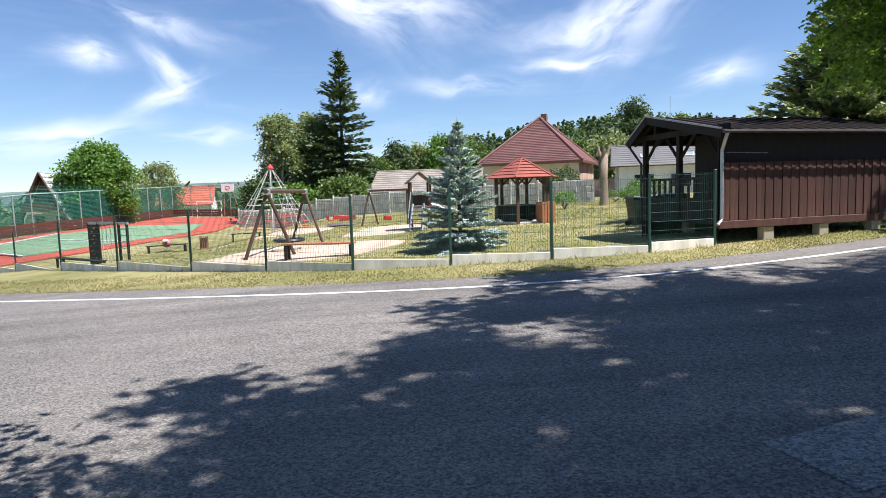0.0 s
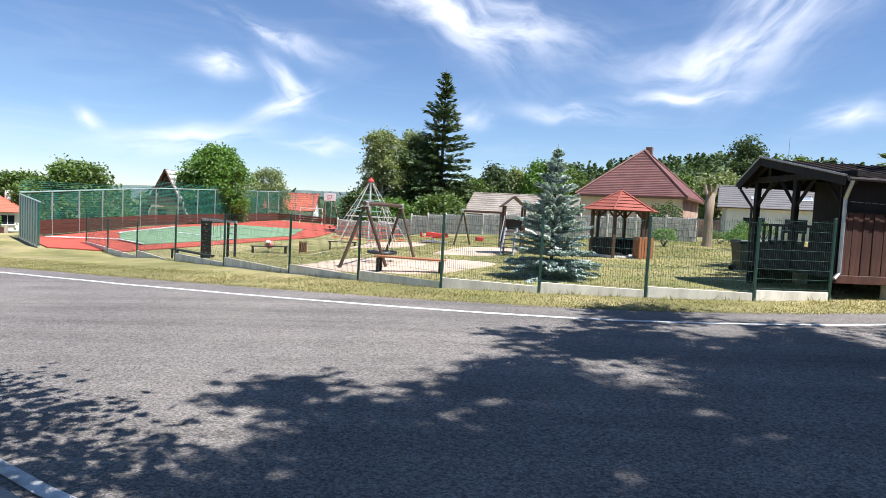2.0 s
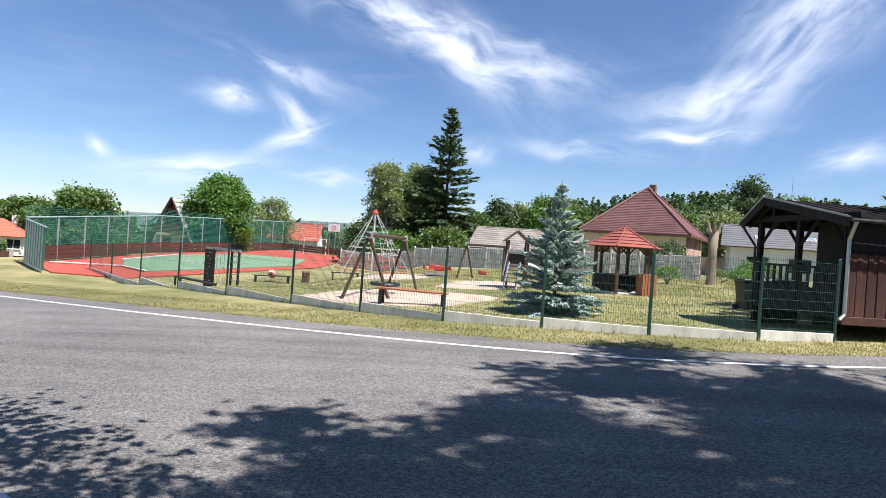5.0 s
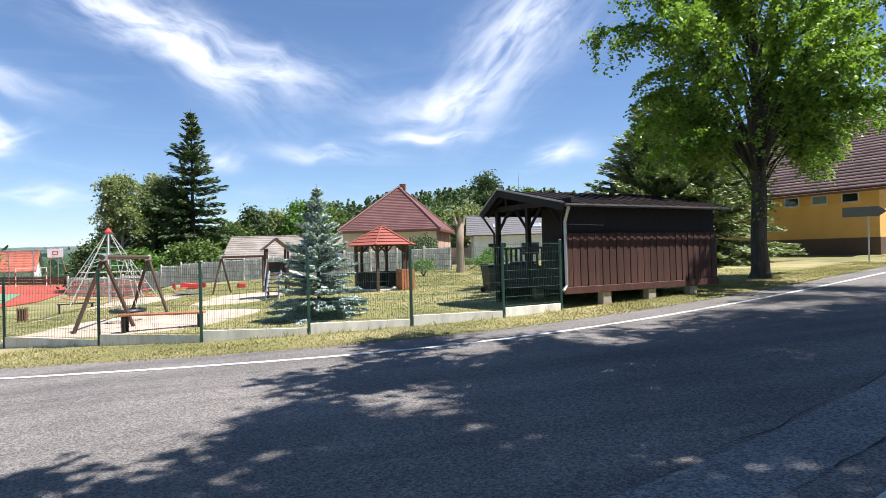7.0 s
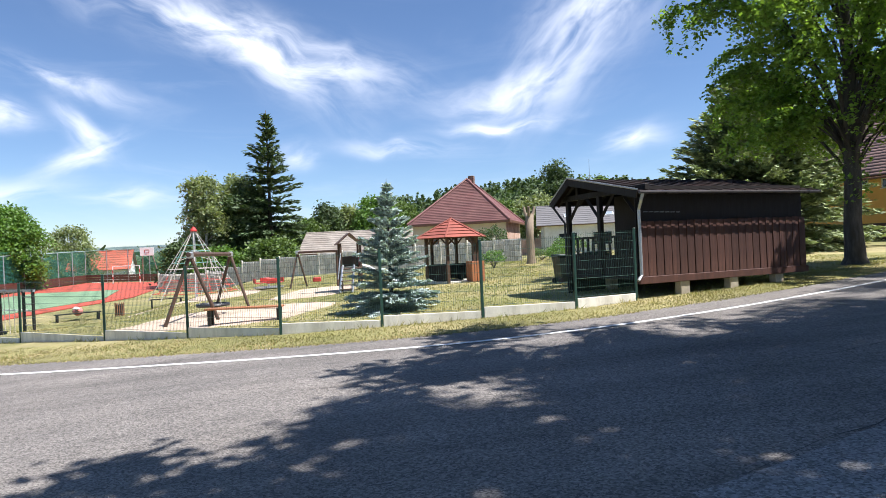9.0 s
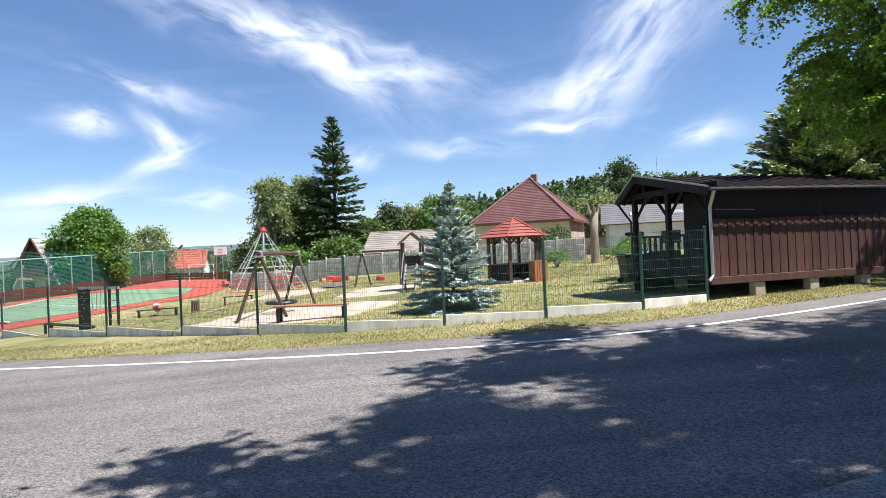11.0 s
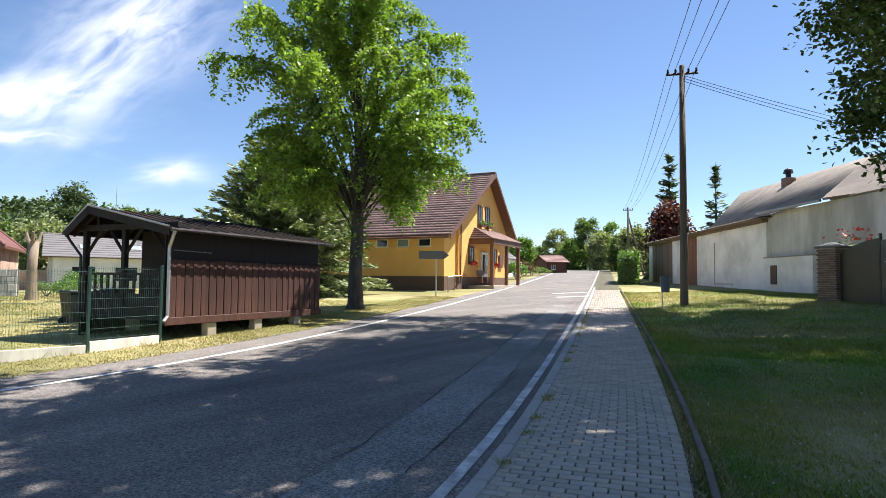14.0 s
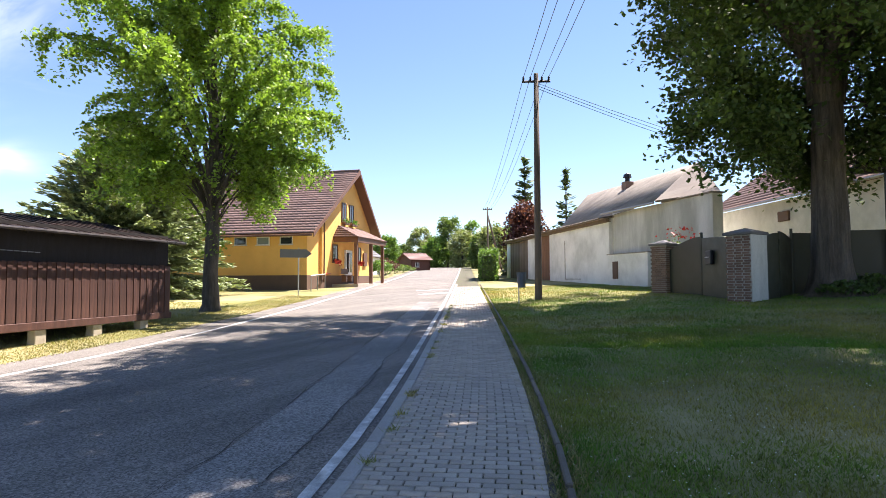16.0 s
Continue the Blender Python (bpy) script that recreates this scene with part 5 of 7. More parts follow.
def wheelie_bin(x, y, turn):
    e = thing("wheelie_bin", "dark plastic wheelie bin by the shed", "bin", pose(x, y, ground(x, y), 0, 0, turn), "bins by the shed")
    g = Geo().add([(-.24, -.26, .06), (.24, -.26, .06), (.24, .26, .06), (-.24, .26, .06), (-.29, -.33, .95), (.29, -.33, .95), (.29, .36, .95), (-.29, .36, .95)],
                  [(3, 2, 1, 0), (4, 5, 6, 7), (0, 1, 5, 4), (1, 2, 6, 5), (2, 3, 7, 6), (3, 0, 4, 7)])
    part("body", g, M["bin_plastic"], e)
    part("lid", Geo().box(0, 0.0, 0.99, 0.62, 0.74, 0.07, bevel=0.025), M["bin_plastic"], e)
    for s in (-1, 1):
        part("wheel", Geo().rod((s * 0.27, 0.3, 0.1), (s * 0.22, 0.3, 0.1), 0.1, 0.1, 12), M["black"], e)
    part("handle", Geo().rod((-0.25, 0.4, 0.95), (0.25, 0.4, 0.95), 0.018, 0.018, 6), M["bin_plastic"], e)


build_swing()
build_bench(-4.40, 17.95, -2.25, 17.75, 0.44, M["orange_wood"], label="bench with orange-brown planks beside the swing")
build_bench(-16.3, 26.75, -13.3, 24.65, 0.42, M["dark_wood"], label="long dark wooden bench by the fence")
build_bench(-16.3, 34.9, -14.5, 36.2, 0.42, M["dark_wood"], label="dark wooden bench beside the court")
build_bench(-12.3, 37.4, -10.6, 38.0, 0.42, M["dark_wood"], label="dark wooden bench beside the court")
build_pyramid()
build_small_swing()
build_slide_tower()
build_carousel()
build_gazebo()
build_climber()
litter_bin(-13.65, 36.6)
wheelie_bin(7.15, 20.9, 100)
wheelie_bin(7.8, 21.1, 95)
wheelie_bin(8.5, 21.2, 92)


# ---- the sports court ----
COURT = [(-20.8, 29.3), (-18.4, 52.0), (-22.0, 77.5), (-33.4, 80.0), (-32.2, 50.5), (-28.4, 31.6), (-24.3, 28.4)]


def court_sheet(name, label, poly, mat, lift, kind="structure"):
    v = [(x, y, court_level(x, y) + lift) for x, y in poly] + [(x, y, court_level(x, y) + lift - 0.05) for x, y in poly]
    n = len(poly)
    me = bpy.data.meshes.new(name)
    me.from_pydata(v, [], [tuple(range(n))] + [(k, (k + 1) % n, n + (k + 1) % n, n + k) for k in range(n)])
    me.materials.append(mat)
    return tagged(new(name, me), label, "court", kind=kind)


def build_court():
    court_sheet("court_surface", "red hard court surface", COURT, M["court_red"], 0.0)
    green = [(-22.2, 33.2), (-20.0, 50.5), (-23.1, 62.0), (-29.6, 60.5), (-30.3, 50.0), (-28.0, 39.2), (-24.8, 34.8)]
    court_sheet("court_field", "pale green playing field on the red court", green, M["court_green"], 0.055)

    def line(p, q, w=0.09):
        p, q = Vector(p), Vector(q)
        d = (q - p).normalized()
        s = Vector((-d.y, d.x)) * w
        court_sheet("court_line", "white painted court line", [tuple(p - s), tuple(q - s), tuple(q + s), tuple(p + s)], M["paint"], 0.11)

    line((-28.0, 32.6), (-24.9, 34.7))
    line((-24.9, 34.7), (-22.2, 33.1))
    line((-26.4, 43.5), (-21.1, 41.8))
    line((-30.3, 50.0), (-28.1, 39.2))
    # boards and ball net round the far sides
    ring = [(-20.6, 78.6), (-33.8, 80.6), (-32.6, 50.5), (-28.8, 31.6)]
    e = thing("court_boards", "low brown wooden boards round the court", "fence", kind="structure")
    net = thing("ball_net", "tall green ball net on steel posts round the court", "net")

    def run(p, q, h0, h1, step, boards=True):
        p, q = Vector((*p, 0)), Vector((*q, 0))
        n = max(1, round((q - p).length / step))
        for k in range(n):
            a, b = p.lerp(q, k / n), p.lerp(q, (k + 1) / n)
            za, zb = court_level(a.x, a.y), court_level(b.x, b.y)
            if boards:
                g = Geo()
                for r in range(3):
                    z0, z1 = 0.05 + 0.3 * r, 0.33 + 0.3 * r
                    g.slab([(a.x, a.y, za + z0), (b.x, b.y, zb + z0), (b.x, b.y, zb + z1), (a.x, a.y, za + z1)], 0.04)
                part("board", g, M["board_brown"], e)
            ha, hb = h0 + (h1 - h0) * k / n, h0 + (h1 - h0) * (k + 1) / n
            part("net_post", Geo().rod((a.x, a.y, za - 0.1), (a.x, a.y, za + ha), 0.055, 0.055, 6), M["zinc"], net)
            part("top_rail", Geo().rod((a.x, a.y, za + ha), (b.x, b.y, zb + hb), 0.045, 0.045, 5), M["net_rail"], net)
            g = Geo()
            L = (b - a).length
            m = max(2, int(L / 0.12))
            for i in range(m + 1):
                c = a.lerp(b, i / m)
                zc = za + (zb - za) * i / m
                hc = ha + (hb - ha) * i / m
                g.rod((c.x, c.y, zc + 0.9 * boards + 0.05), (c.x, c.y, zc + hc), 0.012, 0.012, 3, False)
            for i in range(int((h0 - 0.9 * boards) / 0.12)):
                zz = 0.95 * boards + 0.06 + 0.12 * i
                g.rod((a.x, a.y, za + zz), (b.x, b.y, zb + zz), 0.012, 0.012, 3, False)
            part("net_panel", g, M["net"], net)

    run(ring[0], ring[1], 4.3, 3.9, 2.6)
    run(ring[1], ring[2], 3.9, 3.3, 4.0)
    run(ring[2], ring[3], 3.3, 2.6, 3.0)
    run(ring[3], (-24.4, 28.0), 2.5, 2.3, 0.75, False)
    # basketball board
    b = thing("basketball_stand", "white basketball backboard on a steel stand", "basketball hoop")
    x, y = -24.2, 73.5
    z = court_level(x, y)
    part("backboard", Geo().box(x, y, 2.75, 1.5, 0.06, 0.95, bevel=0.01), M["white"], b)
    part("target", Geo().box(x, y - 0.04, 2.62, 0.5, 0.02, 0.04).box(x, y - 0.04, 2.95, 0.5, 0.02, 0.04).box(x - 0.24, y - 0.04, 2.78, 0.04, 0.02, 0.3).box(x + 0.24, y - 0.04, 2.78, 0.04, 0.02, 0.3), M["red_plastic"], b)
    part("hoop", torus(Geo(), (x, y - 0.3, 2.42), 0.22, 0.015, 18, 5), M["red_plastic"], b)
    for s in (-0.5, 0.5):
        part("leg", Geo().rod((x + s * 2, y + 1.4, z), (x + s, y + 0.1, 2.6), 0.05, 0.05, 6), M["zinc"], b)
    # goals
    for gx, gy in ((-27.6, 76.5),):
        gl = thing("small_goal", "small steel goal with red and white posts", "goal")
        z = court_level(gx, gy)
        for s in (-1.5, 1.5):
            for k in range(5):
                part("post_band", Geo().box(gx + s, gy, z + 0.2 + 0.4 * k, 0.08, 0.08, 0.4), M["red_plastic"] if k % 2 else M["white"], gl)
        part("crossbar", Geo().box(gx, gy, z + 2.04, 3.1, 0.08, 0.08), M["white"], gl)
    # ball-like red and white seat by the bench
    s = thing("spring_toy", "small red and white playground toy", "toy", pose(-15.6, 36.0, ground(-15.6, 36.0)))
    part("body", Geo().lathe([(0.08, 0.25), (0.2, 0.32), (0.28, 0.5), (0.2, 0.66), (0.06, 0.72)], 12), M["toy_pink"], s, smooth=True)
    part("spots", Geo().lathe([(0.1, 0), (0.18, 0.06), (0.1, 0.16)], 8, (0.1, -0.4, 0.6)), M["white"], s)


build_court()

# ---- the yellow hall ----
def window(parent, m, w, h, frame_mat, pane_mat=None, bars=1, deep=0.12, sill=True, name="window"):
    """A framed window set into a wall: m puts its lower middle on the wall's face, -y points outwards."""
    wd = new(name)
    wd.parent = parent
    wd.matrix_local = m
    f = 0.06
    g = Geo()
    g.box(-w / 2 + f / 2, 0.0, h / 2, f, 0.10, h, bevel=0.008).box(w / 2 - f / 2, 0.0, h / 2, f, 0.10, h, bevel=0.008)
    g.box(0, 0.0, f / 2, w - 2 * f, 0.10, f, bevel=0.008).box(0, 0.0, h - f / 2, w - 2 * f, 0.10, f, bevel=0.008)
    for k in range(bars):
        g.box(-w / 2 + w * (k + 1) / (bars + 1), -0.015, h / 2, 0.05, 0.05, h - 2 * f)
    part("frame", g, frame_mat, wd)
    part("pane", Geo().box(0, -0.012, h / 2, w - 2 * f, 0.012, h - 2 * f), pane_mat or M["glass"], wd)
    if sill:
        part("sill", Geo().box(0, -0.06, -0.02, w + 0.1, 0.16, 0.035, bevel=0.006), frame_mat, wd)
    return wd


def tiled_slope(name, parent, a, b, c, d, mat, rows, cols, thick=0.05, wave=0.025, lift0=0.02):
    """A roof slope with overlapping courses and rounded columns; a-b eave, d-c ridge."""
    a, b, c, d = (Vector(p) for p in (a, b, c, d))
    nrm = (b - a).cross(d - a).normalized()
    if nrm.z < 0:
        nrm = -nrm
    g = Geo()
    n = cols * 2
    for r in range(rows):
        t0, t1 = r / rows, (r + 1) / rows
        row = []
        for t, lift in ((t0, lift0), (t1, 0.0)):
            p, q = a.lerp(d, t), b.lerp(c, t)
            for k in range(n + 1):
                row.append(p.lerp(q, k / n) + nrm * (lift + (wave if k % 2 else 0.0)))
        fs = [(k, k + 1, n + 2 + k, n + 1 + k) for k in range(n)]
        front = [(row[k] - nrm * lift0) for k in range(n + 1)]
        g.add(row + front, fs + [(2 * n + 2 + k, 2 * n + 3 + k, k + 1, k) for k in range(n)])
    ob = new(name, raw_mesh(name, g.v, g.f, mat))
    ob.parent = parent
    if thick:
        part("roof_deck", Geo().slab([p - nrm * 0.01 for p in (a, b, c, d)] if (b - a).cross(d - a).z > 0 else [p - nrm * 0.01 for p in (d, c, b, a)], thick), M["frame_brown"], parent)
    return ob


def build_hall():
    # x runs along the gable wall away from the near corner, y along the side wall
    az = 76.0
    m = pose(31.7, 26.7, 0, 0, 0, 90 - az)
    e = thing("village_hall", "yellow plastered hall with a brown tiled gable roof and dark plinth", "building", m)
    zb, eave_l, eave_r = 0.55, 5.05, 5.75
    W, LEN, PX, PZ = 12.0, 14.0, 7.6, 10.05
    pl = 1.95
    gable = [(0, pl), (W, pl), (W, eave_r), (PX, PZ), (0, eave_l)]
    part("wall", Geo().prism(gable, 0, 0.35), M["yellow"], e)
    part("wall", Geo().prism(gable, LEN - 0.35, LEN), M["yellow"], e)
    part("wall", Geo().box(0.175, LEN / 2, (pl + eave_l) / 2, 0.35, LEN - 0.71, eave_l - pl), M["yellow"], e)
    part("wall", Geo().box(W - 0.175, LEN / 2, (pl + eave_r) / 2, 0.35, LEN - 0.71, eave_r - pl), M["yellow"], e)
    part("plinth", Geo().box(W / 2, LEN / 2, (zb + pl) / 2 - 0.2, W + 0.06, LEN + 0.06, pl - zb + 0.4), M["plinth"], e)
    part("pilaster", Geo().box(2.2, -0.09, (pl + 5.9) / 2, 0.5, 0.18, 5.9 - pl), M["yellow"], e)
    ov = 0.75
    sl = (PZ - eave_l) / PX
    sr = (PZ - eave_r) / (W - PX)
    tiled_slope("roof_tiles", e, (-0.7, LEN + ov, eave_l - 0.7 * sl + 0.12), (-0.7, -ov, eave_l - 0.7 * sl + 0.12), (PX, -ov, PZ + 0.12), (PX, LEN + ov, PZ + 0.12), M["tile_brown"], 26, 34, lift0=0.012)
    tiled_slope("roof_tiles", e, (W + 0.7, -ov, eave_r - 0.7 * sr + 0.12), (W + 0.7, LEN + ov, eave_r - 0.7 * sr + 0.12), (PX, LEN + ov, PZ + 0.12), (PX, -ov, PZ + 0.12), M["tile_brown"], 20, 34)
    for p, q in (((-0.7, eave_l - 0.7 * sl), (PX, PZ)), ((W + 0.7, eave_r - 0.7 * sr), (PX, PZ))):
        part("barge_board", Geo().slab([(p[0], -ov - 0.04, p[1] + 0.16), (q[0], -ov - 0.04, q[1] + 0.16), (q[0], -ov - 0.04, q[1] - 0.14), (p[0], -ov - 0.04, p[1] - 0.14)], 0.05), M["frame_brown"], e)
    part("gutter", Geo().rod((-0.78, -ov, eave_l - 0.48), (-0.78, LEN + ov, eave_l - 0.48), 0.07, 0.07, 8), M["frame_brown"], e)
    part("downpipe", Geo().tube([(-0.7, -0.4, eave_l - 0.45), (2.2, -0.26, eave_l - 0.05 + 1.2), (2.2, -0.24, pl - 0.5)], [0.05] * 3, 8), M["plinth"], e)
    part("ridge_tiles", Geo().rod((PX, -ov, PZ + 0.16), (PX, LEN + ov, PZ + 0.16), 0.11, 0.11, 8), M["tile_brown"], e)
    # row of small windows in the side wall
    for k in range(6):
        window(e, pose(0.0, 1.5 + 1.72 * k, 4.0, 0, 0, -90), 0.95, 0.55, M["frame_white"], M["glass_pale"] if k == 1 else M["glass"], 0)
    part("side_door", Geo().box(-0.03, 10.4, 1.0, 0.08, 1.0, 1.3, bevel=0.01), M["frame_brown"], e)
    # gable: two upper windows, flower boxes, entrance
    for k in range(2):
        wm = pose(6.2 + 1.5 * k, -0.03, 6.0, 0, 0, 0)
        window(e, wm, 0.85, 1.5, M["frame_brown"], M["glass"], 1)
        part("flower_box", Geo().box(6.2 + 1.5 * k, -0.22, 5.92, 1.0, 0.24, 0.2, bevel=0.02), M["frame_brown"], e)
    for xx in (4.5, 9.2):
        window(e, pose(xx, -0.03, 2.9, 0, 0, 0), 0.95, 1.35, M["frame_brown"], M["glass"], 1)
    door = part("door", Geo().box(7.0, -0.06, 2.7, 1.3, 0.16, 2.4, bevel=0.01), M["frame_white"], e)
    for k in range(2):
        part("door_pane", Geo().box(6.7 + 0.6 * k, -0.145, 2.95, 0.42, 0.02, 1.5), M["glass"], door)
    part("notice_board", Geo().box(10.6, -0.08, 3.3, 0.8, 0.08, 1.1, bevel=0.01), M["frame_brown"], e)
    part("bench", Geo().box(5.2, -0.7, 1.95, 1.3, 0.4, 0.06).box(5.2, -0.5, 2.25, 1.3, 0.05, 0.4).box(4.7, -0.7, 1.72, 0.06, 0.36, 0.45).box(5.7, -0.7, 1.72, 0.06, 0.36, 0.45), M["frame_brown"], e)
    # porch
    py = -1.7
    tiled_slope("porch_tiles", e, (4.2, py - 0.3, 4.75), (10.6, py - 0.3, 4.75), (10.0, 0.0, 5.7), (5.2, 0.0, 5.7), M["tile_brown"], 8, 22)
    tiled_slope("porch_tiles", e, (4.2, 0.0, 4.75), (4.2, py - 0.3, 4.75), (5.2, 0.0, 5.7), (5.2, 0.02, 5.7), M["tile_brown"], 6, 6)
    part("porch_beam", Geo().box(7.4, py - 0.1, 4.55, 6.2, 0.22, 0.34), M["frame_brown"], e)
    part("porch_beam", Geo().box(4.4, py / 2, 4.55, 0.22, -py, 0.34), M["frame_brown"], e)
    part("porch_ceiling", Geo().box(7.4, py / 2, 4.68, 6.1, -py - 0.05, 0.05), M["frame_brown"], e)
    for xx in (4.5, 7.6, 10.3):
        part("porch_post", Geo().box(xx, py, (4.4 + 1.3) / 2, 0.24, 0.24, 4.4 - 1.3, bevel=0.02), M["frame_brown"], e)
    part("porch_floor", Geo().box(7.4, py / 2 - 0.15, 1.1, 6.8, -py + 0.4, 0.45), M["paver"], e)
    fl = np.random.default_rng(3)
    for xx, zz in ((6.2, 6.1), (7.7, 6.1), (4.5, 2.95), (9.2, 2.95)):
        c = np.column_stack([xx + fl.uniform(-.5, .5, 90), -0.3 + fl.uniform(-.12, .12, 90), zz + fl.normal(0, .10, 90)])
        v, f = leaf_quads(c, 0.10, fl)
        ob = new("flowers", raw_mesh("flowers", v, f, M["flower"] if zz < 4 else M["leaf_bush"]))
        ob.parent = e
        tagged(ob, kind="stuff")


build_hall()


# ---- the power pole and its wires ----
def build_pole(x, y, h, r, brace=False, label="tall tarred wooden power pole with a steel crossarm"):
    e = thing("power_pole", label, "pole", pose(x, y, ground(x, y) - 0.1))
    part("shaft", Geo().tube([(0, 0, 0), (0, 0, h * 0.5), (0, 0, h)], [r, r * 0.85, r * 0.65], 12), M["pole_wood"], e, smooth=True)
    d = Vector((0.423, -0.906, 0))
    for k, zz in enumerate((h - 0.35,)):
        a, b = Vector((0, 0, zz)) - d * 0.62, Vector((0, 0, zz)) + d * 0.62
        part("crossarm", Geo().rod(a, b, 0.055, 0.055, 4), M["black"], e)
    for s in (-0.55, -0.25, 0.25, 0.55):
        p = Vector((0, 0, h - 0.3)) + d * s
        part("insulator", Geo().lathe([(0.03, 0), (0.055, 0.04), (0.04, 0.09), (0.055, 0.12), (0.02, 0.18)], 8, p), M["white"] if r < 0.1 else M["black"], e)
    part("lamp_box", Geo().box(0, -0.16, h * 0.32, 0.12, 0.1, 0.2, bevel=0.02), M["black"], e)
    if brace:
        part("stay_pole", Geo().rod((3.2, -0.8, 0), (0, 0, h * 0.88), r * 0.9, r * 0.7, 10), M["pole_wood"], e)
    return e


def wire_between(a, b, sag, r=0.012):
    a, b = Vector(a), Vector(b)
    pts = [a.lerp(b, i / 14) - Vector((0, 0, 4 * sag * (i / 14) * (1 - i / 14))) for i in range(15)]
    g = Geo().tube(pts, [r] * 15, 5)
    e = part("overhead_wire", g, M["black"])
    return tagged(e, "thin black overhead wire between the poles", "cable", "overhead wires")


P1 = (25.2, 8.5, ground(25.2, 8.5))
P2 = (75.0, 32.3, 2.7)
H1, H2 = 10.0, 8.7
build_pole(P1[0], P1[1], H1, 0.16)
build_pole(P2[0], P2[1], H2 + (P2[2] - ground(P2[0], P2[1])), 0.15, True, "distant wooden power pole with a leaning stay")
for s in (-0.55, -0.25, 0.25, 0.55):
    dx, dy = 0.423 * s, -0.906 * s
    top = P1[2] + H1 - 0.25
    wire_between((P1[0] + dx, P1[1] + dy, top), (P2[0] + dx, P2[1] + dy, P2[2] + H2 - 0.3), 0.9)
    wire_between((P1[0] + dx, P1[1] + dy, top), (-14 + dx, -9.5 + dy, 9.8), 0.7)
for k in range(3):
    wire_between((P1[0], P1[1], P1[2] + H1 - 0.5 - 0.12 * k), (52, -5.5, 9.2 - 0.35 * k), 0.5)


# ---- garage row, gate, farmhouse ----
def build_garage():
    # from the far corner to the near corner, facing the lawn
    a, b = Vector((52.5, 20.7, 0)), Vector((34.6, 7.5, 0))
    d = (b - a).normalized()
    m = Matrix.Translation(a) @ Matrix.Rotation(math.atan2(d.y, d.x), 4, "Z")
    L = (b - a).length
    e = thing("garage_row", "low white outbuilding with plank doors and a corrugated roof", "building", m)
    z0, z1 = 1.0, 5.05
    doors = ((1.0, 6.6), (8.6, 12.0))
    xs = [0, 1.0, 6.6, 8.6, 12.0, L]
    for i in range(0, 6, 2):
        x0, x1 = xs[i], xs[i + 1]
        part("wall", Geo().box((x0 + x1) / 2, 0.2, (z0 + z1) / 2, x1 - x0, 0.4, z1 - z0), M["white_plaster"], e)
    for (x0, x1), mt in zip(doors, ("planks", "planks_brown")):
        n = int((x1 - x0) / 0.22)
        w = (x1 - x0) / n
        me = Geo().box(0, 0, (z1 - z0) / 2, w - 0.012, 0.04, z1 - z0 - 0.25, bevel=0.005).mesh("plank", M[mt])
        door = part("door", Geo().box((x0 + x1) / 2, 0.16, (z0 + z1) / 2, x1 - x0, 0.04, z1 - z0), M["dark_wood"], e)
        for k in range(n):
            ob = new("plank", me)
            ob.parent = door
            ob.matrix_local = pose(x0 + w * (k + 0.5), 0.09 + 0.01 * (k % 2), z0)
    part("recess", Geo().box(15.2, -0.01, 2.9, 0.06, 0.05, 2.6).box(16.6, -0.01, 1.62, 2.8, 0.05, 0.05), M["mortar"], e)
    part("wall_plate", Geo().box(L / 2, -0.05, z1 - 0.12, L, 0.3, 0.22), M["planks"], e)
    # corrugated roof
    g = Geo()
    n = int(L / 0.13)
    v, f = [], []
    for k in range(n + 1):
        x = -0.2 + (L + 0.4) * k / n
        zc = 0.035 if k % 2 else 0
        v += [(x, -0.45, z1 - 0.0 + zc), (x, 4.6, z1 + 0.75 + zc)]
    f = [(2 * k, 2 * k + 2, 2 * k + 3, 2 * k + 1) for k in range(n)]
    g.add(v, f)
    ob = new("corrugated_roof", raw_mesh("corrugated_roof", g.v, g.f, M["fibre"]))
    ob.parent = e
    part("roof_board", Geo().slab([(-0.2, -0.42, z1 - 0.03), (L + 0.2, -0.42, z1 - 0.03), (L + 0.2, 4.6, z1 + 0.72), (-0.2, 4.6, z1 + 0.72)], 0.05), M["planks"], e)
    part("wall", Geo().box(L / 2, 4.5, (z0 + z1) / 2, L, 0.2, z1 - z0 + 1.0), M["white_plaster"], e)


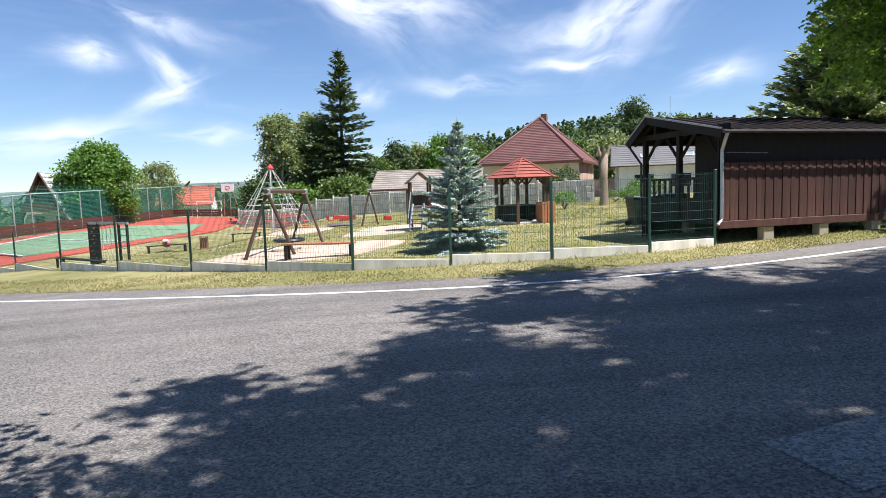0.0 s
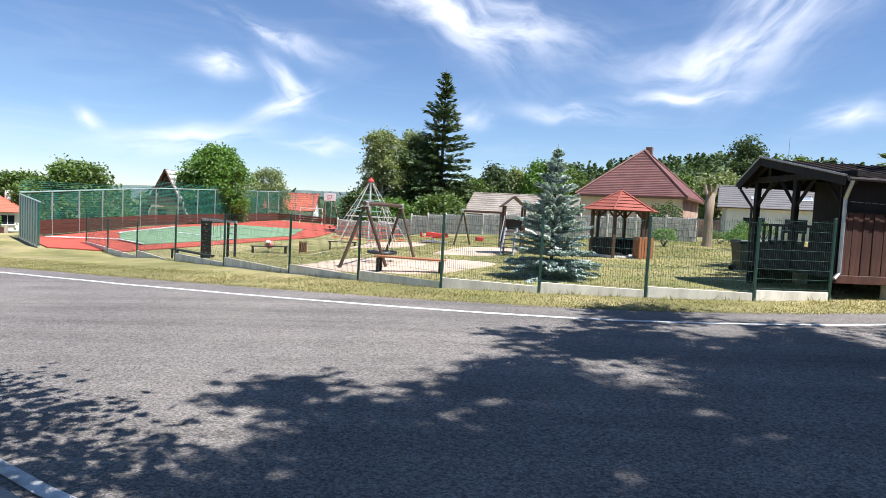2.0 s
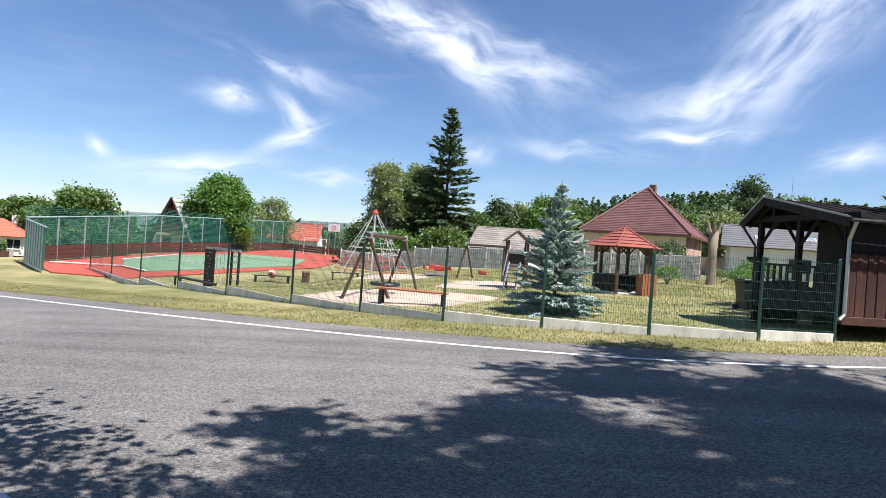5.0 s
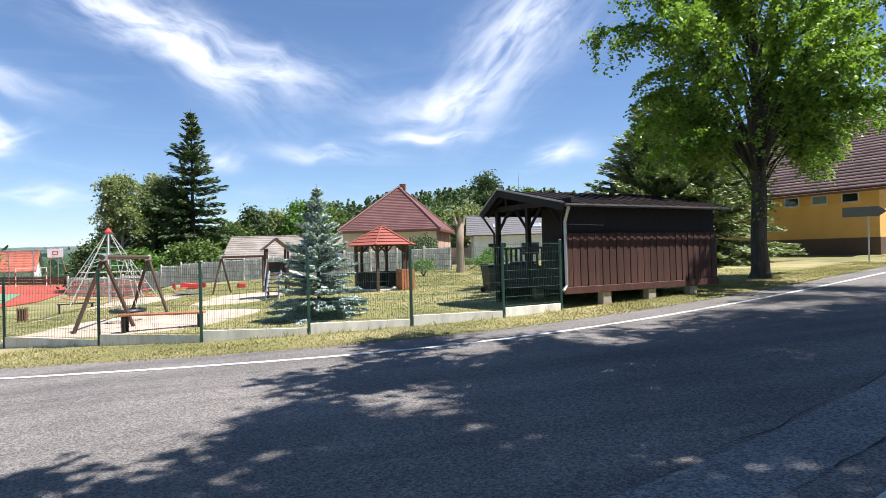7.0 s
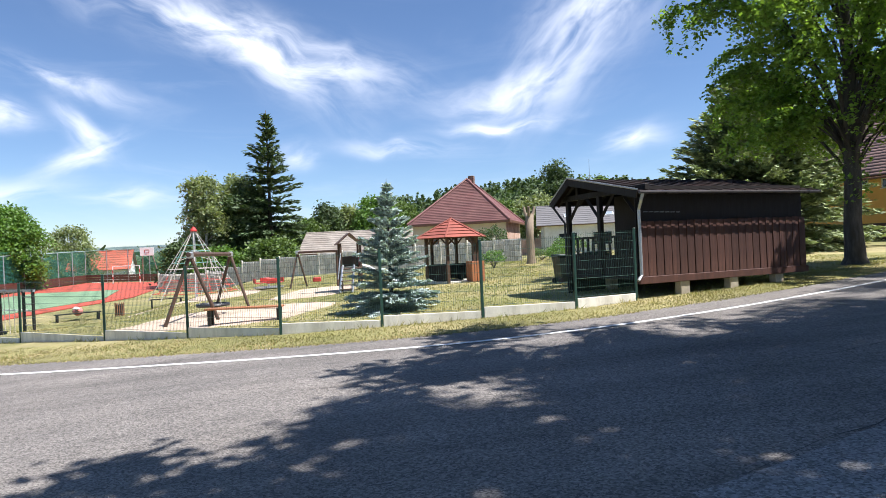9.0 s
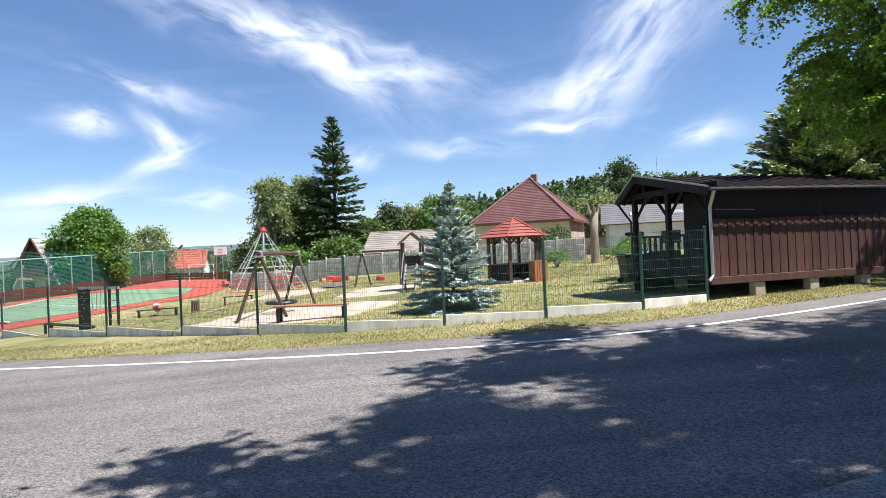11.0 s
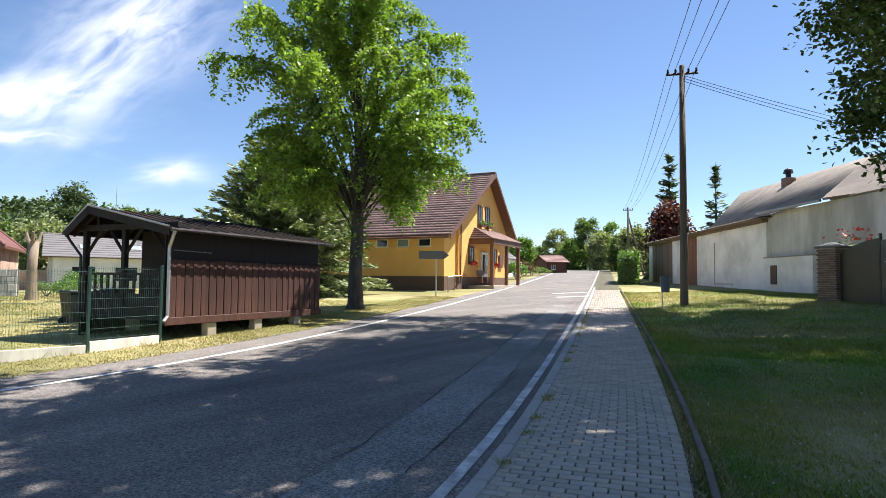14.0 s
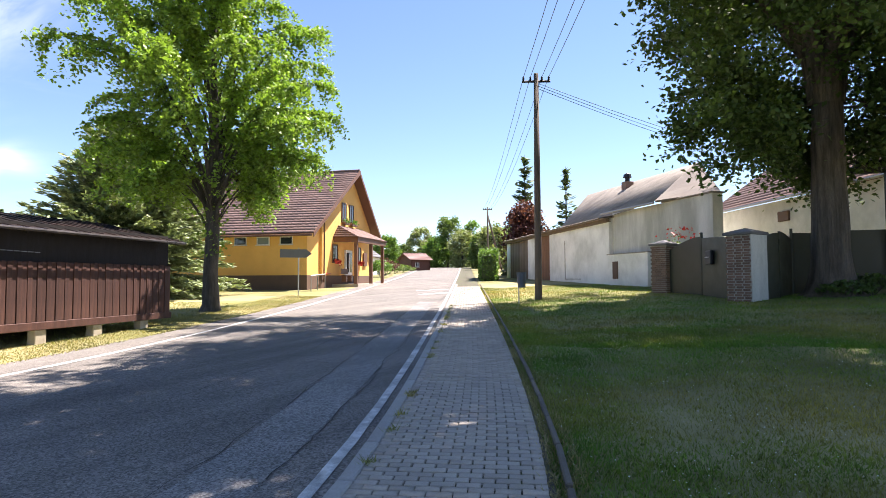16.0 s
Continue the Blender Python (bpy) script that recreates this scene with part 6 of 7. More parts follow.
def build_barn():
    # the taller streaked barn that follows the garage row
    a, b = Vector((34.75, 7.35, 0)), Vector((28.3, 1.75, 0))
    d = (b - a).normalized()
    m = Matrix.Translation(a) @ Matrix.Rotation(math.atan2(d.y, d.x), 4, "Z")
    L = (b - a).length
    e = thing("barn", "old barn with streaked grey-white plaster and a corrugated roof", "building", m)
    z0, z1 = 1.0, 5.3
    part("wall", Geo().box(L / 2, 0.25, (z0 + z1) / 2, L, 0.5, z1 - z0), M["grey_plaster"], e)
    part("low_wall", Geo().box(2.0, -0.16, (z0 + 2.95) / 2, 4.0, 0.32, 2.95 - z0), M["white_plaster"], e)
    part("wall_cap", Geo().box(2.0, -0.16, 2.98, 4.1, 0.40, 0.06, bevel=0.01), M["mortar"], e)
    part("meter_door", Geo().box(0.85, -0.335, 2.1, 0.55, 0.05, 0.95, bevel=0.01), M["plinth"], e)
    tiled_slope("roof_sheet", e, (-9.5, 0.6, z1 - 0.65), (4.9, -0.45, z1 + 0.05), (-0.2, 5.6, 8.4), (-14.0, 5.6, 8.4), M["fibre"], 1, 44, thick=0, wave=0.03)
    hip = [(4.95, -0.45, z1 + 0.1), (L - 0.1, 0.5, z1 + 0.1), (-0.1, 5.7, 8.46), (-0.2, 5.6, 8.46)]
    part("hip_roof", Geo().slab(hip, 0.1), M["tile_dark"], e)
    part("wall_coping", Geo().box((4.9 + L) / 2, 0.25, z1 + 0.04, L - 4.9, 0.7, 0.08, bevel=0.02), M["fibre"], e)
    ch = part("chimney", Geo().box(-6.3, 4.7, 6.4, 0.6, 0.6, 3.7, bevel=0.02), M["brick"], e)
    part("cowl", Geo().lathe([(0.16, 0), (0.16, 0.25), (0.30, 0.30), (0.24, 0.52), (0.05, 0.62)], 10, (-6.3, 4.7, 8.24)), M["black"], ch)
    part("gutter", Geo().rod((-0.4, -0.5, z1), (4.9, -0.5, z1), 0.06, 0.06, 6), M["gutter"], e)


def build_farmhouse():
    a, b = Vector((41.6, 2.45, 0)), Vector((29.7, -4.15, 0))
    d = (b - a).normalized()
    m = Matrix.Translation(a) @ Matrix.Rotation(math.atan2(d.y, d.x), 4, "Z")
    L = (b - a).length + 6
    e = thing("farmhouse", "white plastered farmhouse with a brown tiled roof behind the gate", "house", m)
    z0, z1 = 1.0, 5.6
    part("wall", Geo().box(L / 2, 0.25, (z0 + z1) / 2, L, 0.5, z1 - z0), M["white_plaster"], e)
    part("wall", Geo().box(0.25, 4.3, (z0 + z1) / 2, 0.5, 7.6, z1 - z0), M["white_plaster"], e)
    tiled_slope("roof_tiles", e, (-0.3, -0.5, z1), (L + 0.3, -0.5, z1), (L + 0.3, 4.2, 9.0), (-0.3, 4.2, 9.0), M["tile_brown"], 16, 60, wave=0.012, lift0=0.008)
    tiled_slope("roof_tiles", e, (L + 0.3, 8.9, z1), (-0.3, 8.9, z1), (-0.3, 4.2, 9.0), (L + 0.3, 4.2, 9.0), M["tile_brown"], 16, 60)
    part("gutter", Geo().rod((-0.3, -0.55, z1 - 0.02), (L + 0.3, -0.55, z1 - 0.02), 0.07, 0.07, 6), M["gutter"], e)
    part("wall_vent", Geo().box(7.4, -0.05, 4.75, 0.9, 0.12, 0.5, bevel=0.01), M["frame_brown"], e)
    window(e, pose(7.6, -0.03, 2.2, 0, 0, 0), 0.8, 1.5, M["frame_brown"], M["glass"], 0)
    window(e, pose(9.6, -0.03, 2.4, 0, 0, 0), 0.9, 0.9, M["frame_white"], M["glass_pale"], 1)
    window(e, pose(16.2, -0.03, 2.2, 0, 0, 0), 1.0, 1.3, M["frame_white"], M["glass"], 1)


def build_gate():
    pts = [(27.5, 3.95), (26.7, 3.3), (22.45, 0.75), (22.1, 0.4)]
    e = thing("yard_gate", "dark green sheet metal double gate between brick pillars", "gate")

    def leaf(p, q, h0, h1, nm="gate_leaf"):
        p, q = Vector((*p, 0)), Vector((*q, 0))
        d = (q - p)
        L = d.length
        m = Matrix.Translation(p) @ Matrix.Rotation(math.atan2(d.y, d.x), 4, "Z")
        zb = min(ground(p.x, p.y), ground(q.x, q.y)) + 0.05
        n = 10
        prof = [(0, zb), (L, zb)] + [(L * (1 - k / n), zb + h0 + (h1 - h0) * math.sin(math.pi / 2 * (1 - k / n))) for k in range(n + 1)]
        ob = part(nm, Geo().prism(prof, -0.02, 0.02, m), M["gate"], e)
        for k in (0, 1):
            part("edge_frame", Geo().box(0.04 + (L - 0.08) * k, -0.03, zb + h0 / 2, 0.05, 0.03, h0 - 0.04, m), M["gate"], ob)
        return m, zb, L

    mid = (24.8, 1.95)
    m, zb, L = leaf(pts[1], mid, 1.8, 2.2)
    part("gate_post", Geo().box(L, 0, zb + 1.15, 0.08, 0.08, 2.4, m, bevel=0.01), M["gate"], e)
    m2, zb2, L2 = leaf(pts[2], mid, 2.05, 2.2)
    box = part("letter_box", Geo().box(L2 - 0.9, 0.1, zb2 + 1.45, 0.45, 0.14, 0.5, m2, bevel=0.03), M["black"], e, "black letter box with a pale emblem")
    part("emblem", Geo().lathe([(0.10, 0), (0.10, 0.02)], 12, m2 @ Vector((L2 - 0.9, 0.17, zb2 + 1.45))), M["white"], box)
    leaf((22.25, -0.05), (23.3, -0.55), 2.0, 2.2, "side_gate")
    leaf((24.7, -0.95), (23.3, -0.55), 2.0, 2.2, "side_gate")
    part("gate_post", Geo().box(24.75, -0.98, ground(24.7, -1) + 1.15, 0.09, 0.09, 2.4, bevel=0.01), M["gate"], e)
    leaf((24.8, -1.0), (27.6, -3.0), 2.15, 2.2, "side_gate")
    leaf((27.6, -3.0), (28.3, -9.0), 2.2, 2.2, "side_gate")


def brick_pillar(x, y, w, h, side_white=False):
    zb = ground(x, y) - 0.1
    m = pose(x, y, zb, 0, 0, -30)
    e = thing("brick_pillar", "weathered brick gate pillar with a dark cap", "pillar", m, "gate pillars")
    part("core", Geo().box(0, 0, h / 2, w - 0.03, w - 0.03, h), M["mortar"], e)
    part("cap", Geo().box(0, 0, h + 0.04, w + 0.16, w + 0.16, 0.10, bevel=0.03).add([(-w / 2 - .05, -w / 2 - .05, h + .09), (w / 2 + .05, -w / 2 - .05, h + .09), (w / 2 + .05, w / 2 + .05, h + .09), (-w / 2 - .05, w / 2 + .05, h + .09), (0, 0, h + .24)], [(0, 1, 4), (1, 2, 4), (2, 3, 4), (3, 0, 4)]), M["tile_grey"], e)
    if side_white:
        part("rendered_side", Geo().box(0.0, -w / 2 - 0.02, h / 2, w + 0.02, 0.04, h - 0.02), M["grey_plaster"], e)
    rows = int(h / 0.085)
    me = Geo().box(0, 0, 0, 0.235, 0.05, 0.068, bevel=0.008).mesh("brick", M["brick"])
    faces = [(0, -1), (-1, 0)] if not side_white else [(-1, 0)]
    n = max(2, round(w / 0.25))
    for fx, fy in faces:
        ang = 0 if fy else 90
        for r in range(rows):
            for k in range(n):
                t = -w / 2 + w * (k + 0.5) / n + (0.03 if r % 2 else -0.03)
                ob = new("brick", me)
                ob.parent = e
                px, py = (t, fy * (w / 2 - 0.018)) if fy else (fx * (w / 2 - 0.018), t)
                ob.matrix_local = pose(px, py, 0.05 + r * 0.085, 0, 0, ang)


build_garage()
build_barn()
build_farmhouse()
build_gate()

# ---- block wall and houses behind the playground ----
def build_block_wall():
    e = thing("block_wall", "grey split-stone concrete panel wall behind the playground", "wall", kind="structure")
    runs = [((-18.5, 59.0), (-3.4, 50.0)), ((-3.4, 50.0), (11.6, 43.2))]
    for p, q in runs:
        p, q = Vector((*p, 0)), Vector((*q, 0))
        n = round((q - p).length / 2.05)
        ang = math.atan2((q - p).y, (q - p).x)
        for k in range(n):
            a, b = p.lerp(q, k / n), p.lerp(q, (k + 1) / n)
            c = a.lerp(b, 0.5)
            z = ground(c.x, c.y) - 0.1
            L = (b - a).length
            m = Matrix.Translation((c.x, c.y, z)) @ Matrix.Rotation(ang, 4, "Z")
            rnd = random.Random(k)
            g = Geo()
            for r in range(4):
                x = -L / 2 + 0.07
                while x < L / 2 - 0.1:
                    w = min(rnd.uniform(0.25, 0.5), L / 2 - 0.07 - x)
                    g.box(x + w / 2, rnd.uniform(-0.012, 0.012), 0.22 + 0.43 * r, w - 0.025, 0.07, 0.40, m, bevel=0.02)
                    x += w
            part("panel", g, M["panel"], e)
            part("backing", Geo().box(0, 0.03, 0.88, L, 0.03, 1.74, m), M["mortar"], e)
            part("post", Geo().box(-L / 2, 0, 0.93, 0.13, 0.14, 1.86, m, bevel=0.015), M["concrete"], e)


M["panel"] = material("grey_stone_panel", (0.56, 0.54, 0.51), 0.9, 0.15, 2, 30, 0.3, island=0.15)


def build_hip_house():
    m = pose(5.1, 58.8, 0, 0, 0, -22.3)
    e = thing("village_house", "cream house with a steep red-brown hipped tile roof", "house", m)
    W, D, z0, ze, zp = 9.0, 10.2, 0.2, 3.95, 8.5
    part("wall", Geo().box(W / 2, 0.2, (z0 + ze) / 2, W, 0.4, ze - z0), M["cream"], e)
    part("wall", Geo().box(W - 0.2, D / 2, (z0 + ze) / 2, 0.4, D - 0.82, ze - z0), M["plaster_pink"], e)
    part("wall", Geo().box(0.2, D / 2, (z0 + ze) / 2, 0.4, D - 0.82, ze - z0), M["cream"], e)
    part("wall", Geo().box(W / 2, D - 0.2, (z0 + ze) / 2, W, 0.4, ze - z0), M["cream"], e)
    o = 0.45
    c = [(-o, -o), (W + o, -o), (W + o, D + o), (-o, D + o)]
    r0, r1 = (W / 2, D / 2 - 0.4), (W / 2, D / 2 + 0.4)
    tiled_slope("roof_tiles", e, (*c[0], ze), (*c[1], ze), (*r0, zp), (*r0, zp), M["tile_red"], 27, 34, lift0=0.014)
    tiled_slope("roof_tiles", e, (*c[1], ze), (*c[2], ze), (*r1, zp), (*r0, zp), M["tile_red"], 27, 34, lift0=0.014)
    tiled_slope("roof_tiles", e, (*c[2], ze), (*c[3], ze), (*r1, zp), (*r1, zp), M["tile_red"], 27, 34, lift0=0.014)
    tiled_slope("roof_tiles", e, (*c[3], ze), (*c[0], ze), (*r0, zp), (*r1, zp), M["tile_red"], 27, 34, lift0=0.014)
    for k in range(4):
        part("hip_tiles", Geo().rod((*c[k], ze + 0.08), ((r0 if k < 2 else r1)[0], (r0 if k in (0, 1) else r1)[1], zp + 0.08), 0.10, 0.10, 6), M["tile_red"], e)
    part("eaves_board", Geo().box(W / 2, -o, ze - 0.1, W + 2 * o, 0.06, 0.2).box(W + o, D / 2, ze - 0.1, 0.06, D + 2 * o, 0.2), M["frame_brown"], e)
    part("chimney", Geo().box(W / 2 + 0.2, D / 2 + 0.9, zp - 0.25, 0.6, 0.6, 1.5, bevel=0.03), M["brick"], e)
    for x in (2.0, 5.6):
        window(e, pose(x, -0.02, 1.3, 0, 0, 0), 1.0, 1.3, M["frame_brown"], M["glass"], 1)
    part("porch_wall", Geo().box(W + 1.6, 1.0, 1.1, 3.0, 0.3, 2.1).box(W + 3.1, 3.0, 1.3, 0.3, 4.0, 2.4), M["plaster_pink"], e, "weathered pink garden wall")


def gable_house(name, label, x, y, turn, W, D, z0, ze, zr, wall, roof, rows=12, cols=24, wins=(), over=0.4, frame=None):
    """x along the eaves wall, which faces -y; ridge along x."""
    e = thing(name, label, "house", pose(x, y, 0, 0, 0, turn))
    part("wall", Geo().box(W / 2, 0.15, (z0 + ze) / 2, W, 0.3, ze - z0), M[wall], e)
    part("wall", Geo().box(W / 2, D - 0.15, (z0 + ze) / 2, W, 0.3, ze - z0), M[wall], e)
    rot = Matrix.Rotation(radians(90), 4, "Z")
    for xx in (0.02, W - 0.32):
        prof = [(0, z0), (D, z0), (D, ze), (D / 2, zr), (0, ze)]
        part("gable_wall", Geo().prism([(p, q) for p, q in prof], -xx - 0.3, -xx, rot), M[wall], e)
    tiled_slope("roof_tiles", e, (-over, -over, ze - 0.15), (W + over, -over, ze - 0.15), (W + over, D / 2, zr + 0.1), (-over, D / 2, zr + 0.1), M[roof], rows, cols)
    tiled_slope("roof_tiles", e, (W + over, D + over, ze - 0.15), (-over, D + over, ze - 0.15), (-over, D / 2, zr + 0.1), (W + over, D / 2, zr + 0.1), M[roof], rows, cols)
    part("ridge", Geo().rod((-over, D / 2, zr + 0.12), (W + over, D / 2, zr + 0.12), 0.1, 0.1, 6), M[roof], e)
    for wx, wz, w, h in wins:
        window(e, pose(wx, -0.02, wz, 0, 0, 0), w, h, frame or M["frame_white"], M["glass"], 1)
    return e


build_block_wall()
build_hip_house()
gable_house("white_house", "white bungalow with a grey roof behind bushes", 16.2, 53.5, -17, 11.5, 9.0, 0.4, 3.35, 5.1, "white_plaster", "tile_grey", 10, 30,
            [(2.4, 1.3, 1.7, 1.2), (5.4, 1.3, 1.7, 1.2), (8.4, 1.3, 1.7, 1.2)])
for k in range(2):
    sk = thing("skylight", "white-framed skylight on the grey roof", "window", pose(19.2 + 3.4 * k, 54.4 - 1.03 * k, 4.05, 21, 0, -17), "skylights")
    part("frame", Geo().box(0, 0, 0.08, 0.9, 0.8, 0.12, bevel=0.02), M["frame_white"], sk)
    part("pane", Geo().box(0, 0, 0.15, 0.74, 0.64, 0.02), M["glass_pale"], sk)
gable_house("old_barn", "low barn with a weathered grey-brown roof", -5.8, 61.5, -8, 10.5, 8.0, -0.2, 1.75, 3.7, "plaster_pink", "fibre", 10, 30)
# steep A-frame house: gable to the road
def build_a_house():
    m = pose(-41.9, 62.5, -1.6, 0, 0, 6)
    e = thing("gable_house", "tall steep-gabled house with a pale roof and dark red gable boards", "house", m)
    H, W, D = 6.3, 5.4, 5.5
    part("wall", Geo().prism([(0.6, 0), (W - 0.6, 0), (W - 0.6, 1.6), (W / 2, H - 0.4), (0.6, 1.6)], 0, D), M["cream"], e)
    part("gable_boards", Geo().prism([(1.35, 2.6), (W - 1.35, 2.6), (W / 2, H - 0.45)], -0.06, 0.0), M["board_brown"], e, "dark red upper gable boards")
    for s in (0, 1):
        xe, xr = (-0.2, W / 2) if s == 0 else (W + 0.2, W / 2)
        a, b = (xe, -0.6 if s else D + 0.6, 0.55), (xe, D + 0.6 if s else -0.6, 0.55)
        tiled_slope("roof_sheet", e, a, b, (xr, b[1], H), (xr, a[1], H), M["white"] if s else M["tile_grey"], 10, 20, wave=0.008, lift0=0.005)
        part("barge_board", Geo().rod((xe, -0.62, 0.55), (xr, -0.62, H), 0.10, 0.10, 4), M["board_brown"], e)
    part("balcony", Geo().box(W / 2, -0.7, 2.45, W - 2.4, 1.2, 0.1).box(W / 2, -1.28, 2.9, W - 2.4, 0.06, 0.75), M["board_brown"], e)
    for x in (2.2, 4.2):
        window(e, pose(x, -0.05, 0.6, 0, 0, 0), 0.9, 1.3, M["frame_brown"], M["glass"], 1)
    window(e, pose(W / 2, -0.08, 3.1, 0, 0, 0), 0.9, 1.2, M["frame_brown"], M["glass"], 1)


build_a_house()
gable_house("brown_house", "small brown plastered house beside the trees", -50.5, 58.5, 30, 6, 6, -3.2, 0.2, 1.9, "plaster_pink", "tile_brown", 8, 12, [(1.5, -1.9, 0.9, 1.1), (4.0, -1.9, 0.9, 1.1)])
gable_house("far_house", "distant house with an orange-red roof", -41.5, 93.5, 12, 7.6, 8, -1.5, 0.75, 3.3, "white_plaster", "tile_orange", 8, 14)


def build_red_house():
    m = pose(-68.5, 60.0, -3.4, 0, 0, 40)
    e = thing("bungalow", "white bungalow with a bright red hipped tile roof", "house", m)
    W, D = 10.5, 9.0
    z1 = 2.3
    part("wall", Geo().box(W / 2, D / 2, z1 / 2, W, D, z1), M["white_plaster"], e)
    c = [(-.6, -.6), (W + .6, -.6), (W + .6, D + .6), (-.6, D + .6)]
    r0, r1 = (W * 0.62, D / 2), (W * 0.72, D / 2)
    zp = 4.4
    tiled_slope("roof_tiles", e, (*c[0], z1), (*c[1], z1), (*r1, zp), (*r0, zp), M["tile_orange"], 12, 26)
    tiled_slope("roof_tiles", e, (*c[1], z1), (*c[2], z1), (*r1, zp), (*r1, zp), M["tile_orange"], 12, 18)
    tiled_slope("roof_tiles", e, (*c[2], z1), (*c[3], z1), (*r0, zp), (*r1, zp), M["tile_orange"], 12, 26)
    tiled_slope("roof_tiles", e, (*c[3], z1), (*c[0], z1), (*r0, zp), (*r0, zp), M["tile_orange"], 12, 18)
    for x in (2.5, 6.5):
        part("chimney", Geo().box(x + 2.2, D / 2 + 1.0, 4.2, 0.6, 0.6, 1.4, bevel=0.02), M["white"], e)
    for x in (2.0, 5.0, 9.0):
        window(e, pose(x, -0.02, 0.8, 0, 0, 0), 1.5, 1.2, M["frame_white"], M["glass"], 1)
    # garden wall and hedge
    w = thing("garden_wall", "low brown slatted garden fence with stone piers", "fence", pose(-63.5, 47.5, -3.2, 0, 0, 40))
    for k in range(7):
        part("pier", Geo().box(2.3 * k, 0, 0.55, 0.35, 0.35, 1.3, bevel=0.02), M["block"], w)
        if k < 6:
            part("infill", Geo().box(2.3 * k + 1.15, 0, 0.5, 1.9, 0.06, 0.9), M["board_brown"], w)
    rng = np.random.default_rng(8)
    h = thing("hedge", "clipped green garden hedge", "hedge", pose(-64.0, 48.6, -3.1, 0, 0, 40))
    c = np.column_stack([rng.uniform(0, 13, 5000), rng.uniform(-.5, .5, 5000), rng.uniform(0.1, 1.9, 5000)])
    v, f = leaf_quads(c, 0.16, rng)
    ob = new("foliage", raw_mesh("foliage", v, f, M["leaf_bush"]))
    ob.parent = h
    part("core", Geo().box(6.5, 0, 0.95, 12.8, 0.75, 1.7, bevel=0.15), M["leaf_dark"], h)
    for x, y in ((-52.5, 50.0),):
        p = thing("gate_pillar", "white garden gate pillar", "pillar", pose(x, y, ground(x, y)))
        part("shaft", Geo().box(0, 0, 0.8, 0.4, 0.4, 1.7, bevel=0.03), M["white"], p)


build_red_house()
gable_house("roadside_kiosk", "small red-brown cabin at the end of the street", 83.6, 49.3, -25, 3.8, 3.4, 2.9, 4.9, 5.7, "board_brown", "tile_red", 5, 10, [(1.2, 3.6, 0.7, 0.7)])
gable_house("white_cottage", "white cottage with a grey roof beyond the hall", 61, 42.5, 15, 6, 7, 1.8, 4.6, 7.0, "white_plaster", "tile_grey", 8, 10, [(2.5, 3.2, 0.8, 1.0)])


# ---- trees behind ----
def quick_tree(x, y, h, r, mat, seed, n=90, leaf=0.30, per=70, z0=0.18, label="leafy green tree behind the playground", bark="bark", cr=1.0, name="tree", base=None):
    rng = np.random.default_rng(seed)
    pts = crown_points(rng, n, r, h * z0, h, lambda t: max(0.35, oval(0.14 + 0.84 * t)), 0.35)
    return broad_tree(name, label, x, y, h, max(0.12, h * 0.022), pts, leaf * 0.68, M[mat], int(per * 2.0), seed + 1, bark, clump_r=cr, base=base, fork=0.25)


conifer("spruce_tree", "tall dark spruce behind the wall", -9.2, 65.4, 17.2, 4.6, M["needle"], 41, whorls=32, arms=11, sprays=52, spray=0.32, z_low=0.05, droop=0.32, power=0.75, gap=0.20)
quick_tree(-11.8, 66.5, 9.8, 3.0, "leaf_dark", 42, 120, 0.32, 75, 0.08, "dark bushy tree beside the spruce")
for k, (x, y, h, r) in enumerate(((-15.6, 65.0, 11.0, 2.3), (-13.0, 68.0, 11.4, 2.4))):
    quick_tree(x, y, h, r, "leaf_birch", 43 + k, 110, 0.26, 70, 0.2, "grey-green birch behind the wall", "bark_birch", 0.9, "birch_tree")
for k, (x, y, h, r, mt) in enumerate(((-17.5, 63.5, 4.2, 2.2, "leaf_dark"), (-6.2, 70, 5.2, 2.6, "leaf_mid"), (-3.6, 72, 7.0, 1.7, "leaf_dark"), (-1.2, 74, 6.6, 2.4, "leaf_birch"), (1.8, 72, 7.4, 2.9, "leaf_walnut"), (4.6, 75, 7.0, 2.6, "leaf_mid"),
                                      (-13.5, 60.5, 3.6, 2.6, "leaf_walnut"), (-8.5, 61.5, 3.4, 2.6, "leaf_mid"), (21.5, 72, 6.6, 2.9, "leaf_birch"), (25.5, 76, 11.0, 2.4, "leaf_dark"), (18.5, 78, 6.4, 3.0, "leaf_mid"), (28, 70, 8.0, 3.5, "leaf_mid"))):
    quick_tree(x, y, h, r, mt, 60 + 2 * k, 80, 0.30, 60, 0.12)
quick_tree(-35.3, 66.0, 8.8, 4.1, "leaf_walnut", 90, 170, 0.30, 85, 0.12, "round bright green walnut tree beside the court", name="walnut_tree")
quick_tree(-36.9, 84.0, 7.6, 3.3, "leaf_birch", 92, 80, 0.28, 60, 0.06)
quick_tree(-38.6, 48.0, 6.0, 3.9, "leaf_mid", 94, 120, 0.28, 70, 0.06, "broad leafy tree behind the ball net")
for k, (x, y, h, r) in enumerate(((-76, 49, 9, 4.5), (-84, 60, 11, 5), (-92, 66, 12, 5.5), (-66, 72, 7.5, 4), (-86, 47, 10, 5), (-58, 78, 5.5, 3.5), (-50, 84, 5, 3), (-90, 84, 9.5, 5), (-80, 86, 8.5, 4.5), (-98, 80, 10, 5))):
    quick_tree(x, y, h, r, "leaf_mid" if k % 2 else "leaf_dark", 100 + 2 * k, 80, 0.4, 55, 0.05, "dark leafy tree by the far road bend")
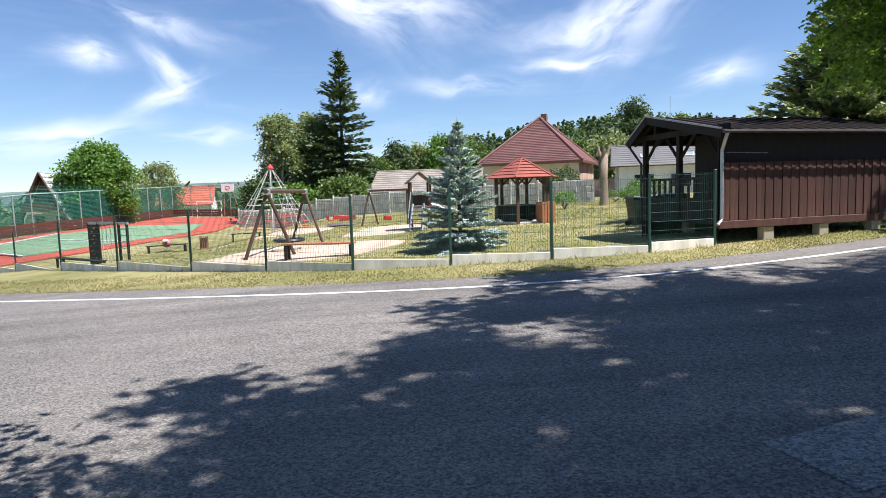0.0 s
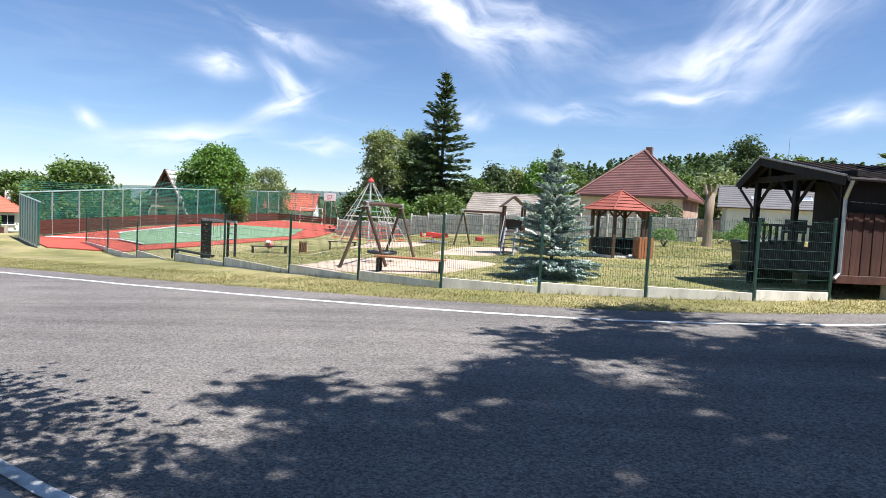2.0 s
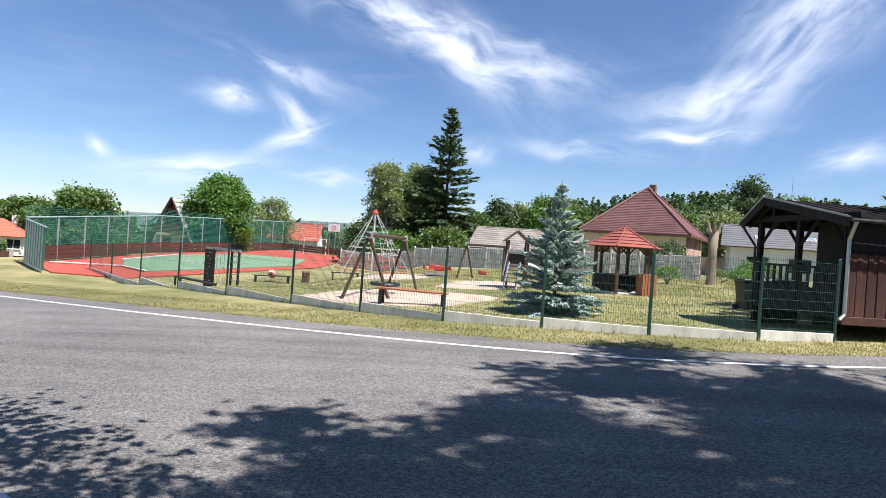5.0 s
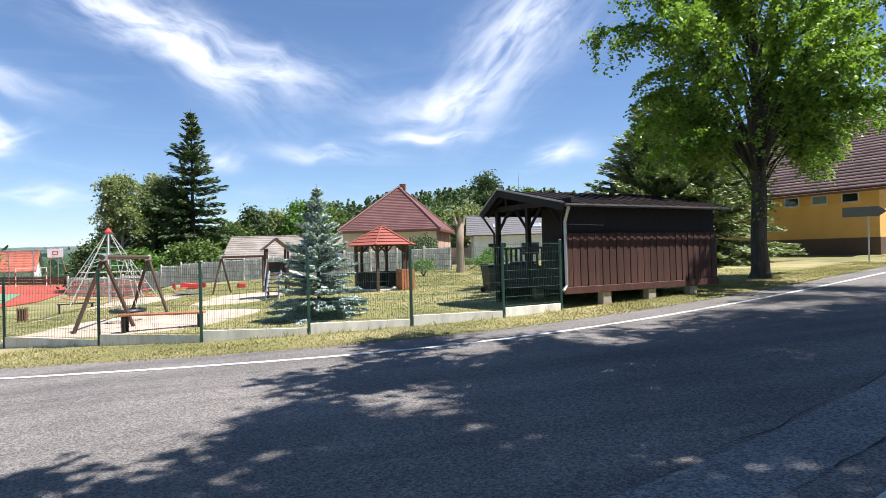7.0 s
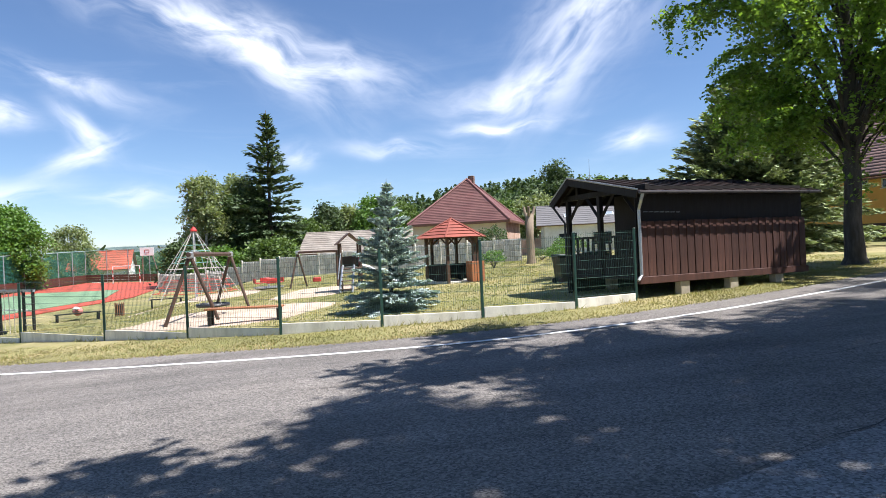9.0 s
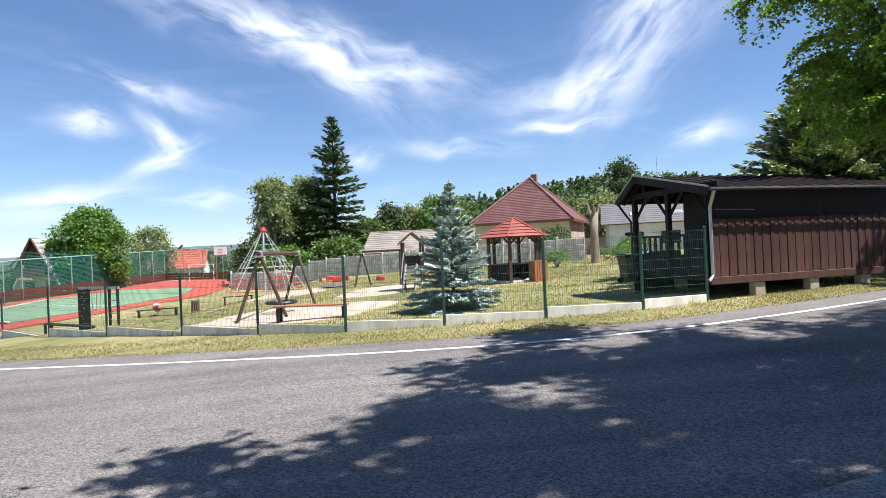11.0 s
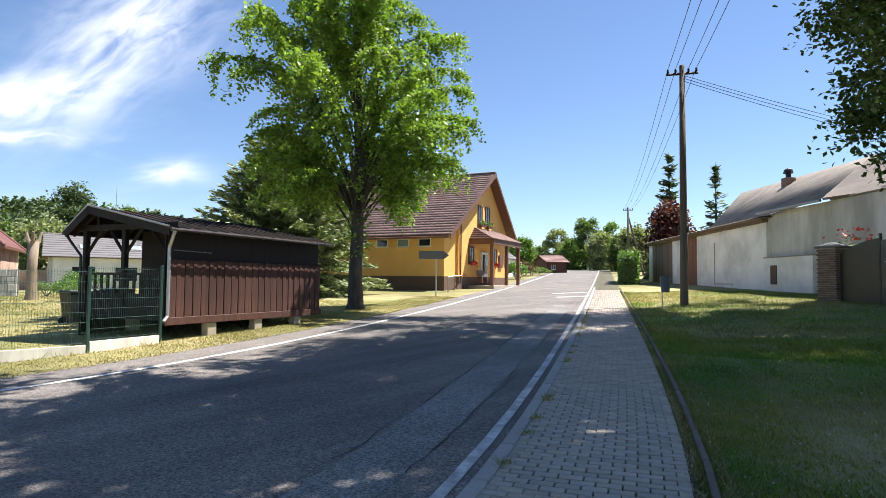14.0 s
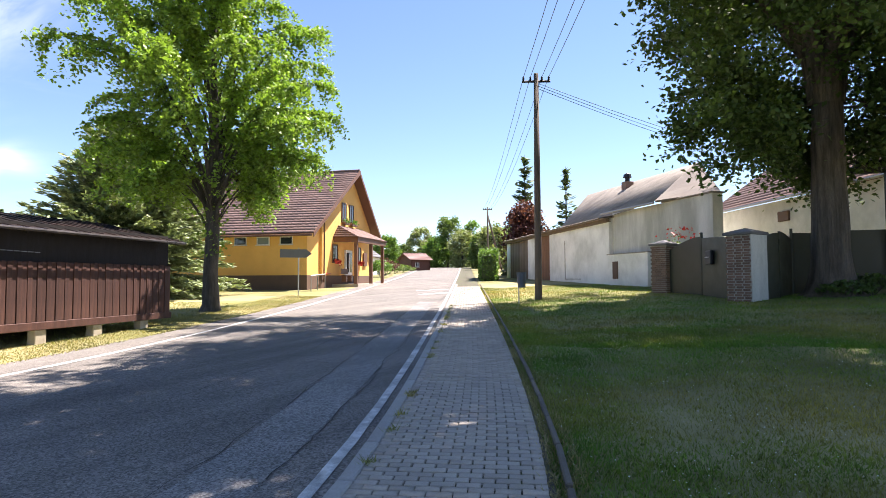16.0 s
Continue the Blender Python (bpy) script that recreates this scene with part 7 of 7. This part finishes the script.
# pollarded trunk and bushes on the lawn
pol = thing("pollard_tree", "bare pollarded tree trunk standing on the lawn", "tree", pose(10.6, 37.4, ground(10.6, 37.4) - 0.1))
part("trunk", Geo().tube([(0, 0, 0), (0.02, 0, 0.4), (0, 0, 1.8), (0.03, 0, 3.2)], [0.34, 0.27, 0.24, 0.26], 12), M["bark_bare"], pol, smooth=True)
for a in (0.3, 2.2, 4.4):
    part("stub", Geo().tube([(0, 0, 2.9), (0.3 * math.cos(a), 0.3 * math.sin(a), 3.3), (0.4 * math.cos(a), 0.4 * math.sin(a), 3.7)], [0.13, 0.1, 0.07], 7), M["bark_bare"], pol)
bush("bush", "round clipped green bush on the lawn", 7.75, 35.4, 0.78, 1.15, M["leaf_bush"], 1)
bush("bush", "round clipped green bush on the lawn", 11.45, 34.6, 0.85, 1.25, M["leaf_bush"], 2)
bush("bush", "green shrub before the white house", 13.6, 40.5, 0.7, 1.6, M["leaf_bush"], 3)
bush("bush", "low shrubs before the white house", 12.6, 41.6, 1.0, 0.9, M["leaf_mid"], 4)
bush("bush", "large dark shrub before the house", 10.6, 48.5, 1.5, 2.9, M["leaf_dark"], 5, 0.12, 1600)
bush("bush", "green shrub under the shed gable", 16.5, 45.0, 1.0, 1.6, M["leaf_bush"], 6)


# ---- far side of the street ----
conifer("spruce_tree", "tall spruce behind the garages", 60.0, 21.6, 12.5, 2.3, M["needle"], 51, whorls=24, arms=9, sprays=12, spray=0.42, z_low=0.03, droop=0.3, gap=0.1)
conifer("spruce_tree", "slender spruce behind the garages", 58.5, 16.8, 10.6, 1.8, M["needle"], 52, whorls=20, arms=7, sprays=9, spray=0.38, z_low=0.1, droop=0.3, gap=0.22)
quick_tree(57.5, 20.8, 6.9, 2.0, "leaf_red", 53, 70, 0.3, 70, 0.2, "red-leaved plum tree behind the garages")
rng0 = np.random.default_rng(77)
hd = thing("hedge", "tall clipped green hedge along the street", "hedge", pose(47.2, 20.2, ground(47.2, 20.2), 0, 0, 25))
c = np.column_stack([rng0.uniform(0, 9, 7000), rng0.uniform(-.8, .8, 7000), rng0.uniform(0.0, 2.7, 7000) + 0.25 * np.sin(np.arange(7000))])
v, f = leaf_quads(c, 0.16, rng0)
ob = new("foliage", raw_mesh("foliage", v, f, M["leaf_bush"]))
ob.parent = hd
part("stems", Geo().box(4.5, 0, 1.2, 8.6, 1.2, 2.3, bevel=0.2), M["leaf_dark"], hd)
for k, (az, d, h, r) in enumerate(((53.5, 135, 9, 4), (55.5, 140, 11, 4.5), (57.2, 132, 8, 4), (58.8, 140, 8, 4), (60.4, 135, 10, 4.5), (61.8, 128, 9, 4), (63.0, 130, 12, 4.5), (64.3, 120, 10, 4), (65.3, 130, 11, 4), (66.2, 105, 8.5, 3.2), (67.2, 95, 8, 3), (68.5, 100, 9, 3.5), (51.5, 120, 8, 4))):
    x, y = d * math.sin(radians(az)), d * math.cos(radians(az))
    quick_tree(x, y, h - 1.4 - 1.5 * (k % 2), r * 0.72, ("leaf_mid", "leaf_birch", "leaf_walnut")[k % 3], 130 + 2 * k, 60, 0.42, 55, 0.05, "leafy tree at the end of the street")
bush("bush", "red-leaved shrub by the street", 62.0, 40.2, 1.7, 2.1, M["leaf_red"], 7, 0.16, 1200)
bush("bush", "green shrub beside the street", 56.5, 37.2, 1.5, 2.0, M["leaf_bush"], 8, 0.16, 1000)
bush("bush", "green shrub beside the street", 68, 43.5, 2.0, 1.6, M["leaf_mid"], 9, 0.2, 1000)
bush("bush", "low hedge along the street", 73, 45.5, 3.0, 1.2, M["leaf_mid"], 10, 0.2, 1400)

# signs, railing, bin
sg = thing("road_sign", "grey direction arrow sign on a steel post", "sign", pose(26.2, 22.65, ground(26.2, 22.65) - 0.1, 0, 0, -44))
part("post", Geo().rod((0, 0, 0), (0, 0, 2.75), 0.035, 0.035, 8), M["zinc"], sg)
part("arrow_plate", Geo().prism([(-1.0, 2.2), (0.42, 2.2), (0.72, 2.42), (0.42, 2.66), (-1.0, 2.66)], -0.05, -0.03), M["sign_back"], sg, "blank grey back of an arrow plate")
rl = thing("railing", "low red and white steel railing beside the steps", "railing")
pts = [(29.8, 24.75), (31.9, 25.95), (34.0, 27.0), (36.2, 28.0)]
for x, y in pts:
    part("post", Geo().rod((x, y, ground(x, y) - 0.05), (x, y, ground(x, y) + 1.0), 0.03, 0.03, 6), M["gutter"], rl)
for (xa, ya), (xb, yb) in zip(pts, pts[1:]):
    part("top_bar", Geo().rod((xa, ya, ground(xa, ya) + 1.0), (xb, yb, ground(xb, yb) + 1.0), 0.035, 0.035, 6), M["red_plastic"] if xa > 33 else M["white"], rl)
bn = thing("litter_bin", "blue-grey litter bin on a steel post", "bin", pose(23.2, 8.65, ground(23.2, 8.65) - 0.05))
part("post", Geo().rod((0, 0, 0), (0, 0, 1.2), 0.025, 0.025, 6), M["zinc"], bn)
part("basket", Geo().lathe([(0.15, 0.75), (0.2, 1.35), (0.21, 1.36)], 10, (0, -0.12, 0)), M["bin_blue"], bn)
ps = thing("road_sign", "yellow-white diamond priority sign on a post", "sign", pose(-45.0, 41.2, ground(-45.0, 41.2) - 0.1, 0, 0, 45))
part("post", Geo().rod((0, 0, 0), (0, 0, 2.3), 0.035, 0.035, 8), M["zinc"], ps)
part("plate", Geo().prism([(0, 1.75), (0.36, 2.11), (0, 2.47), (-0.36, 2.11)], -0.05, -0.03), M["white"], ps)
part("centre", Geo().prism([(0, 1.88), (0.23, 2.11), (0, 2.34), (-0.23, 2.11)], -0.062, -0.051), M["yellow"], ps)

brick_pillar(27.1, 3.6, 0.75, 2.1)
brick_pillar(22.15, 0.42, 0.85, 2.25, True)
bush("flower_bush", "pink-red flowers above the gate pillar", 28.0, 3.3, 0.7, 2.45, M["leaf_mid"], 12, 0.08, 500)
fr = np.random.default_rng(5)
fb = thing("flowers", "pink-red rose blossoms above the gate", "flowers", pose(28.0, 3.0, ground(28, 3)))
v, f = leaf_quads(np.column_stack([fr.normal(0, .4, 46), fr.normal(0, .4, 46), fr.uniform(2.25, 2.75, 46)]), 0.10, fr)
ob = new("blossoms", raw_mesh("blossoms", v, f, M["flower"]))
ob.parent = fb


# sprouts round the linden's foot, and a lean-to at its side
bush("root_sprouts", "leafy sprouts and dry leaves at the linden's foot", 23.2, -2.4, 0.9, 0.6, M["leaf_linden"], 21, 0.09, 700)
bush("root_sprouts", "leafy sprouts and dry leaves at the linden's foot", 24.0, -3.2, 1.0, 0.8, M["leaf_linden"], 22, 0.09, 700)
lt = thing("lean_to", "dark timber lean-to with a shallow roof", "shelter", pose(27.55, -4.05, ground(27.55, -4.05), 0, 0, 96))
part("post", Geo().box(-0.35, 0, 2.2, 0.42, 0.35, 4.5, bevel=0.02), M["dark_wood"], lt)
part("post", Geo().box(-4.5, 0, 2.2, 0.42, 0.35, 4.5, bevel=0.02), M["dark_wood"], lt)
part("roof", Geo().slab([(-5.2, -0.5, 4.55), (0.9, -0.5, 4.55), (0.9, 0.6, 4.75), (-5.2, 0.6, 4.75)], 0.16), M["dark_wood"], lt)
ms = thing("aerial_mast", "thin steel aerial mast above the white house", "aerial", pose(22.2, 56.5, 4.6))
part("mast", Geo().rod((0, 0, 0), (0, 0, 5.0), 0.03, 0.015, 5), M["gutter"], ms)


# ---- wooded hill and far ridges ----
def build_hill():
    def top(az):
        pts = [(-26, 0.2), (-12, 1.2), (-4, 2.7), (4.6, 4.4), (10, 5.2), (18, 5.6), (24, 5.0), (32, 3.6), (45, 2.6), (62, 1.5), (80, 0.8)]
        for (a, h), (b, k) in zip(pts, pts[1:]):
            if a <= az <= b:
                t = (az - a) / (b - a)
                t = t * t * (3 - 2 * t)
                return h + (k - h) * t
        return 0.0

    azs = np.arange(-26, 80.1, 1.0)
    rings = [(210, 0.0), (260, 0.18), (320, 0.48), (400, 0.8), (470, 1.0), (560, 0.8)]
    v = []
    for a in azs:
        for d, k in rings:
            el = top(a) * k
            v.append((d * math.sin(radians(a)), d * math.cos(radians(a)), d * math.tan(radians(el)) * (470 / d if k > 0.9 else 1) - 3 * (1 - k)))
    n = len(rings)
    f = [(i * n + j, (i + 1) * n + j, (i + 1) * n + j + 1, i * n + j + 1) for i in range(len(azs) - 1) for j in range(n - 1)]
    tagged(new("wooded_hill", raw_mesh("wooded_hill", v, f, M["leaf_dark"], True)), "wooded hill behind the village", "hill", kind="structure")
    # the wood itself: small cones and rounds of leaf clumps
    rng = np.random.default_rng(14)
    cs = []
    for k in range(2600):
        a = rng.uniform(-10, 62)
        t = rng.random() ** 0.7
        d = 230 + 245 * t
        i = max(j for j in range(n - 1) if rings[j][0] <= d)
        (d0, k0), (d1, k1) = rings[i], rings[i + 1]
        u = (d - d0) / (d1 - d0)
        kk = k0 + (k1 - k0) * u
        z = d * math.tan(radians(top(a) * kk)) - 3 * (1 - kk)
        if top(a) < 1.0:
            continue
        h = rng.uniform(5, 9)
        pointed = rng.random() < 0.6
        m = 26
        tt = rng.random(m)
        rr = (1.9 * (1 - tt) + 0.2) if pointed else 2.2 * np.sqrt(np.maximum(0.05, 1 - (2 * tt - 1) ** 2))
        ang = rng.random(m) * 6.28
        cs.append(np.column_stack([d * math.sin(radians(a)) + rr * np.cos(ang), d * math.cos(radians(a)) + rr * np.sin(ang), z + h * tt]))
    v, f = leaf_quads(np.concatenate(cs), 1.7, rng)
    tagged(new("forest", raw_mesh("forest", v, f, M["leaf_dark"])), "mixed dark green forest on the hill", "forest", kind="stuff")


def build_ridges():
    for nm, d, base_el, amp, sd in (("far_ridge", 1500, 1.05, 0.35, 1.0), ("farther_ridge", 2600, 1.45, 0.3, 7.0)):
        v, f = [], []
        azs = np.arange(-110, 111, 1.0)
        for a in azs:
            el = base_el + 0.035 * min(0, a + 20) + amp * noise.noise((a * 0.08, sd, 0)) + 0.2 * amp * noise.noise((a * 0.6, sd, 3))
            x, y = math.sin(radians(a)), math.cos(radians(a))
            v += [(d * x, d * y, d * math.tan(radians(el))), ((d + 500) * x, (d + 500) * y, d * math.tan(radians(el)) * 0.9), (d * 0.6 * x, d * 0.6 * y, -60)]
        f = [(3 * i, 3 * i + 3, 3 * i + 4, 3 * i + 1) for i in range(len(azs) - 1)] + [(3 * i + 2, 3 * i + 5, 3 * i + 3, 3 * i) for i in range(len(azs) - 1)]
        tagged(new(nm, raw_mesh(nm, v, f, M["hill_far"], True)), "distant ridge with air haze put into its blue-green colour", "hill", kind="structure")
    # scattered far woods in the valley
    rng = np.random.default_rng(15)
    cs = []
    for k in range(500):
        a = rng.uniform(-75, -8)
        d = rng.uniform(130, 520)
        x, y = d * math.sin(radians(a)), d * math.cos(radians(a))
        h = rng.uniform(4, 8)
        m = 26
        tt = rng.random(m)
        rr = (2.6 + 0.004 * d) * np.sqrt(np.maximum(0.05, 1 - (2 * tt - 1) ** 2))
        ang = rng.random(m) * 6.28
        cs.append(np.column_stack([x + rr * np.cos(ang), y + rr * np.sin(ang), ground(x, y) + h * tt]))
    v, f = leaf_quads(np.concatenate(cs), 1.6, rng)
    tagged(new("far_woods", raw_mesh("far_woods", v, f, M["leaf_dark"])), "scattered dark green trees in the valley", "forest", kind="stuff")


build_hill()
build_ridges()

# ---- kerbs, edging and the blocks of the pavement ----
def lay_pavement():
    xs = np.arange(-10, 60, 0.05)
    pts = np.array([(x, kerb_line(x)) for x in xs])
    seg = np.hypot(*np.diff(pts, axis=0).T)
    s = np.concatenate([[0], np.cumsum(seg)])
    s0 = float(np.interp(0.0, xs, s))

    def at(dist, off):
        """The place dist metres along the kerb from x = 0, off metres in from it."""
        x = float(np.interp(dist + s0, s, xs))
        d = (kerb_line(x + 0.05) - kerb_line(x - 0.05)) / 0.1
        k = math.hypot(1, d)
        px, py = x + d / k * off, kerb_line(x) - off / k
        return px, py, math.degrees(math.atan(d))

    # kerb stones, one metre each
    kerb = thing("kerb", "row of pale concrete kerb stones", "kerb", kind="structure")
    stone = Geo().box(0, 0, 0, 0.985, 0.14, 0.24, bevel=0.015).mesh("kerb_stone", M["kerb"])
    for k in range(-9, 44):
        x, y, a = at(k + 0.5, 0.075)
        ob = new("kerb_stone", stone)
        ob.parent = kerb
        tilt = math.degrees(math.atan(slope(x + 0.5, y + 0.2) - slope(x - 0.5, y - 0.2)))
        ob.matrix_local = pose(x, y, slope(x, y) - 0.035 + 0.004 * math.sin(k * 7.0), 0, -tilt, a)
    # low edging against the lawn
    edge = thing("edging", "low dark concrete edging along the lawn", "edging", kind="structure")
    strip = Geo().box(0, 0, 0, 0.985, 0.055, 0.22, bevel=0.012).mesh("edging_stone", M["edging"])
    for k in range(-7, 44):
        x, y, a = at(k + 0.5, 1.80)
        ob = new("edging_stone", strip)
        ob.parent = edge
        tilt = math.degrees(math.atan(slope(x + 0.5, y + 0.2) - slope(x - 0.5, y - 0.2)))
        ob.matrix_local = pose(x, y, slope(x, y) - 0.02 + 0.008 * math.sin(k * 5.0), 0, -tilt, a + 0.4 * math.sin(k * 3.0))
    # blocks, long side across the walk, in running bond
    rnd = random.Random(9)
    block = Geo().box(0, 0, 0, 0.089, 0.187, 0.07, bevel=0.006).mesh("paver", M["paver"])
    rest = Geo()
    count = 0
    for row in range(-60, 400):
        d = row * 0.1
        o = 0.245 + (0.1 if row % 2 else 0.0)
        while o < 1.60:
            x, y, a = at(d, o)
            z = slope(x, y) + 0.042 + rnd.uniform(-0.003, 0.003)
            m = pose(x, y, z, rnd.uniform(-0.5, 0.5), -1.6 + rnd.uniform(-0.5, 0.5), a + rnd.uniform(-0.8, 0.8))
            if 40 <= row < 80 and count < 300:
                ob = new("paver", block)
                ob.parent = PAVEMENT
                ob.matrix_local = m
                count += 1
            else:
                rest.box(0, 0, 0, 0.089, 0.187, 0.07, m)
            o += 0.2
        x, y, a = at(d, 0.195 if row % 2 else 1.595)
        rest.box(0, 0, 0, 0.092, 0.092, 0.07, pose(x, y, slope(x, y) + 0.042 + rnd.uniform(-0.003, 0.003), 0, -1.6, a))
    v, f = np.array([tuple(p) for p in rest.v]), np.array(rest.f)
    ob = new("pavers", raw_mesh("pavers", v, f, M["paver"]))
    ob.parent = PAVEMENT
    tagged(ob, kind="stuff")
    return at


AT = lay_pavement()


# ---- grass blades ----
def scatter_blades(name, label, xy, h_lo, h_hi, mat, seed, width=0.006, lift=0.0, lean=0.5):
    rng = np.random.default_rng(seed)
    n = len(xy)
    z = np.array([ground(float(x), float(y)) for x, y in xy]) + lift
    b = np.column_stack([xy, z])
    a = rng.random(n) * 6.283
    side = np.column_stack([np.cos(a), np.sin(a), np.zeros(n)]) * (width * (0.6 + rng.random(n)))[:, None]
    h = h_lo + (h_hi - h_lo) * rng.random(n) ** 1.6
    tip = b + np.column_stack([rng.normal(size=n) * h * lean, rng.normal(size=n) * h * lean, h])
    v = np.stack([b - side, b + side, tip], 1).reshape(-1, 3)
    ob = new(name, raw_mesh(name, v, np.arange(3 * n).reshape(-1, 3), mat))
    return tagged(ob, label, "grass", kind="stuff")


def grow_grass():
    rng = np.random.default_rng(61)
    # lawn on the near side, thick close by
    def lawn(n, x0, x1, depth):
        x = x0 + (x1 - x0) * rng.random(n) ** 1.5
        off = 0.02 + depth * rng.random(n) ** 1.2
        y = np.array([walk_edge(float(q)) for q in x]) - off
        return np.column_stack([x, y])
    scatter_blades("lawn_grass", "short green lawn grass in the shade", lawn(260000, 2.3, 15, 9), 0.02, 0.065, M["shade_blade"], 1, 0.006, 0.02)
    scatter_blades("lawn_grass", "short green lawn grass further up the bank", lawn(130000, 12, 36, 14), 0.03, 0.08, M["shade_blade"], 2, 0.010, 0.02)
    scatter_blades("lawn_grass", "dry grass along the edging", lawn(16000, 2, 26, 0.30), 0.02, 0.08, M["dry_blade"], 3, 0.005, 0.02)
    c = lawn(2200, 3, 15, 8)
    zz = np.array([ground(float(x), float(y)) + 0.075 for x, y in c])
    v, f = leaf_quads(np.column_stack([c, zz]), 0.014, rng, 1.0, 1.0)
    tagged(new("clover_flowers", raw_mesh("clover_flowers", v, f, M["clover"])), "small white clover heads in the lawn", "flowers", kind="stuff")

    # verge between the road and the fence
    def verge(n, x0, x1, lo, hi):
        x = rng.uniform(x0, x1, n)
        y = np.array([asphalt_edge(float(q)) for q in x]) + lo + (hi - lo) * rng.random(n)
        return np.column_stack([x, y])
    scatter_blades("verge_grass", "dry yellow-green verge grass beside the road", verge(34000, -26, 26, -0.05, 2.6), 0.02, 0.06, M["blade"], 4, 0.011, 0.0)
    scatter_blades("verge_grass", "straw-coloured dry verge grass", verge(60000, -26, 26, -0.16, 2.2), 0.015, 0.05, M["dry_blade"], 5, 0.011, 0.0)
    # taller tufts along the fence base
    xy = []
    for (x0, y0), (x1, y1) in zip(POSTS, POSTS[1:]):
        for k in range(70):
            t = rng.random()
            if noise.noise((x0 + (x1 - x0) * t, 0, 5.0)) > -0.05:
                xy.append((x0 + (x1 - x0) * t + rng.normal() * 0.05, y0 + (y1 - y0) * t - 0.06 - abs(rng.normal()) * 0.12))
    scatter_blades("fence_weeds", "green weeds along the fence base", np.array(xy), 0.06, 0.17, M["blade"], 6, 0.012, 0.0)
    # playground lawn
    x = rng.uniform(-17, 20, 130000)
    y = rng.uniform(14.2, 46, 130000)
    keep = (y > 10.0 + np.hypot(0.5 * (x - 2.3), 3.0)) & (y > 14.3 + np.maximum(0, -x - 2) * 0.9) & ((x > -12) | (y < 40 + 1.2 * x + 18))
    keep &= ~((np.hypot((x + 4.4) / 3.4, (y - 20.6) / 3.2) < 1) | (np.hypot((x + 2.1) / 1.8, (y - 28.2) / 3.3) < 1) | (np.hypot((x + 8.8) / 3.7, (y - 33.6) / 3.3) < 1))
    scatter_blades("lawn_grass", "mown playground lawn with dry patches", np.column_stack([x, y])[keep], 0.03, 0.07, M["blade"], 7, 0.018, 0.0)
    xy = []
    for k in range(5200):
        s, o = rng.uniform(1.5, 30), 1.72 - abs(rng.normal()) * 0.06
        px, py, a = AT(s, o)
        xy.append((px, py))
    scatter_blades("edge_straw", "dry straw and dirt along the edging", np.array(xy), 0.01, 0.05, M["dry_blade"], 9, 0.006, 0.06, 1.2)
    # weeds in the kerb joints
    xy = []
    for k in range(26):
        s, o = rng.uniform(2, 24), 0.17 + abs(rng.normal()) * 0.02
        px, py, a = AT(s, o)
        xy += [(px + rng.normal() * 0.05, py + rng.normal() * 0.03) for q in range(45)]
    scatter_blades("kerb_weeds", "small weeds in the kerb joints", np.array(xy), 0.02, 0.09, M["blade"], 8, 0.006, 0.07, 0.9)


grow_grass()
